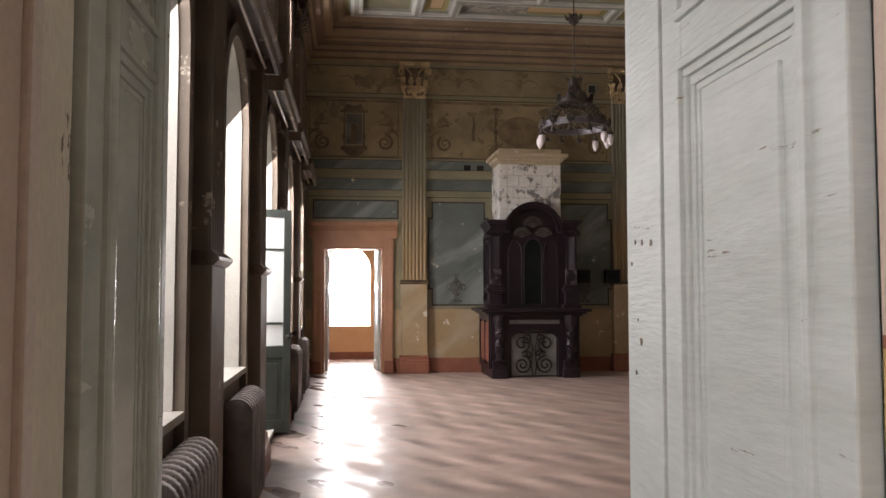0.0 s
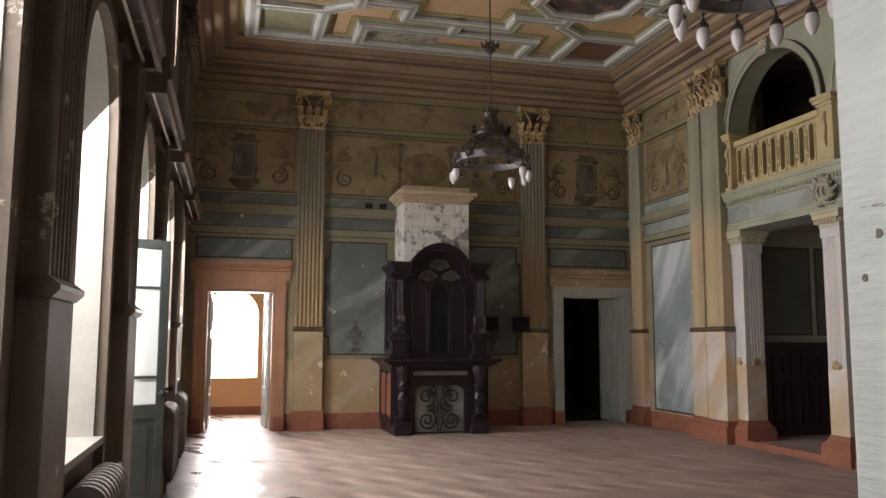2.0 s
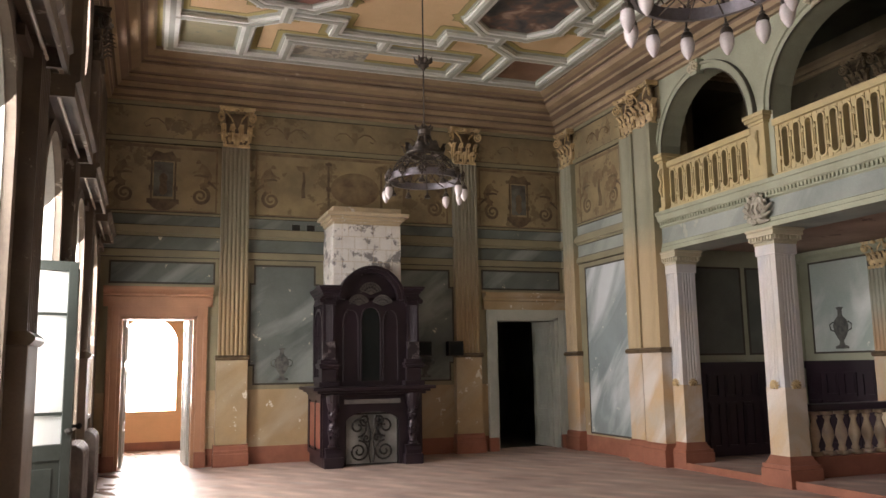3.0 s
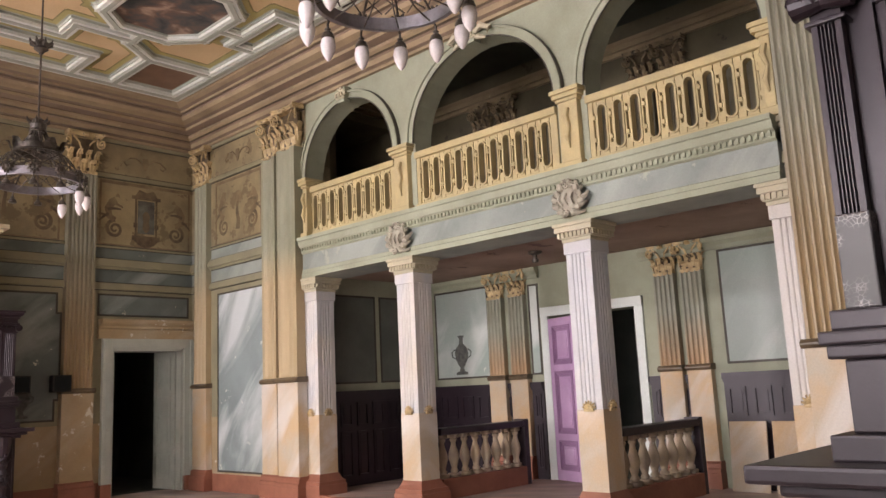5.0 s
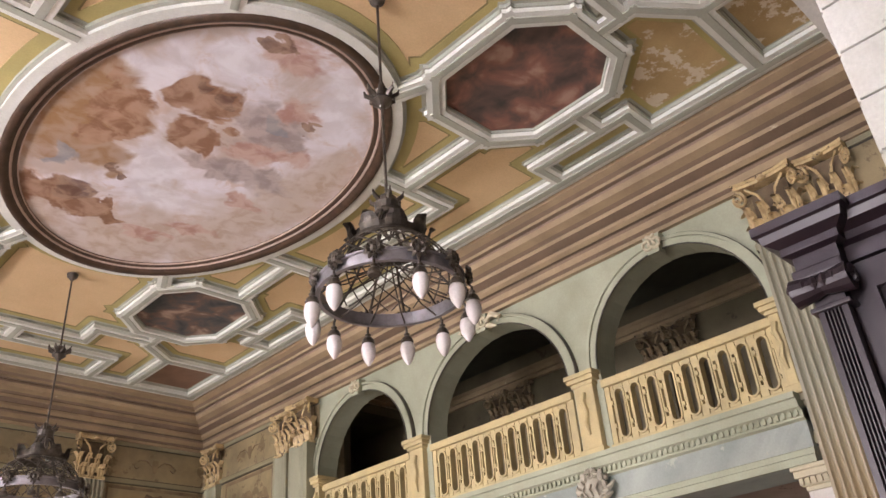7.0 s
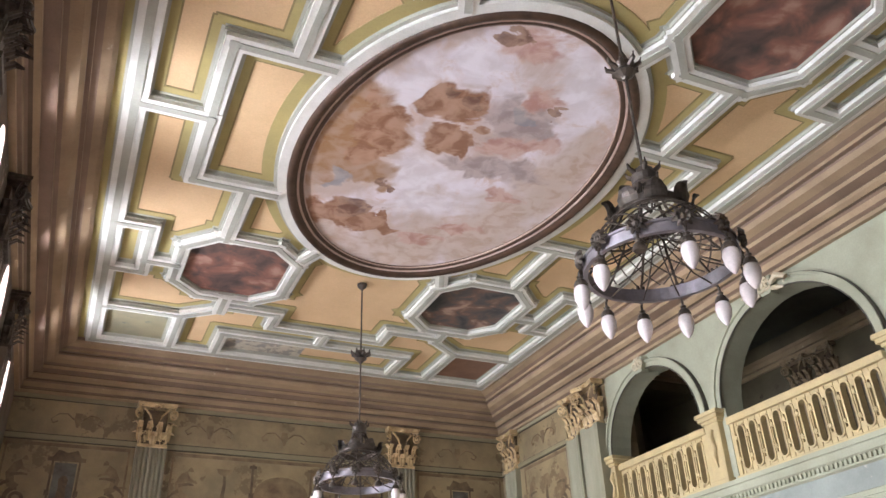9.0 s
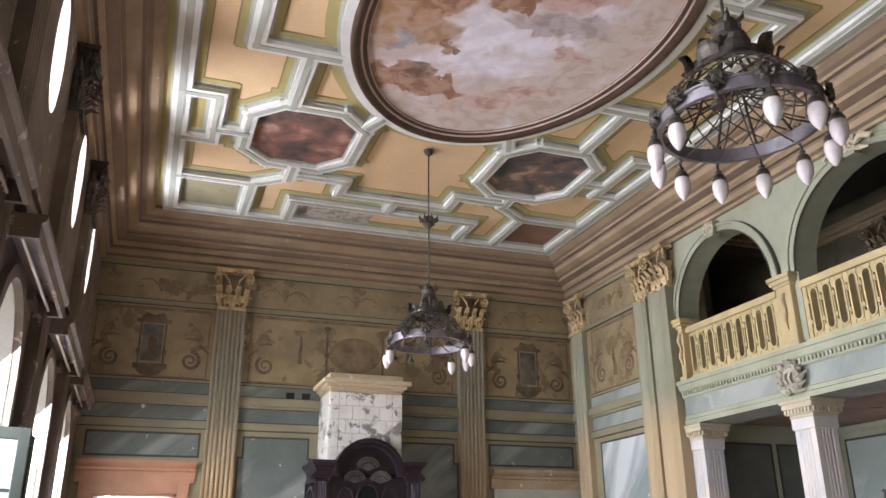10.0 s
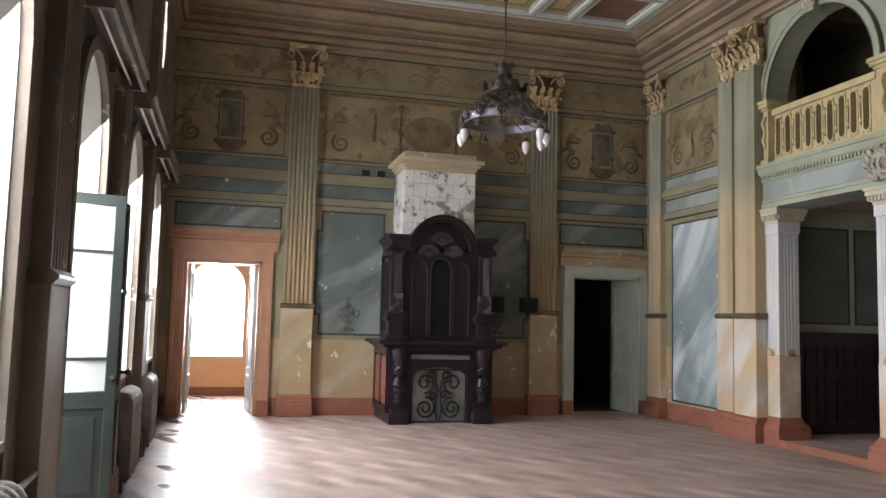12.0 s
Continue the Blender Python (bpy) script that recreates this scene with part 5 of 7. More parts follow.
for x, e in ((DOOR_N[1], -1), (DOOR_N[0], 1)):
    a, b = sorted((x + e * 0.03, x - e * 0.035))
    if e < 0:
        # dark brown strip set into the joint to paint the gap's shade
        box(bm, x - 0.018, 1.924, 0, x + 0.02, 1.942, NZ, mi=2)
        for z0, z1, mi in ((0, 1.455, 4), (1.455, 1.475, 5), (1.475, NZ, 3)):
            box(bm, x - 0.005, 1.00, z0, x + 0.03, 1.15, z1, mi=mi)
        box(bm, a, 1.943, 0, b, YN + 0.138, NZ, bevel=0.004)
    else:
        box(bm, a, 2.205, 0, b, YN + 0.20, NZ, bevel=0.004)
        box(bm, a, 1.13, 0, b - 0.022, 1.332, NZ, mi=6)
        box(bm, a, 1.334, 0, b - 0.006, 1.378, NZ, mi=7, bevel=0.006)
        box(bm, a, 1.38, 0, b - 0.02, 1.56, NZ, mi=1, bevel=0.004)
    a, b = sorted((x - e * 0.035, x - e * 0.045))
    box(bm, a, 1.10, 0, b, YN, NZ)
    a, b = sorted((x + e * 0.01, x - e * 0.14))
    if e > 0:
        box(bm, a, 1.03, 0, b, 1.098, NZ + 0.14, mi=1, bevel=0.006)
    a, b = sorted((x - e * 0.036, x - e * 0.16))
    box(bm, a, YN + 0.002, 0, b, YN + (0.132 if e < 0 else 0.195), NZ + 0.14, bevel=0.006)
box(bm, DOOR_N[0] + 0.03, 1.10, NZ - 0.03, DOOR_N[1] - 0.03, YN + 0.1, NZ)
structure("door_1", bm, [M_CRACKED, M_CREAMJAMB, material("gap_shade", (0.07, 0.04, 0.028), (0.035, 0.022, 0.016), 9, 0.7, 0.2), M_PINKWALL, bpy.data.materials["ochre_wall_paint"], M_RED, material("brown_pink_jamb_paint", (0.64, 0.51, 0.42), (0.56, 0.45, 0.37), 2.5, 0.6, 0.1), material("pale_pink_casing_paint", (0.72, 0.62, 0.55), (0.64, 0.54, 0.47), 2.5, 0.45, 0.1, stain=((0.2, 0.13, 0.09), 12, 0.2))], "white and worn cream lining of the entrance doorway")


for y, z, r in ((2.122, 1.672, 0.006), (2.073, 1.668, 0.007), (2.009, 1.663, 0.008), (2.086, 1.408, 0.009), (2.124, 1.325, 0.006), (2.107, 1.465, 0.004), (2.151, 1.614, 0.005)):
    h = thing("nail_hole", (DOOR_N[1] - 0.03, y, z), "dark chipped nail hole in the white door lining", "hole", "nail holes")
    bm = bmesh.new()
    prism(bm, [(r * (1 + 0.3 * math.sin(3 * a + z * 40)) * math.cos(a), r * 1.15 * math.sin(a)) for a in [2 * math.pi * k / 9 for k in range(9)]], "x", -0.0015, 0.004)
    part("chip", bm, M_FIGURE, h)


# ---- loggia columns and beam ornaments ----
M_COLUMN = material("pale_marbled_column", (0.62, 0.60, 0.59), (0.56, 0.51, 0.45), 0.8, 0.5, 0.08, streak=((0.46, 0.48, 0.52), DIAG, 0.6), stain=((0.7, 0.66, 0.58), 3, 0.1))


M_PALE = material("pale_cream_plaster", (0.52, 0.46, 0.32), (0.44, 0.40, 0.29), 3, 0.6, 0.12, stain=((0.3, 0.26, 0.18), 5, 0.15))


def fluted_post(w, n, z0, z1, depth=0.014):
    bm = bmesh.new()
    pts = []
    h = w / 2
    for q in range(4):
        c, s = math.cos(q * math.pi / 2), math.sin(q * math.pi / 2)
        side = [(-h, -h)]
        for i in range(n):
            a = -h * 0.62 + h * 1.24 * (i + 0.15) / n
            b = -h * 0.62 + h * 1.24 * (i + 0.85) / n
            for k in range(4):
                t = k / 3
                side.append((a + (b - a) * t, -h + depth * math.sin(math.pi * t)))
        pts += [(x * c - y * s, x * s + y * c) for x, y in side]
    prism(bm, pts, "z", z0, z1)
    return bm


def column(x, y, w=0.33, label="square marbled fluted loggia column with gilt shells and red base"):
    t = thing("column", (x, y, 0.0), label, "column", "loggia columns")
    h = w / 2
    bm = bmesh.new()
    box(bm, -h - 0.09, -h - 0.09, 0, h + 0.09, h + 0.09, 0.22, bevel=0.01)
    lo, hi = h + 0.075, h + 0.005
    for a, b, z0, z1 in ((lo, lo, 0.22, 0.27), (lo - 0.02, hi + 0.02, 0.27, 0.32), (hi + 0.02, hi, 0.32, 0.37)):
        v = [bm.verts.new((sx * r, sy * r, z)) for r, z in ((a, z0), (b, z1)) for sx, sy in ((-1, -1), (1, -1), (1, 1), (-1, 1))]
        for i in range(4):
            bm.faces.new([v[i], v[(i + 1) % 4], v[4 + (i + 1) % 4], v[4 + i]])
        bm.faces.new(v[4:])
    part("base", bm, M_RED, t, "terracotta red base")
    part("lower_shaft", a_box(-h, -h, 0.36, h, h, 1.20, bevel=0.008), M_PEACH, t)
    part("shaft", fluted_post(w - 0.012, 4, 1.20, 2.86), M_COLUMN, t)
    part("necking", a_box(-h - 0.012, -h - 0.012, 2.86, h + 0.012, h + 0.012, 2.99, bevel=0.006), M_COLUMN, t)
    bm = bmesh.new()
    for r, z0, z1 in ((0.02, 2.99, 3.03), (0.045, 3.03, 3.10), (0.075, 3.10, 3.16), (0.09, 3.16, SLAB0 - 0.002)):
        box(bm, -h - r, -h - r, z0, h + r, h + r, z1, bevel=0.008)
    n = 8
    for i in range(n):
        u = -h - 0.05 + (w + 0.10) * (i + 0.5) / n
        box(bm, -h - 0.075, u - 0.018, 3.04, -h - 0.055, u + 0.018, 3.095)
        box(bm, u - 0.018, -h - 0.075, 3.04, u + 0.018, -h - 0.055, 3.095)
    part("capital", bm, M_PALE, t, "cream moulded capital with small leaves")
    for u in (0,):
        for face, (dx, dy, rz) in enumerate(((-h - 0.005, 0, 90), (0, -h - 0.005, 180))):
            bm = bmesh.new()
            for k in range(7):
                a = math.pi * (k + 0.5) / 7
                tube(bm, [(0, 0, 0), (0.05 * math.cos(a), -0.02, 0.05 * math.sin(a)), (0.085 * math.cos(a), -0.008, 0.085 * math.sin(a))], [0.012, 0.016, 0.008], 6)
            box(bm, -0.06, -0.025, -0.03, 0.06, 0, 0.0, bevel=0.008)
            o = part("shell", bm, M_GOLD, t, "small gilt shell")
            o.matrix_basis = pose(dx, dy, 1.21, 0, 0, -90 if face == 0 else 0)
    return t


for y0, y1 in COLS:
    column(XR + 0.075, (y0 + y1) / 2)
column(XR + 0.13, GY1 - 0.06, 0.33, "engaged loggia end column with fluted faces and a red base")
column(XR + 0.13, GY0 + 0.0, 0.33, "engaged loggia end column beside the fluted pilaster")


M_CARVED = material("grey_carved_stone", (0.44, 0.41, 0.33), (0.32, 0.29, 0.23), 6, 0.6, 0.15, stain=((0.16, 0.14, 0.10), 8, 0.35))


def cartouche(y):
    t = thing("cartouche", (XR - 0.135, y, 3.44), "grey carved stone shield with curling leaves on the gallery beam", "ornament", "cartouches")
    bm = bmesh.new()
    lathe(bm, [(0.0, 0.09), (0.07, 0.085), (0.12, 0.06), (0.145, 0.02), (0.15, 0.0)], 18)
    bmesh.ops.scale(bm, verts=bm.verts[:], vec=(1.2, 0.95, 1))
    bmesh.ops.rotate(bm, verts=bm.verts[:], cent=(0, 0, 0), matrix=Matrix.Rotation(radians(-90), 3, "Y"))
    part("boss", bm, M_CARVED, t, smooth=True)
    r2 = random.Random(7)
    bm = bmesh.new()
    for i in range(13):
        a = 2 * math.pi * i / 13
        r0, r1 = 0.13, 0.20 + 0.07 * r2.random()
        c, s = math.cos(a), math.sin(a)
        tw = 0.5 * (1 if c > 0 else -1)
        pts = [(-0.03 - 0.05 * math.sin(k * 0.9), (r0 + (r1 - r0) * k / 4) * math.cos(a + tw * (k / 4) ** 2), (r0 + (r1 - r0) * k / 4) * math.sin(a + tw * (k / 4) ** 2)) for k in range(5)]
        tube(bm, pts, [0.03, 0.038, 0.034, 0.026, 0.012], 6)
    for k in range(3):
        tube(bm, [(-0.1, -0.08 + 0.08 * k, 0.06), (-0.115, -0.06 + 0.08 * k, 0.0), (-0.1, -0.08 + 0.07 * k, -0.07)], 0.014, 5)
    part("carved_leaves", bm, M_CARVED, t)
    return t


for y0, y1 in COLS:
    cartouche((y0 + y1) / 2)


# ---- gallery rail ----
def stadium(hw, hh, n=6):
    pts = []
    for cz, a0 in ((hh - hw, 0), (-(hh - hw), math.pi)):
        pts += [(hw * math.cos(a0 + math.pi * k / n), cz + hw * math.sin(a0 + math.pi * k / n)) for k in range(n + 1)]
    return pts


def rail_unit(pitch, h):
    """One pierced piece of the gallery rail, middle at 0, face in y,z; a long slot in a raised ring and half a knobbed bar on both sides."""
    bm = bmesh.new()
    o, i = stadium(0.070, h / 2 - 0.03), stadium(0.048, h / 2 - 0.052)
    k = len(o)
    for a in range(k):
        b = (a + 1) % k
        prism(bm, [o[a], o[b], i[b], i[a]], "x", -0.045, 0.045)
    for s in (-1, 1):
        e = s * pitch / 2
        a, b = sorted((e - s * 0.013, s * 0.064))
        box(bm, -0.03, a, -h / 2, 0.03, b, h / 2)
        a, b = sorted((e, e - s * 0.013))
        for z0, z1 in ((-h / 2, -0.19), (-0.15, -0.10), (0.10, 0.15), (0.19, h / 2)):
            box(bm, -0.03, a, z0, 0.03, b, z1)
        for z in (-0.125, 0.125):
            box(bm, -0.048, min(e, e - s * 0.02), z - 0.022, -0.028, max(e, e - s * 0.02), z + 0.022)
        a, b = sorted((s * h / 2, s * (h / 2 - 0.045)))
        box(bm, -0.03, -0.056, a, 0.03, 0.056, b)
    return bm


RAIL_MESH = {}


def gallery_rail(y0, y1, count):
    t = thing("balustrade", (XR + 0.06, (y0 + y1) / 2, SLAB1), "cream-yellow pierced gallery balustrade with long slots", "balustrade", "gallery balustrades")
    L = y1 - y0
    h = 0.62
    pitch = (L - 0.16) / count
    part("top_rail", a_box(-0.08, -L / 2, RAIL - SLAB1 - 0.09, 0.08, L / 2, RAIL - SLAB1, bevel=0.014), M_CREAM, t)
    part("bottom_rail", a_box(-0.07, -L / 2, 0.0, 0.07, L / 2, 0.09, bevel=0.01), M_CREAM, t)
    for s in (-1, 1):
        a, b = sorted((s * L / 2, s * (L / 2 - 0.08)))
        part("end_stile", a_box(-0.05, a, 0.09, 0.05, b, RAIL - SLAB1 - 0.09), M_CREAM, t)
    key = round(pitch, 4)
    for i in range(count):
        m = pose(0, -L / 2 + 0.08 + pitch * (i + 0.5), 0.09 + h / 2)
        if key not in RAIL_MESH:
            RAIL_MESH[key] = part("baluster", rail_unit(pitch, h), M_CREAM, t)
            RAIL_MESH[key].matrix_basis = m
        else:
            share(RAIL_MESH[key], "baluster", t, m)


def gallery_post(y, w=0.30):
    t = thing("post", (XR + 0.04, y, SLAB1), "cream-yellow gallery post with carved drop and moulded cap", "post", "gallery posts")
    h = w / 2
    part("shaft", a_box(-0.12, -h, 0, 0.12, h, 0.80, bevel=0.01), M_CREAM, t)
    part("foot", a_box(-0.15, -h - 0.03, 0, 0.15, h + 0.03, 0.09, bevel=0.012), M_CREAM, t)
    bm = bmesh.new()
    for r, z0, z1 in ((0.02, 0.78, 0.82), (0.05, 0.82, 0.87), (0.07, 0.87, 0.92)):
        box(bm, -0.12 - r, -h - r, z0, 0.12 + r, h + r, z1, bevel=0.006)
    part("cap", bm, M_CREAM, t)
    bm = bmesh.new()
    tube(bm, [(-0.125, 0, 0.70), (-0.145, 0.02, 0.6), (-0.14, -0.015, 0.48), (-0.145, 0.015, 0.36), (-0.125, 0, 0.24)], [0.03, 0.035, 0.02, 0.03, 0.012], 6)
    part("carving", bm, M_CREAM, t)


for (y0, y1), n in zip(BAYS, (9, 11, 9)):
    gallery_rail(y0 + 0.05, y1 - 0.0, n)
for y0, y1 in COLS:
    gallery_post((y0 + y1) / 2, 0.25)
gallery_post(GY1 - 0.04, 0.10)
gallery_post(GY0 + 0.02, 0.10)


# ---- fireplaces with tiled stoves ----
def lancet(w, h, rise, n=8):
    """Outline of a pointed panel: foot at z 0, width w, springing at h, point at h + rise."""
    right = [(w / 2 * math.cos(math.pi / 2 * k / n) ** 0.8, h + rise * math.sin(math.pi / 2 * k / n)) for k in range(n + 1)]
    left = [(-x, z) for x, z in reversed(right[:-1])]
    return [(-w / 2, 0), (w / 2, 0)] + right + left


def scroll(cx, cz, r, turns, start, hand, n=26):
    pts = []
    for i in range(n):
        f = i / (n - 1)
        a = start + hand * turns * 2 * math.pi * f
        rr = r * (1 - 0.85 * f)
        pts.append((cx + rr * math.cos(a), 0, cz + rr * math.sin(a)))
    return pts


def crazed(m):
    """Pale crackle in patches over old varnish."""
    n, l = m.node_tree.nodes, m.node_tree.links
    p = n["Principled BSDF"]
    base = p.inputs["Base Color"].links[0].from_socket
    geo = n.new("ShaderNodeNewGeometry")
    vor = n.new("ShaderNodeTexVoronoi")
    vor.feature = "DISTANCE_TO_EDGE"
    vor.inputs["Scale"].default_value = 75
    patch = n.new("ShaderNodeTexNoise")
    patch.inputs["Scale"].default_value = 7
    k = n.new("ShaderNodeMapRange")
    k.inputs["From Min"].default_value, k.inputs["From Max"].default_value = 0.10, 0.02
    q = n.new("ShaderNodeMapRange")
    q.inputs["From Min"].default_value, q.inputs["From Max"].default_value = 0.50, 0.58
    for a, b in ((geo.outputs["Position"], vor.inputs["Vector"]), (geo.outputs["Position"], patch.inputs["Vector"]), (vor.outputs["Distance"], k.inputs["Value"]), (patch.outputs["Fac"], q.inputs["Value"])):
        l.new(a, b)
    both = n.new("ShaderNodeMath")
    both.operation = "MULTIPLY"
    l.new(k.outputs[0], both.inputs[0])
    l.new(q.outputs[0], both.inputs[1])
    mx = n.new("ShaderNodeMix")
    mx.data_type = "RGBA"
    l.new(both.outputs[0], mx.inputs[0])
    l.new(base, mx.inputs[6])
    mx.inputs[7].default_value = (0.30, 0.27, 0.27, 1)
    l.new(mx.outputs[2], p.inputs["Base Color"])
    return m


M_CRAZED = crazed(material("crazed_dark_varnish", (0.022, 0.0125, 0.018), (0.010, 0.006, 0.008), 1.2, 0.37, 0.05, fine=90, spec=0.6))


def fireplace(place, turn, label):
    t = thing("fireplace", place, label, "fireplace", "fireplaces", turn=turn)
    D, O = 1.06, 1.07
    # lower body round the hearth
    bm = bmesh.new()
    for s in (-1, 1):
        a, b = sorted((s * 0.44, s * 0.80))
        box(bm, a, -D, 0.0, b, 0.0, 1.12)
    box(bm, -0.44, -D, 0.86, 0.44, 0.0, 1.12)
    arch_head(bm, "y", -D + 0.001, -0.5, -0.44, 0.44, 0.66, 0.18, 0.861, n=12)
    part("surround", bm, M_DARKWOOD, t)
    for s in (-1, 1):
        bm = bmesh.new()
        x = s * 0.805
        for y0, y1 in ((-1.0, -0.62), (-0.54, -0.12)):
            a, b = sorted((x, x + s * 0.02))
            box(bm, a, y0, 0.28, b, y1, 0.98, bevel=0.006)
        part("side_panel", bm, M_REDPANEL, t, "red-brown side panels")
        bm = bmesh.new()
        for y0, y1, z0, z1 in ((-D, 0, 0.16, 0.24), (-D, 0, 1.02, 1.12), (-D, -1.03, 0.24, 1.02), (-0.60, -0.56, 0.24, 1.02), (-0.1, 0, 0.24, 1.02)):
            a, b = sorted((x, x + s * 0.03))
            box(bm, a, y0, z0, b, y1, z1, bevel=0.004)
        part("side_frame", bm, M_DARKWOOD, t)
        # carved front post on its plinth
        bm = bmesh.new()
        a, b = sorted((s * 0.50, s * 0.80))
        box(bm, a, -D - 0.16, 0.0, b, -D, 0.16, bevel=0.012)
        a, b = sorted((s * 0.53, s * 0.77))
        prism(bm, [(-D, 0.16), (-D - 0.14, 0.16), (-D - 0.13, 0.22), (-D - 0.08, 0.27), (-D - 0.08, 0.30), (-D, 0.30)], "x", a, b)
        part("plinth", bm, M_DARKWOOD, t)
        bm = bmesh.new()
        lathe(bm, [(0.075, 0.30), (0.085, 0.33), (0.06, 0.36), (0.07, 0.45), (0.09, 0.55), (0.075, 0.64), (0.055, 0.70), (0.07, 0.74), (0.085, 0.80), (0.07, 0.86), (0.095, 0.94), (0.11, 1.02), (0.12, 1.12)], 14, 0, s * 0.65, -D - 0.07)
        r3 = random.Random(5)
        for k in range(26):
            a = r3.uniform(-2.6, -0.5)
            z = r3.uniform(0.42, 1.04)
            lathe(bm, [(0, -0.03), (0.022, -0.012), (0.026, 0.01), (0, 0.03)], 6, 0, s * 0.65 + 0.085 * math.cos(a), -D - 0.07 + 0.085 * math.sin(a), z)
        part("carved_post", bm, M_DARKWOOD, t)
    # shelf
    bm = bmesh.new()
    for r, z0, z1 in ((0.02, 1.10, 1.14), (0.08, 1.14, 1.18), (0.15, 1.18, 1.235)):
        box(bm, -0.84 - r, -D - 0.12 - r, z0, 0.84 + r, 0.0, z1, bevel=0.012)
    part("shelf", bm, M_DARKWOOD, t)
    part("rail", a_box(-0.46, -D - 0.03, 0.96, 0.46, -D, 1.03, bevel=0.006), material("grey_metal_rail", (0.24, 0.23, 0.22), (0.16, 0.155, 0.15), 6, 0.4, 0.1, metal=0.3) if "grey_metal_rail" not in bpy.data.materials else bpy.data.materials["grey_metal_rail"], t, "dull grey rail")
    # hearth: pale tiled back and iron scroll screen
    bm = bmesh.new()
    box(bm, -0.44, -D + 0.10, 0.0, 0.44, -D + 0.13, 0.86)
    part("hearth_plate", bm, material("pale_hearth_plate", (0.34, 0.34, 0.32), (0.2, 0.2, 0.19), 3, 0.6, 0.15, stain=((0.06, 0.06, 0.06), 2.5, 0.3)) if "pale_hearth_plate" not in bpy.data.materials else bpy.data.materials["pale_hearth_plate"], t, "pale sooty plate")
    bm = bmesh.new()
    for s in (-1, 1):
        for pts in (scroll(s * 0.21, 0.22, 0.17, 1.9, math.pi / 2, s), scroll(s * 0.22, 0.60, 0.16, 1.5, -math.pi / 2, -s), scroll(s * 0.11, 0.70, 0.09, 1.4, -math.pi / 2, s), scroll(s * 0.09, 0.42, 0.07, 1.2, 0, s)):
            tube(bm, [(x, -D + 0.05, z) for x, _, z in pts], 0.016, 6)
        tube(bm, [(s * 0.02, -D + 0.05, 0.04), (s * 0.05, -D + 0.05, 0.2), (s * 0.02, -D + 0.05, 0.5), (s * 0.08, -D + 0.05, 0.78)], 0.012, 5)
    for z in (0.02, 0.80):
        tube(bm, [(-0.43, -D + 0.05, z), (0.43, -D + 0.05, z)], 0.012, 6)
    for x in (-0.43, 0.43):
        tube(bm, [(x, -D + 0.05, 0.0), (x, -D + 0.05, 0.80)], 0.014, 6)
    part("screen", bm, M_IRON, t, "wrought-iron scroll screen")
    # overmantel
    bm = bmesh.new()
    box(bm, -0.74, -O + 0.10, 1.235, 0.74, 0.0, 2.66)
    prism(bm, [(-0.44 * math.cos(math.pi * k / 14), 2.62 + 0.44 * math.sin(math.pi * k / 14)) for k in range(15)], "y", -O + 0.10, -0.35)
    part("overmantel", bm, M_DARKWOOD, t)
    for s in (-1, 1):
        # corner pilasters: stepped pedestal, fluted shaft, leafy capital
        bm = bmesh.new()
        for r, z0, z1 in ((0.05, 1.235, 1.31), (0.0, 1.31, 1.52), (0.035, 1.52, 1.56), (0.05, 1.56, 1.60), (0.02, 1.60, 1.66)):
            a, b = sorted((s * (0.58 - r), s * (0.82 + r)))
            box(bm, a, -O - r, z0, b, -O + 0.24 + r, z1, bevel=0.008)
        part("pedestal", bm, M_DARKWOOD, t)
        part("shaft_foot", a_box(s * 0.70 - 0.1, -O + 0.015, 1.66, s * 0.70 + 0.1, -O + 0.115, 1.94, bevel=0.006), M_CRAZED, t, "plain foot of the shaft with crazed varnish")
        bm = fluted_post(0.19, 5, 1.94, 2.53, 0.017)
        bmesh.ops.scale(bm, verts=bm.verts[:], vec=(1, 0.46, 1))
        bmesh.ops.translate(bm, verts=bm.verts[:], vec=(s * 0.70, -O + 0.064, 0))
        part("pilaster_shaft", bm, M_DARKWOOD, t)
        bm = bmesh.new()
        box(bm, s * 0.70 - 0.095, -O + 0.02, 2.53, s * 0.70 + 0.095, -O + 0.11, 2.67)
        box(bm, s * 0.70 - 0.125, -O - 0.01, 2.635, s * 0.70 + 0.125, -O + 0.14, 2.67, bevel=0.006)
        box(bm, s * 0.70 - 0.11, -O + 0.005, 2.53, s * 0.70 + 0.11, -O + 0.125, 2.545, bevel=0.004)
        for e in (-1, 1):
            x = s * 0.70 + e * 0.115
            tube(bm, [(x, -O - 0.02, 2.60), (x, -O + 0.03, 2.60), (x, -O + 0.065, 2.60), (x, -O + 0.10, 2.60), (x, -O + 0.15, 2.60)], [0.046, 0.038, 0.03, 0.038, 0.046], 14)
            for y in (-O - 0.025, -O + 0.155):
                tube(bm, [(x + 0.030 * math.cos(k) * (1 - k / 11), y, 2.60 + 0.030 * math.sin(k) * (1 - k / 11)) for k in range(10)], 0.008, 5)
            for k in range(4):
                lathe(bm, [(0, -0.024), (0.014, -0.005), (0.011, 0.015), (0, 0.024)], 6, 0, x + e * 0.028, -O + 0.02 + 0.03 * k, 2.605)
        for k in range(6):
            x = s * 0.70 - 0.07 + 0.028 * k
            lathe(bm, [(0, -0.022), (0.013, -0.005), (0.010, 0.015), (0, 0.022)], 6, 0, x, -O + 0.015, 2.61)
        part("pilaster_capital", bm, M_DARKWOOD, t)
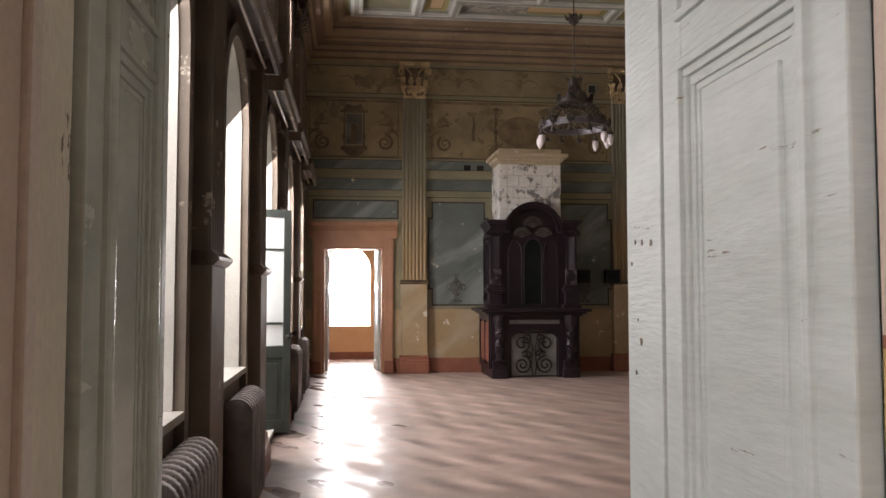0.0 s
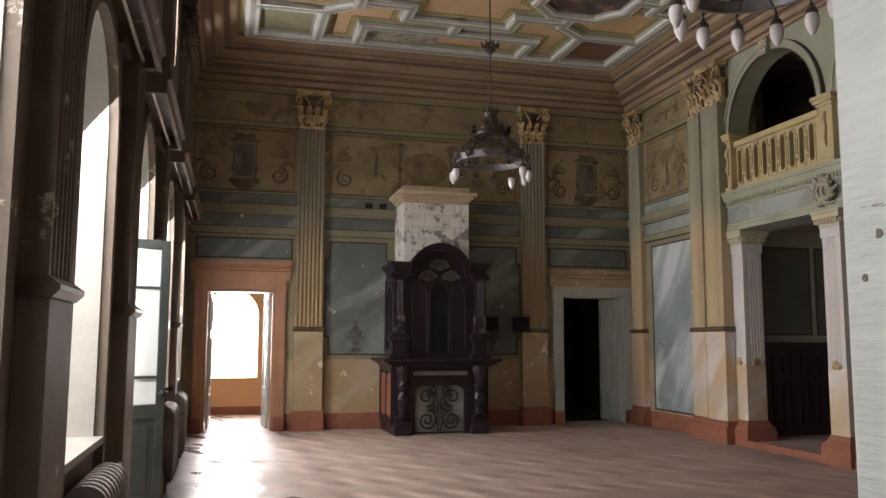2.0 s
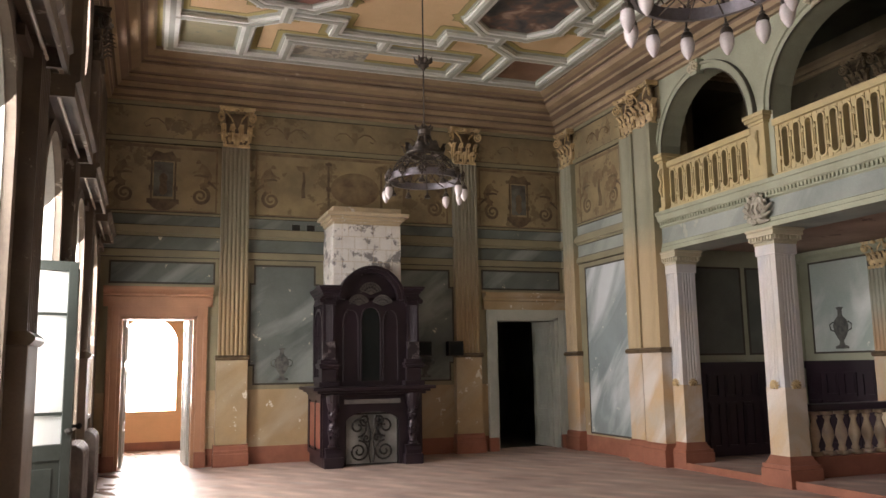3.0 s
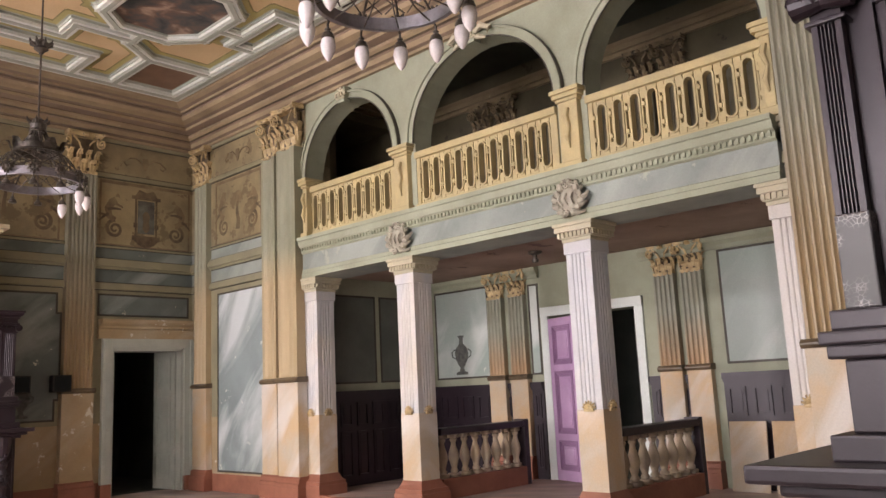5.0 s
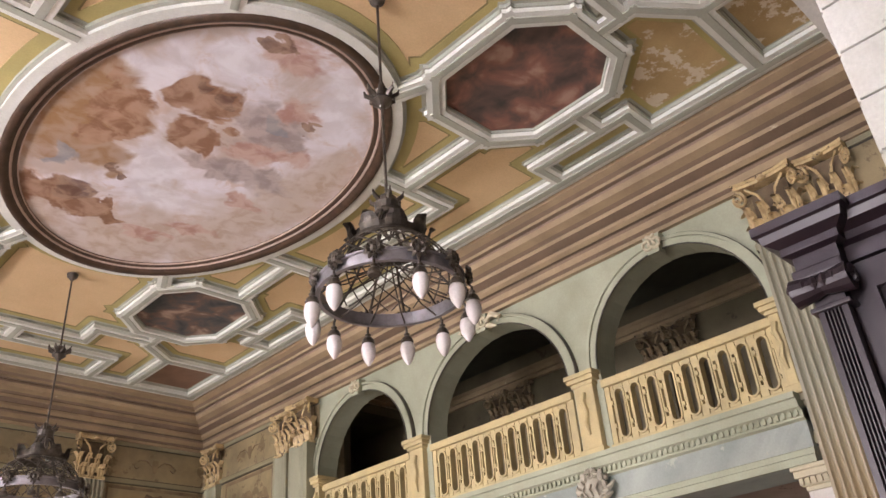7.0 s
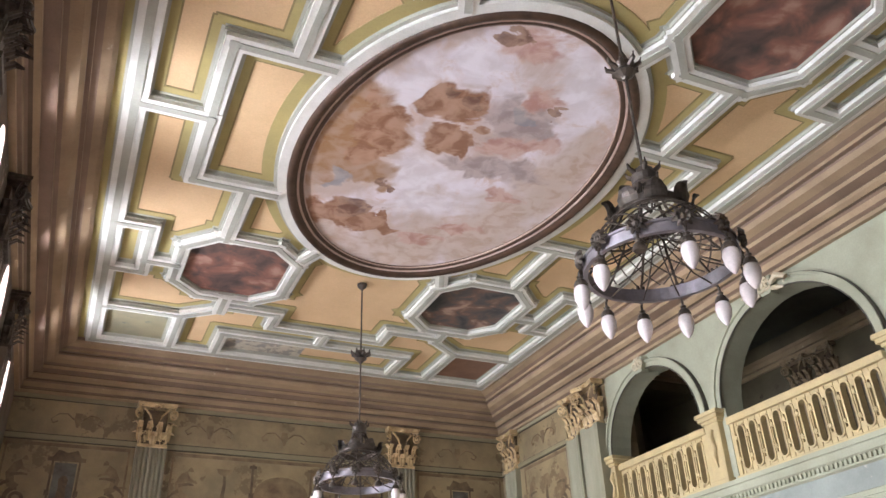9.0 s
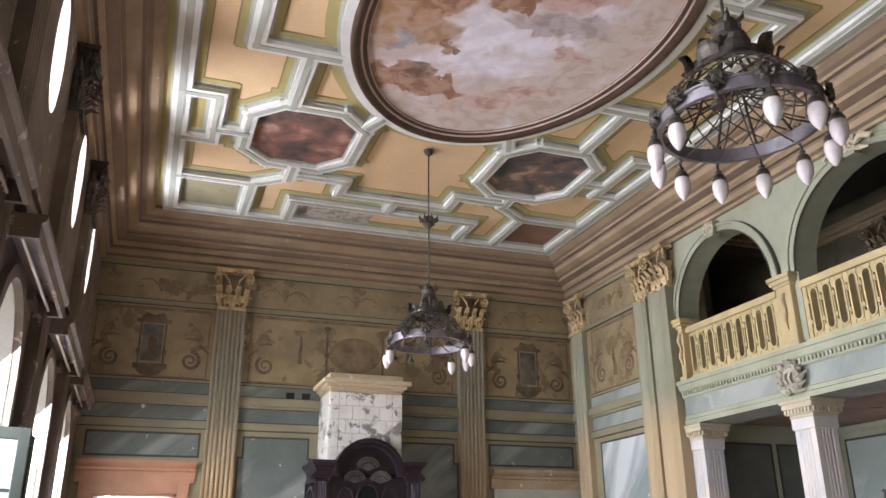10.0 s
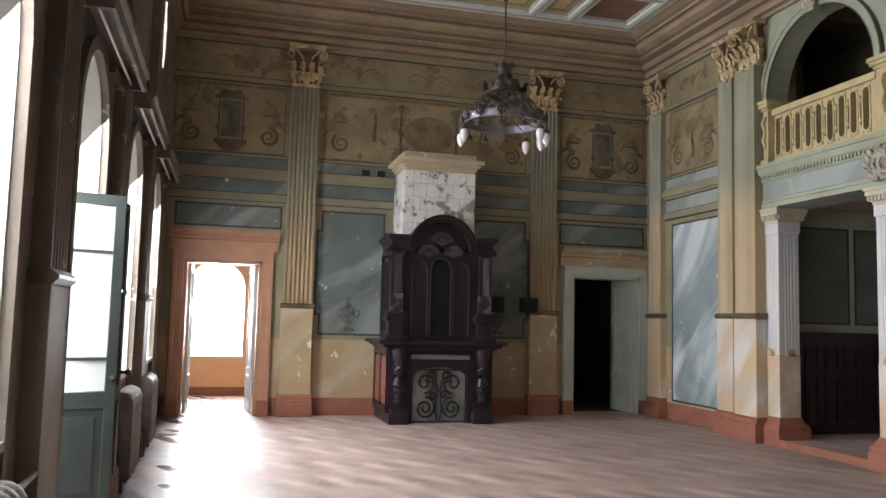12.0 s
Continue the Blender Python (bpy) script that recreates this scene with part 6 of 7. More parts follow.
        # the cornice steps forward over the pilaster and runs on behind it
        for name, inner, outer, front, back, dz in (("cornice_block", 0.52, 0.80, -O, -O + 0.135, 0.0), ("cornice", 0.52, 0.745, -O + 0.10, 0.0, 0.001)):
            bm = bmesh.new()
            prof = [(0.0, 2.67), (0.0, 2.72), (0.022, 2.73), (0.022, 2.755), (0.055, 2.775), (0.062, 2.80), (0.075, 2.805), (0.075, 2.835), (0.0, 2.837)]
            rings = []
            for r, z in prof:
                y0, y1 = front - (r if dz == 0.0 else 0.0), (back + r if dz == 0.0 else back)
                x0, x1 = s * inner, s * (outer + r)
                rings.append([bm.verts.new((x, y, z - dz)) for x, y in ((x0, y0), (x1, y0), (x1, y1), (x0, y1))])
            for a, b in zip(rings, rings[1:]):
                for k in range(4):
                    bm.faces.new([a[k], a[(k + 1) % 4], b[(k + 1) % 4], b[k]])
            bm.faces.new(rings[0])
            bm.faces.new(rings[-1])
            part(name, bm, M_DARKWOOD, t)
        # side field: square frame, a round-headed moulding in it and worn lattice
        x0, x1 = sorted((s * 0.742, s * 0.768))
        bm = bmesh.new()
        for y0, y1, z0, z1 in ((-0.915, -0.88, 1.34, 2.60), (-0.10, -0.065, 1.34, 2.60), (-0.88, -0.10, 2.56, 2.60), (-0.88, -0.10, 1.34, 1.38)):
            box(bm, x0, y0, z0, x1, y1, z1)
        part("side_frame_moulding", bm, M_DARKWOOD, t)
        bm = bmesh.new()
        arch_band(bm, "x", x0, x1 + s * 0.004, -0.80, -0.18, 2.16, 0.30, 0.045, n=14)
        for y in (-0.845, -0.18):
            box(bm, x0, y, 1.38, x1 + s * 0.004, y + 0.045, 2.16)
        part("side_moulding", bm, M_DARKWOOD, t)
        bm = bmesh.new()
        x0, x1 = sorted((s * 0.7405, s * 0.752))
        for k in range(14):
            y = -0.865 + k * 0.055
            box(bm, x0, y, 1.38, x1, y + 0.016, 2.56)
        part("lattice", bm, M_DARKWOOD, t, "worn upright ribs")
    bm = bmesh.new()
    arch_band(bm, "y", -O - 0.02, -0.30, -0.44, 0.44, 2.62, 0.44, 0.09, n=22)
    arch_band(bm, "y", -O - 0.05, -O, -0.50, 0.50, 2.62, 0.50, 0.05, n=22)
    part("arched_top", bm, M_DARKWOOD, t)
    F = -O + 0.098
    for cx, w, h, m, nm in ((-0.33, 0.22, 1.0, M_DARKWOOD, "pointed_panel"), (0.33, 0.22, 1.0, M_DARKWOOD, "pointed_panel"), (0.0, 0.30, 1.05, M_DARKGLASS, "mirror")):
        bm = bmesh.new()
        prism(bm, [(x + cx, z + 1.32) for x, z in lancet(w, h - 0.12, 0.24)], "y", F - 0.008, F)
        pn = part(nm, bm, m, t)
        bm = bmesh.new()
        line = [(x + cx, F - 0.012, z + 1.32) for x, z in lancet(w + 0.03, h - 0.12, 0.26)]
        tube(bm, line[1:] + [line[0]], 0.014, 6)
        part("panel_frame", bm, M_DARKWOOD, pn)
    bm = bmesh.new()
    for cx, cz, r in ((-0.20, 2.53, 0.17), (0.20, 2.53, 0.17), (0.0, 2.71, 0.19)):
        for f in (0.45, 0.75, 1.0):
            tube(bm, [(cx + f * r * math.cos(a), F - 0.02, cz + f * r * math.sin(a)) for a in [math.pi * (0.12 + 0.76 * k / 10) for k in range(11)]], 0.010, 5)
        for k in range(7):
            a = math.pi * (0.12 + 0.76 * k / 6)
            tube(bm, [(cx, F - 0.02, cz), (cx + r * math.cos(a), F - 0.02, cz + r * math.sin(a))], 0.008, 5)
            lathe(bm, [(0, -0.014), (0.014, 0), (0, 0.014)], 6, 0, cx + 0.87 * r * math.cos(a + 0.2), F - 0.02, cz + 0.87 * r * math.sin(a + 0.2))
    part("tracery", bm, material("greyed_tracery", (0.11, 0.10, 0.09), (0.06, 0.055, 0.05), 8, 0.5, 0.15) if "greyed_tracery" not in bpy.data.materials else bpy.data.materials["greyed_tracery"], t, "pierced grey tracery")
    return t


M_TILEWHITE = material("white_glazed_tile", (0.74, 0.73, 0.70), (0.62, 0.60, 0.56), 3.4, 0.3, 0.15, stain=((0.30, 0.27, 0.24), 4.2, 0.2))


def stove(place, turn, glaze=M_TILE, top=M_TILECREAM):
    t = thing("tiled_stove", place, "flaking white tiled stove chimney above the dark fireplace", "stove", "tiled stoves", turn=turn)
    w, d, z0, z1 = 0.57, 0.77, 2.64, 3.90
    part("core", a_box(-w + 0.012, -d + 0.012, z0, w - 0.012, 0.0, z1), M_TILECREAM, t)
    proto = {}

    def tile(a, b, zlo, zhi, face):
        key = (round(b - a, 3), round(zhi - zlo, 3), face)
        hw, hh = (b - a) / 2 - 0.004, (zhi - zlo) / 2 - 0.004
        c, z = (a + b) / 2, (zlo + zhi) / 2
        m = pose(c, -d, z) if face == 0 else pose(face * w, c, z)
        if key not in proto:
            bm = a_box(-hw, -0.006, -hh, hw, 0.014, hh, bevel=0.004) if face == 0 else a_box(-0.014, -hw, -hh, 0.014, hw, hh, bevel=0.004)
            proto[key] = part("tile", bm, glaze, t)
            proto[key].matrix_basis = m
        else:
            share(proto[key], "tile", t, m)
    rows = [z0 + (z1 - z0) * k / 6 for k in range(7)]
    for r, (a, b) in enumerate(zip(rows, rows[1:])):
        cuts = [-w, -w + 0.14] + [-w + 0.14 + (2 * w - 0.28) * k / 4 for k in range(1, 4)] + [w - 0.14, w]
        if r % 2:
            cuts = [-w, -w + 0.14] + [-w + 0.14 + (2 * w - 0.28) * (k + 0.5) / 4 for k in range(0, 4)] + [w - 0.14, w]
        for u0, u1 in zip(cuts, cuts[1:]):
            tile(u0, u1, a, b, 0)
        for s in (-1, 1):
            for k in range(3):
                tile(-d + d * k / 3, -d + d * (k + 1) / 3, a, b, s)
    bm = bmesh.new()
    for r, a, b in ((0.0, 3.90, 3.94), (0.03, 3.94, 3.98), (0.07, 3.98, 4.03), (0.13, 4.03, 4.09), (0.02, 4.09, 4.19)):
        box(bm, -w - r, -d - r, a, w + r, 0.0, b, bevel=0.008)
    part("cornice", bm, top, t, "chipped cream cornice")
    return t


FX = 3.30
fireplace((FX, YF, 0), 0, "tall dark carved wooden fireplace with pointed panels and iron screen")
stove((FX, YF, 0), 0)
fireplace((FX, YN, 0), 180, "tall dark carved fireplace with fluted pilasters and lattice sides")
stove((FX, YN, 0), 180, M_TILEWHITE, M_TILEWHITE)


# ---- chandeliers ----
def chandelier(place, bare, turn=0.0):
    """A two-ring chandelier; bare: the lamp cups that have lost their shades."""
    t = thing("chandelier", place, "large dark bronze ring chandelier with hanging white bulb shades", "chandelier", "chandeliers", turn=turn)
    bm = bmesh.new()
    tube(bm, [(0, 0, -0.02), (0, 0, -1.0), (0, 0, -1.95)], 0.011, 8)
    lathe(bm, [(0, 0.0), (0.07, -0.01), (0.06, -0.05), (0.02, -0.09)], 12)
    part("rod", bm, M_BRONZE, t)
    bm = bmesh.new()
    lathe(bm, [(0.02, -0.96), (0.05, -0.98), (0.085, -1.02), (0.06, -1.06), (0.08, -1.09), (0.03, -1.13), (0.02, -1.15)], 12)
    for k in range(8):
        a = 2 * math.pi * k / 8
        tube(bm, [(0.06 * math.cos(a), 0.06 * math.sin(a), -1.05), (0.12 * math.cos(a), 0.12 * math.sin(a), -1.02), (0.13 * math.cos(a), 0.13 * math.sin(a), -0.98)], [0.02, 0.018, 0.008], 5)
    part("knot", bm, M_BRONZE, t)
    Z1, Z2, R2, R1 = -2.50, -2.70, 0.465, 0.235

    def ring(prof, n=48):
        """A closed band swept round the upright axis."""
        bm = bmesh.new()
        vs = [[bm.verts.new((q * math.cos(2 * math.pi * i / n), q * math.sin(2 * math.pi * i / n), z)) for q, z in prof] for i in range(n)]
        k = len(prof)
        for a, b in zip(vs, vs[1:] + vs[:1]):
            for j in range(k):
                bm.faces.new([a[j], b[j], b[(j + 1) % k], a[(j + 1) % k]])
        return bm
    part("lower_ring", ring([(R2 - 0.008, Z2), (R2 + 0.022, Z2), (R2 + 0.022, Z2 + 0.014), (R2 + 0.012, Z2 + 0.018), (R2 + 0.012, Z2 + 0.072), (R2 + 0.022, Z2 + 0.076), (R2 + 0.022, Z2 + 0.09), (R2 - 0.008, Z2 + 0.09)]), M_ZINC, t, "tarnished wide metal ring")
    part("upper_ring", ring([(R1, Z1 + 0.16), (R1 + 0.024, Z1 + 0.16), (R1 + 0.012, Z1 + 0.18), (R1 + 0.012, Z1 + 0.235), (R1, Z1 + 0.235)]), M_BRONZE, t)
    bm = bmesh.new()
    lathe(bm, [(0.012, -1.90), (0.035, -1.92), (0.07, -1.95), (0.088, -2.0), (0.084, -2.05), (0.096, -2.075), (0.08, -2.09), (0.03, -2.075)], 16)
    for k in range(6):
        a = 2 * math.pi * k / 6
        tube(bm, [(0.075 * math.cos(a), 0.075 * math.sin(a), -1.98), (0.115 * math.cos(a), 0.115 * math.sin(a), -1.955), (0.125 * math.cos(a), 0.125 * math.sin(a), -1.92)], [0.02, 0.016, 0.006], 5)
    part("crown", bm, M_BRONZE, t)
    plate = None
    for k in range(9):
        a = 2 * math.pi * k / 9
        m = pose(0, 0, 0, 0, 0, math.degrees(a))
        if plate is None:
            bm = bmesh.new()
            rows = []
            for o, zz, hw in ((0.0, 0.0, 0.07), (0.018, 0.04, 0.075), (0.022, 0.07, 0.06), (0.035, 0.095, 0.045), (0.06, 0.10, 0.02)):
                rows.append([bm.verts.new((R1 + 0.014 + o + e, y * hw - 0.0, zz)) for e, y in ((0.0, -1), (0.012, -0.4), (0.012, 0.4), (0.0, 1))])
            for a2, b2 in zip(rows, rows[1:]):
                for q in range(3):
                    bm.faces.new([a2[q], a2[q + 1], b2[q + 1], b2[q]])
            bmesh.ops.solidify(bm, geom=bm.faces[:], thickness=0.008)
            bmesh.ops.translate(bm, verts=bm.verts[:], vec=(0, 0, Z1 + 0.19))
            plate = part("crest_plate", bm, M_BRONZE, t)
        else:
            share(plate, "crest_plate", t, m)
    strap = None
    for k in range(6):
        m = pose(0, 0, 0, 0, 0, 60 * k + 20)
        if strap is None:
            bm = bmesh.new()
            tube(bm, [(0.07, 0, -2.06), (0.10, 0, -2.13), (0.15, 0, -2.21), (R1, 0, Z1 + 0.22)], [0.016, 0.012, 0.012, 0.014], 6)
            tube(bm, [(0.03, 0, -2.07), (0.05, 0, -2.16), (0.03, 0, -2.24), (0.0, 0, -2.28)], 0.007, 5)
            strap = part("strap", bm, M_BRONZE, t)
            strap.matrix_basis = m
        else:
            share(strap, "strap", t, m)
    arm = rosette = shade = cup = None
    for k in range(12):
        m = pose(0, 0, 0, 0, 0, 30 * (k + 0.25))
        if arm is None:
            bm = bmesh.new()
            tube(bm, [(R1 + 0.005, 0, Z1 + 0.17), (0.30, 0, Z1 + 0.06), (0.38, 0, Z1 - 0.03), (R2 + 0.005, 0, Z2 + 0.09)], 0.009, 5)
            tube(bm, [(R2 - 0.004, 0, Z2 + 0.01), (0.30, 0, Z2 + 0.05), (0.12, 0, Z2 + 0.16), (0.02, 0, Z2 + 0.28)], 0.0055, 5)
            arm = part("arm", bm, M_BRONZE, t)
            bm = bmesh.new()
            c = Vector((R2 + 0.035, 0, Z2 + 0.075))
            lathe(bm, [(0, -0.03), (0.022, -0.02), (0.028, 0.0), (0.022, 0.02), (0, 0.03)], 8, 0, c.x + 0.008, 0, c.z)
            for q in range(9):
                b = 2 * math.pi * q / 9
                d = Vector((0, math.cos(b), math.sin(b)))
                tube(bm, [c + d * 0.015, c + d * 0.042 + Vector((0.016, 0, 0)), c + d * 0.068 + Vector((0.0, 0, 0))], [0.012, 0.019, 0.006], 6)
            rosette = part("rosette", bm, M_BRONZE, t)
            bm = bmesh.new()
            tube(bm, [(R2 + 0.03, 0, Z2 + 0.03), (R2 + 0.055, 0, Z2 - 0.01), (R2 + 0.055, 0, Z2 - 0.05)], 0.009, 5)
            lathe(bm, [(0.010, -0.035), (0.022, -0.045), (0.016, -0.06), (0.034, -0.075), (0.046, -0.105), (0.038, -0.115)], 12, 0, R2 + 0.055, 0, Z2)
            cup = part("lamp_cup", bm, M_BRONZE, t)
            bm = bmesh.new()
            lathe(bm, [(0.030, -0.105), (0.046, -0.125), (0.052, -0.16), (0.046, -0.205), (0.028, -0.245), (0.010, -0.27), (0.0, -0.276)], 16, 0, R2 + 0.055, 0, Z2)
            shade = part("bulb_shade", bm, M_BULB, cup, "white milk-glass bulb", smooth=True)
            for o in (arm, rosette, cup):
                o.matrix_basis = m
        else:
            share(arm, "arm", t, m)
            share(rosette, "rosette", t, m)
            c2 = share(cup, "lamp_cup", t, m)
            if k not in bare:
                share(shade, "bulb_shade", c2, pose(0, 0, 0))
    wire = None
    for k in range(18):
        for e in (-1, 1):
            m = pose(0, 0, 0, 0, 0, 20 * k)
            if wire is None or (k == 0 and e == 1):
                bm = bmesh.new()
                pts = []
                for i in range(7):
                    f = i / 6
                    a, r = e * f * 1.2, R1 + 0.02 + (R2 - R1 - 0.035) * f
                    pts.append((r * math.cos(a), r * math.sin(a), Z1 + 0.15 - 0.24 * f + 0.05 * math.sin(math.pi * f)))
                tube(bm, pts, 0.006, 4)
                new_wire = part("filigree_wire", bm, M_BRONZE, t)
                wire = wire or {}
                wire[e] = new_wire
            else:
                share(wire[e], "filigree_wire", t, m)
    return t


chandelier((CX, 5.84, ZC - 0.01), (7,))
chandelier((CX - 0.01, 11.66, ZC - 0.01), (2, 3, 4, 7, 8, 9))


# ---- loggia interior ----
def at_back(u, o, z):
    return (XB - o, u, z)


def at_loggia_end(u, o, z):
    return (u, GY1 + 0.25 - o, z)


PAIRS = ((7.30, 7.70), (10.28, 10.72))
M_SMALLFLUTE = material("small_pilaster_paint", (0.33, 0.335, 0.27), (0.27, 0.27, 0.205), 1.3, 0.5, 0.1, lower=((0.42, 0.28, 0.16), 1.75, 2.35))
# darker copies of pilaster paint and gilding carry the gallery's shade
M_DIMFLUTE = material("shade_toned_pilaster_paint", (0.20, 0.17, 0.10), (0.14, 0.12, 0.075), 1.6, 0.6, 0.1)
M_DIMGOLD = material("shade_toned_gilding", (0.36, 0.27, 0.16), (0.20, 0.15, 0.09), 7, 0.5, 0.3, metal=0.1, stain=((0.06, 0.042, 0.028), 9, 0.5))
for pair in PAIRS:
    for y in pair:
        pilaster((XB, y, 0.08), 270, w=0.30, d=0.10, shaft=M_SMALLFLUTE, pedestal=M_PEACH, flutes=4, z_cap=2.80, z_top=3.20, z_ped=1.55, label="small fluted loggia pilaster with gilded capital and peach foot", group="loggia pilasters")
        pilaster((XB, y - 0.02 if y == pair[0] else y + 0.06, 3.64), 270, w=0.34, d=0.10, shaft=M_DIMFLUTE, pedestal=M_DIMFLUTE, flutes=4, z_cap=1.94, z_top=2.50, z_ped=0.9, cap_mat=M_DIMGOLD, label="olive gallery pilaster with gilded capital, both coloured dark for shade", group="gallery pilasters")
bm = bmesh.new()
panel(bm, at_back, 10.95, 12.10, 1.66, 3.08, ear=0)
panel(bm, at_back, 5.20, 6.92, 1.66, 3.08, ear=0)
panel(bm, at_back, 9.92, 10.06, 1.66, 3.0, ear=0)
structure("trim_loggia_panels", bm, [M_LINE, material("green_blue_marbling", (0.30, 0.37, 0.33), (0.40, 0.44, 0.41), 0.7, 0.42, 0.05, streak=((0.60, 0.62, 0.59), DIAG, 0.85), stain=((0.66, 0.66, 0.60), 5.0, 0.2))], "blue-grey marbled panels in the loggia")
# end wall panels: marbling toned dark to carry the shade there
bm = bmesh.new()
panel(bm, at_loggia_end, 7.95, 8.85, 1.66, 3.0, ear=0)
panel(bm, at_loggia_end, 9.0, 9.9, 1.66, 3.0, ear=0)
structure("trim_loggia_end_panels", bm, [M_LINE, material("shade_toned_green_marbling", (0.13, 0.14, 0.12), (0.09, 0.1, 0.085), 1.6, 0.5, 0.05)], "green panels on the loggia end wall, toned dark for shade")
bm = bmesh.new()
for u0, u1 in ((GY0 - 0.25, LD[0] - 0.14), (LD[1] + 0.14, GY1 + 0.25)):
    run(bm, [(XB, u0), (XB, u1)], [(0, 3.12), (0.04, 3.12), (0.05, 3.17), (0.10, 3.22), (0.12, 3.28), (0, 3.298)])
structure("trim_loggia_cornice", bm, M_MINT, "pale green moulding under the loggia ceiling")


def wainscot(name, at, spans, ochre=()):
    t = tagged(thing(name, (0, 0, 0), "dark brown panelled wooden wainscot along the loggia wall", "wainscot"), kind="structure")
    for u0, u1 in spans:
        bm = bmesh.new()
        strip(bm, at, u0, u1, 0.08, 1.46, 0.03)
        part("backing_board", bm, M_DARKWOOD, t)
        bm = bmesh.new()
        strip(bm, at, u0, u1, 1.44, 1.52, 0.085)
        strip(bm, at, u0, u1, 1.40, 1.44, 0.06)
        part("cap_rail", bm, M_DARKWOOD, t)
        n = max(1, round((u1 - u0) / 0.34))
        for i in range(n):
            a, b = u0 + (u1 - u0) * i / n + 0.05, u0 + (u1 - u0) * (i + 1) / n - 0.05
            for z0, z1 in ((0.98, 1.34), (0.22, 0.90)):
                bm = bmesh.new()
                for q in ((a, z0, b, z0 + 0.03), (a, z1 - 0.03, b, z1), (a, z0 + 0.03, a + 0.03, z1 - 0.03), (b - 0.03, z0 + 0.03, b, z1 - 0.03)):
                    strip(bm, at, q[0], q[2], q[1], q[3], 0.05)
                strip(bm, at, a + 0.05, b - 0.05, z0 + 0.05, z1 - 0.05, 0.04)
                part("panel", bm, M_DARKWOOD, t)


wainscot("wainscot_back", at_back, ((GY0 - 0.25, 7.02), (7.48, 7.52), (7.88, 8.06), (9.88, 10.10), (10.46, 10.54), (10.90, GY1 + 0.24)))
wainscot("wainscot_end", at_loggia_end, ((XR + 0.35, XB - 0.1),))
for y0, y1, tilt in ((5.85, 6.40, 4), (6.48, 6.95, 6)):
    b = thing("board", (XB - 0.24, (y0 + y1) / 2, 0.08), "ochre painted board leaning against the wainscot", "board", "leaning boards")
    b.matrix_basis = pose(XB - 0.24, (y0 + y1) / 2, 0.08, 0, tilt, 0)
    part("sheet", a_box(0.0, -(y1 - y0) / 2, 0, 0.025, (y1 - y0) / 2, 0.84, bevel=0.004), M_PEACH, b)

# loggia door: white frame, lilac leaf standing open
t = tagged(thing("door_2", (XB, (LD[0] + LD[1]) / 2, 0.08), "white door frame in the loggia wall, door open", "door"), kind="structure")
h = (LD[1] - LD[0]) / 2
for s in (-1, 1):
    a, b = sorted((s * h, s * (h + 0.13)))
    part("jamb", a_box(-0.04, a, 0, 0.0, b, LDZ + 0.05, bevel=0.006), M_DOORWHITE, t)
part("lintel", a_box(-0.05, -h - 0.13, LDZ - 0.08, 0.0, h + 0.13, LDZ + 0.06, bevel=0.006), M_DOORWHITE, t)
# deeper lilac on the mouldings draws shade along the panel edges
l = panel_leaf(0.66, 2.36, M_PURPLE, "open lilac panelled door leaf in the loggia doorway", edge_mat=material("lilac_moulding_shade", (0.34, 0.19, 0.33), (0.27, 0.15, 0.27), 2.5, 0.4, 0.1))
l.matrix_basis = pose(XB - 0.06, LD[1] - 0.04, 0.09, 0, 0, 250)
l = panel_leaf(0.60, 2.36, M_SHADEDARK, "door leaf folded into the back room, coloured dark for shade")
l.matrix_basis = pose(XB + 0.28, LD[0] + 0.06, 0.09, 0, 0, 40)


# low stone balustrades across the loggia
def stone_baluster():
    bm = bmesh.new()
    box(bm, -0.06, -0.06, 0, 0.06, 0.06, 0.05)
    lathe(bm, [(0.04, 0.05), (0.055, 0.08), (0.035, 0.11), (0.05, 0.17), (0.075, 0.24), (0.065, 0.31), (0.035, 0.40), (0.03, 0.44), (0.05, 0.47), (0.04, 0.50)], 14)
    box(bm, -0.055, -0.055, 0.50, 0.055, 0.055, 0.55)
    return bm


M_STONE = material("worn_stone_baluster", (0.46, 0.36, 0.24), (0.34, 0.28, 0.22), 5, 0.6, 0.15, stain=((0.6, 0.55, 0.46), 5, 0.2))
BAL = [None]
for (y0, y1) in COLS:
    y = (y0 + y1) / 2
    t = thing("stone_balustrade", (XR + 0.36, y, 0.08), "low balustrade of worn stone balusters on a red base", "balustrade", "loggia balustrades")
    L = 9.46 - (XR + 0.36)
    part("base", a_box(0, -0.11, 0, L, 0.11, 0.26, bevel=0.01), M_RED, t, "red painted base")
    part("hand_rail", a_box(0, -0.10, 0.81, L, 0.10, 0.90, bevel=0.02), M_DARKWOOD, t)
    n = 8
    for i in range(n):
        m = pose(L * (i + 0.5) / n, 0, 0.26)
        if BAL[0] is None:
            BAL[0] = part("baluster", stone_baluster(), M_STONE, t, smooth=True)
            BAL[0].matrix_basis = m
        else:
            share(BAL[0], "baluster", t, m)
    part("end_post", a_box(L, -0.10, 0, L + 0.10, 0.10, 0.92, bevel=0.01), M_DARKWOOD, t)


# ---- painted ornaments on the walls ----
def flat(bm, poly, at, o0, o1):
    a = [bm.verts.new(at(u, o0, z)) for u, z in poly]
    b = [bm.verts.new(at(u, o1, z)) for u, z in poly]
    k = len(poly)
    for i in range(k):
        bm.faces.new([a[i], a[(i + 1) % k], b[(i + 1) % k], b[i]])
    bm.faces.new(b)


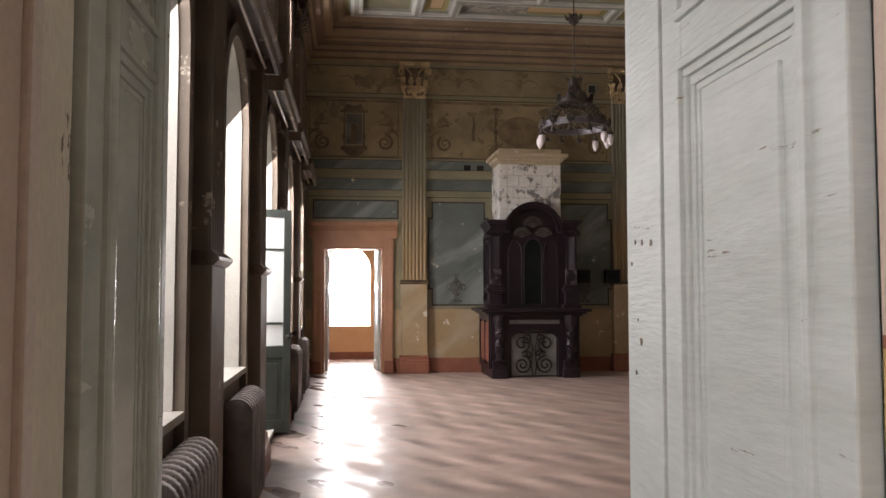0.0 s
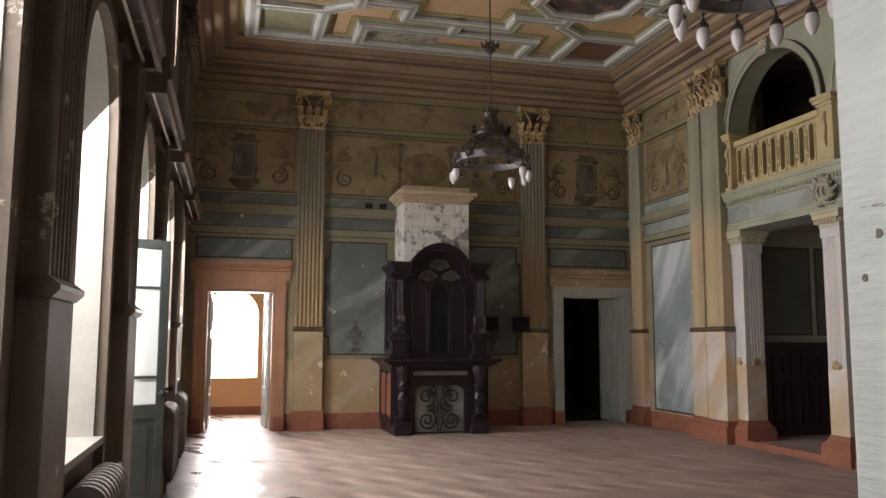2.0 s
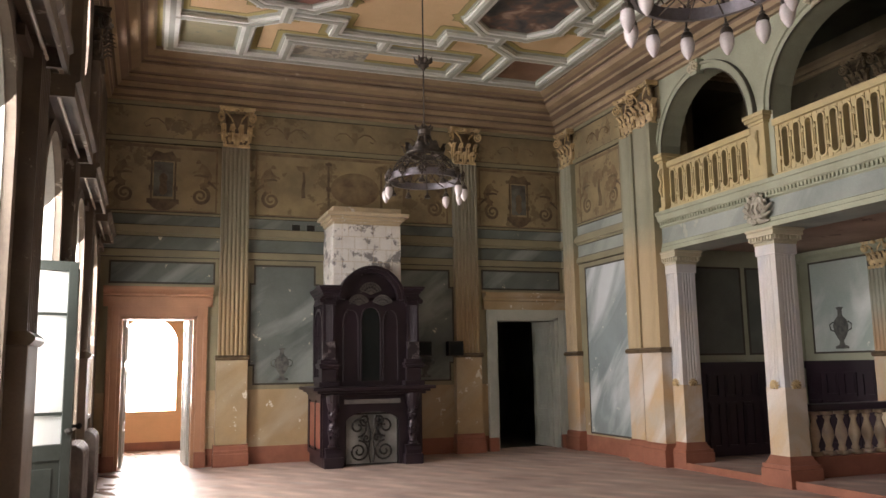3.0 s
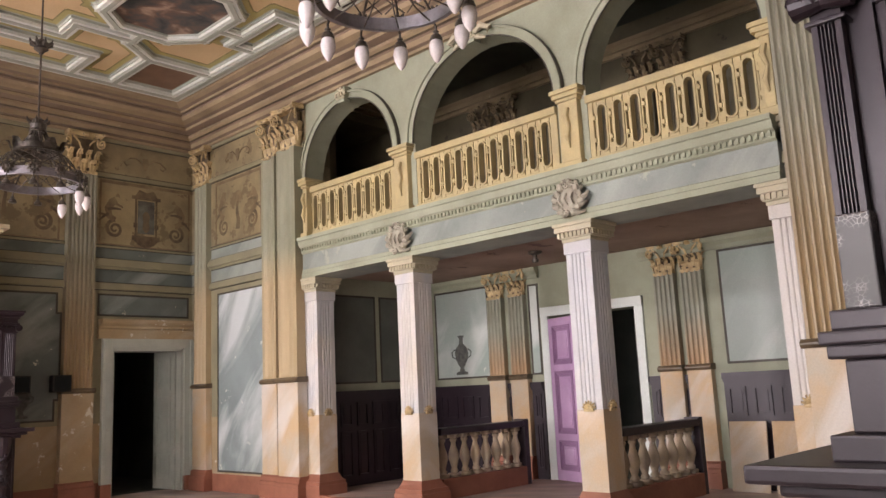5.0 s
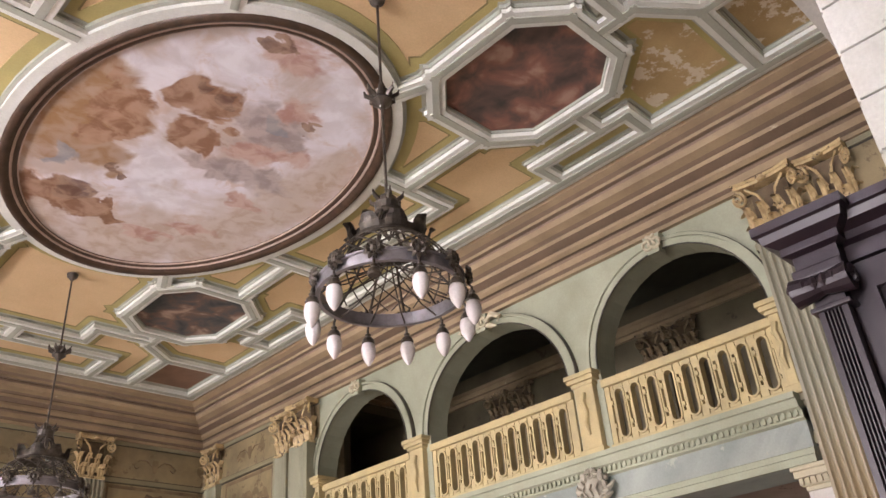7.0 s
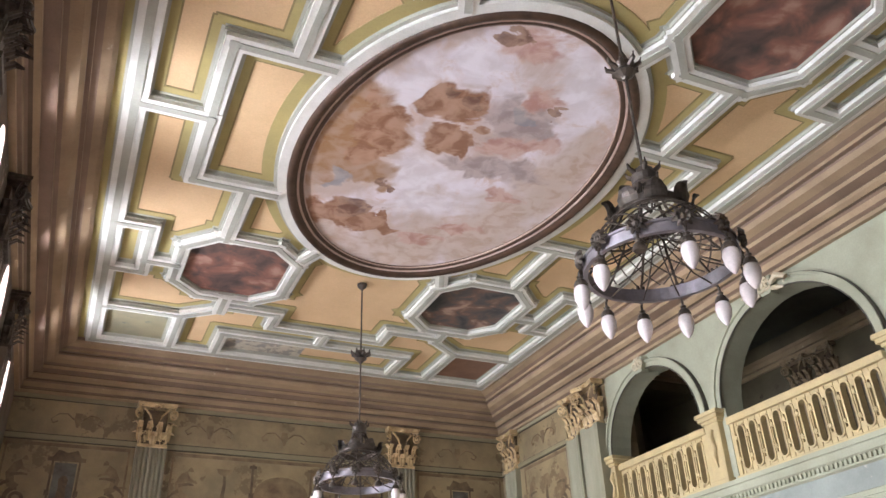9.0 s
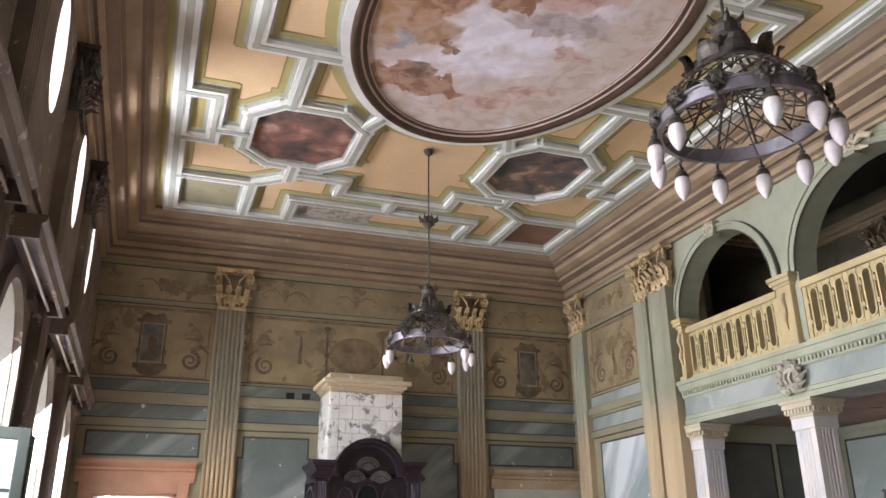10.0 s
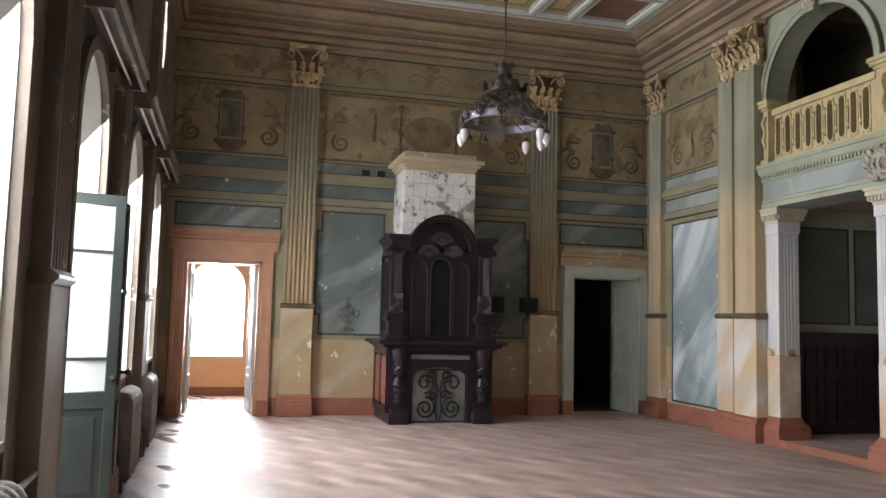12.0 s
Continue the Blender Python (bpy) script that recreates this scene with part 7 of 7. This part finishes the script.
def urn(at, u, z, s, label):
    t = thing("painted_urn", (0, 0, 0), label, "wall painting")
    half = [(0.0, 0.0), (0.17, 0.0), (0.17, 0.05), (0.07, 0.08), (0.05, 0.16), (0.10, 0.22), (0.17, 0.34), (0.20, 0.48), (0.15, 0.60), (0.06, 0.68), (0.05, 0.80), (0.10, 0.86), (0.0, 0.87)]
    poly = [(u + s * x, z + s * h) for x, h in half] + [(u - s * x, z + s * h) for x, h in reversed(half[1:-1])]
    bm = bmesh.new()
    flat(bm, poly, at, 0.0, 0.012)
    part("vessel", bm, bpy.data.materials["urn_grey"] if "urn_grey" in bpy.data.materials else material("urn_grey", (0.05, 0.056, 0.052), (0.14, 0.14, 0.125), 12, 0.6, 0.1), t)
    bm = bmesh.new()
    for e in (-1, 1):
        tube(bm, [at(u + e * s * x, 0.012, z + s * h) for x, h in ((0.17, 0.36), (0.27, 0.40), (0.29, 0.50), (0.20, 0.56), (0.16, 0.54))], 0.010, 5)
    part("handle", bm, bpy.data.materials["urn_grey"], t)


urn(at_far, 2.02, 1.34, 0.62, "faded grey urn painted on the marbled panel")
urn(at_far, 4.55, 1.34, 0.62, "faded grey urn painted on the dark marbled panel")
urn(at_back, 11.55, 1.70, 0.75, "tall grey urn painted on the loggia panel")


def ribbon(bm, at, pts, widths, o):
    """A flat painted stroke of changing width along points in the wall's plane."""
    k = len(pts)
    left, right = [], []
    for i, (x, z) in enumerate(pts):
        (xa, za), (xb, zb) = pts[max(i - 1, 0)], pts[min(i + 1, k - 1)]
        d = math.hypot(xb - xa, zb - za) or 1.0
        w = widths[0] + (widths[1] - widths[0]) * i / (k - 1)
        left.append(bm.verts.new(at(x - (zb - za) / d * w, o, z + (xb - xa) / d * w)))
        right.append(bm.verts.new(at(x + (zb - za) / d * w, o, z - (xb - xa) / d * w)))
    for i in range(k - 1):
        bm.faces.new([left[i], left[i + 1], right[i + 1], right[i]])


def volute_plant(t, at, u, z, e, s, mat):
    """A scrolling painted plant: a volute, a leafy stalk and a bud; e: the side it leans to."""
    step_o = [0.0022]

    def stroke(name, pts, widths, m=mat):
        bm = bmesh.new()
        step_o[0] += 0.0006
        ribbon(bm, at, pts, widths, step_o[0])
        part(name, bm, m, t)
    stroke("volute", [(x, zz) for x, _, zz in scroll(u, z - 0.30 * s, 0.16 * s, 1.7, math.pi / 2, e, 30)], (0.034 * s, 0.016 * s))
    stroke("stalk", [(u, z - 0.14 * s), (u - e * 0.10 * s, z - 0.08 * s), (u - e * 0.13 * s, z + 0.06 * s), (u - e * 0.06 * s, z + 0.18 * s), (u + e * 0.02 * s, z + 0.22 * s)], (0.05 * s, 0.075 * s), M_FIGURE_PALE)
    for k, (dx, dz, ang, ln) in enumerate(((-0.10, -0.10, 2.6, 0.24), (-0.13, 0.04, 0.4, 0.26), (-0.08, 0.16, 0.1, 0.22), (-0.12, -0.04, 3.5, 0.18), (0.04, 0.28, 1.5, 0.13))):
        x0, z0 = u + e * dx * s, z + dz * s
        pts = [(x0 + e * ln * s * f * math.cos(ang), z0 + ln * s * f * math.sin(ang) - 0.08 * s * f * f) for f in (0, 0.3, 0.6, 0.85, 1.0)]
        stroke("leaf", pts, ((0.045 if k == 4 else 0.028) * s, 0.012 * s), mat if k % 2 else M_FIGURE_PALE)


def arabesque(name, at, u, z, w, h, niche, label):
    """A faded painted field: a thin frame, a niche or a framed medallion in the middle and scrolling plants at both sides."""
    t = thing(name, (0, 0, 0), label, "wall painting", "wall paintings")
    bm = bmesh.new()
    for q in ((-w / 2, -h / 2, w / 2, -h / 2 + 0.035), (-w / 2, h / 2 - 0.05, w / 2, h / 2), (-w / 2, -h / 2 + 0.035, -w / 2 + 0.03, h / 2 - 0.05), (w / 2 - 0.03, -h / 2 + 0.035, w / 2, h / 2 - 0.05)):
        strip(bm, at, u + q[0], u + q[2], z + q[1], z + q[3], 0.005)
    part("border", bm, M_FIGURE_PALE, t)
    if niche:
        bm = bmesh.new()
        strip(bm, at, u - 0.15, u + 0.15, z - 0.30, z + 0.28, 0.003)
        part("niche", bm, bpy.data.materials["niche_grey"] if "niche_grey" in bpy.data.materials else material("niche_grey", (0.17, 0.175, 0.155), (0.07, 0.065, 0.055), 4, 0.6, 0.05), t)
        bm = bmesh.new()
        strip(bm, at, u - 0.26, u + 0.26, z + 0.30, z + 0.36, 0.008)
        flat(bm, [(u - 0.20, z + 0.36), (u + 0.20, z + 0.36), (u + 0.13, z + 0.47), (u, z + 0.43), (u - 0.13, z + 0.47)], at, 0.0, 0.007)
        part("pediment", bm, M_FIGURE, t)
        for e in (-1, 1):
            bm = bmesh.new()
            strip(bm, at, *sorted((u + e * 0.17, u + e * 0.20)), z - 0.34, z + 0.30, 0.008)
            strip(bm, at, *sorted((u + e * 0.16, u + e * 0.225)), z - 0.20, z - 0.12, 0.009)
            part("colonnette", bm, M_FIGURE, t)
        bm = bmesh.new()
        strip(bm, at, u - 0.25, u + 0.25, z - 0.42, z - 0.34, 0.008)
        flat(bm, [(u - 0.22, z - 0.42), (u + 0.22, z - 0.42), (u + 0.14, z - 0.50), (u + 0.04, z - 0.54), (u - 0.04, z - 0.54), (u - 0.14, z - 0.50)], at, 0.0, 0.007)
        part("bracket", bm, M_FIGURE, t)
        bm = bmesh.new()
        flat(bm, [(u + (0.05 + 0.035 * math.sin(2 * a) ** 2) * math.cos(a), z - 0.09 + 0.19 * math.sin(a)) for a in [2 * math.pi * k / 18 for k in range(18)]], at, 0.0, 0.006)
        part("vase", bm, M_FIGURE, t)
    elif w > 2.5:
        bm = bmesh.new()
        flat(bm, [(u + 0.44 * math.cos(a), z + 0.30 * math.sin(a)) for a in [2 * math.pi * k / 28 for k in range(28)]], at, 0.0, 0.003)
        part("medallion", bm, M_FIGURE_PALE, t)
        for e in (-1, 1):
            bm = bmesh.new()
            strip(bm, at, *sorted((u + e * 0.46, u + e * 0.50)), z - 0.48, z + 0.46, 0.006)
            strip(bm, at, *sorted((u + e * 0.42, u + e * 0.54)), z + 0.40, z + 0.45, 0.007)
            strip(bm, at, *sorted((u + e * 0.44, u + e * 0.52)), z - 0.06, z + 0.02, 0.007)
            part("colonnette", bm, M_FIGURE, t)
            bm = bmesh.new()
            c = u + e * 0.92
            flat(bm, [(c - 0.13, z + 0.36), (c + 0.13, z + 0.36), (c + 0.09, z + 0.28), (c, z + 0.25), (c - 0.09, z + 0.28)], at, 0.0, 0.005)
            part("basket", bm, M_FIGURE_PALE, t)
            bm = bmesh.new()
            ribbon(bm, at, [(c, z + 0.26), (c + 0.01, z + 0.1), (c - 0.01, z - 0.06), (c, z - 0.2)], (0.02, 0.035), 0.004)
            part("tassel", bm, M_FIGURE, t)
    else:
        bm = bmesh.new()
        flat(bm, [(u + 0.13 * math.cos(a), z + 0.20 + 0.11 * math.sin(a)) for a in [2 * math.pi * k / 14 for k in range(14)]], at, 0.0, 0.003)
        part("flower_head", bm, M_FIGURE_PALE, t)
        bm = bmesh.new()
        ribbon(bm, at, [(u, z + 0.12), (u + 0.02, z - 0.05), (u - 0.02, z - 0.2), (u, z - 0.36)], (0.03, 0.06), 0.004)
        part("stem", bm, M_FIGURE, t)
    for e in (-1, 1):
        volute_plant(t, at, u + e * (w * 0.5 - 0.27), z + 0.02, -e, 0.95, M_FIGURE)


arabesque("wall_painting", at_far, 0.05, 4.66, 1.72, 1.12, True, "faded ochre wall painting with a small dark niche and scrolling plants")
arabesque("wall_painting", at_far, 3.28, 4.66, 3.50, 1.12, False, "long faded ochre wall painting with a medallion and scrolling plants")
arabesque("wall_painting", at_far, 6.48, 4.66, 1.64, 1.12, True, "faded ochre wall painting with a dark framed niche")
arabesque("wall_painting", at_right, 14.0, 4.66, 1.4, 1.12, False, "faded ochre wall painting with a flower and brown scrolls")
for u0, u1, c, at in ((XL + 0.1, 0.95, 0.05, at_far), (1.45, 5.1, 3.28, at_far), (5.6, 7.3, 6.46, at_far), (13.2, 14.8, 14.0, at_right)):
    t = thing("painted_garland", (0, 0, 0), "faint brown painted garland in the frieze", "wall painting", "frieze garlands")
    bm = bmesh.new()
    for k in range(max(1, int((u1 - u0) / 1.2))):
        n = max(1, int((u1 - u0) / 1.2))
        cc = u0 + (u1 - u0) * (k + 0.5) / n
        for e in (-1, 1):
            tube(bm, [at(cc + e * x, 0.004, 5.60 + zz) for x, zz in ((0.06, 0.0), (0.16, 0.08), (0.28, 0.07), (0.38, -0.02), (0.34, -0.07), (0.28, -0.04))], 0.012, 4)
        flat(bm, [(cc + x, 5.60 + zz) for x, zz in ((-0.05, 0.10), (0.05, 0.10), (0.06, 0.0), (0.015, -0.12), (-0.015, -0.12), (-0.06, 0.0))], at, 0.0, 0.006)
    part("garland", bm, M_FIGURE_PALE, t)

# small things on the far wall
for x, z in ((2.235, 3.91), (2.49, 3.91), (4.73, 5.55)):
    v = thing("vent", (x, YF, z), "small dark square vent in the painted wall", "vent", "vents")
    part("hole_plate", a_box(-0.07, -0.012, -0.075, 0.07, 0.0, 0.075), M_IRON, v)
    bm = bmesh.new()
    for q in ((-0.085, -0.09, 0.085, -0.072), (-0.085, 0.072, 0.085, 0.09), (-0.085, -0.072, -0.068, 0.072), (0.068, -0.072, 0.085, 0.072)):
        box(bm, q[0], -0.02, q[1], q[2], 0.0, q[3])
    part("frame", bm, M_BLUEX, v)
for x in (4.49, 5.04):
    v = thing("black_box", (x, YF - (0.0 if x < 4.8 else 0.13), 1.84), "small black box fixed to the wall beside the fireplace", "box", "black boxes")
    part("case", a_box(-0.14, -0.16, -0.13, 0.14, 0.0, 0.13, bevel=0.012), M_IRON, v)
    part("grille", a_box(-0.12, -0.168, -0.11, 0.12, -0.158, 0.11, bevel=0.004), M_DARKGLASS, v)
lamp = thing("ceiling_lamp", (8.9, 9.0, 3.30), "small dark lamp fitting on the loggia ceiling", "lamp")
bm = bmesh.new()
lathe(bm, [(0.0, 0.0), (0.10, -0.01), (0.09, -0.04), (0.03, -0.06), (0.03, -0.11), (0.05, -0.12), (0.04, -0.16), (0, -0.165)], 14)
part("fitting", bm, M_BRONZE, lamp)
# scrolled keystones over the gallery arches
for y0, y1 in BAYS:
    y, z = (y0 + y1) / 2, SPRING + min((y1 - y0) / 2, 1.06)
    t = thing("keystone", (XR - 0.05, y, z), "carved scrolled keystone over a gallery arch", "keystone", "keystones")
    bm = bmesh.new()
    prism(bm, [(-0.07, -0.06), (0.07, -0.06), (0.10, 0.16), (-0.10, 0.16)], "x", -0.07, 0.05)
    part("block", bm, M_MINT, t)
    bm = bmesh.new()
    for e in (-1, 1):
        tube(bm, [(-0.08, e * 0.05 + yy, zz) for yy, _, zz in scroll(0.0, 0.06, 0.09, 1.5, math.pi / 2, e, 18)], 0.02, 5)
        if y1 - y0 > 2.2:
            tube(bm, [(-0.07, e * 0.1, 0.05), (-0.10, e * 0.22, 0.09), (-0.09, e * 0.34, 0.02), (-0.07, e * 0.28, -0.02)], [0.03, 0.045, 0.035, 0.015], 6)
            tube(bm, [(-0.07, e * 0.1, -0.02), (-0.10, e * 0.18, -0.05), (-0.08, e * 0.27, -0.08)], [0.025, 0.035, 0.012], 6)
    part("carving", bm, M_PALE, t)
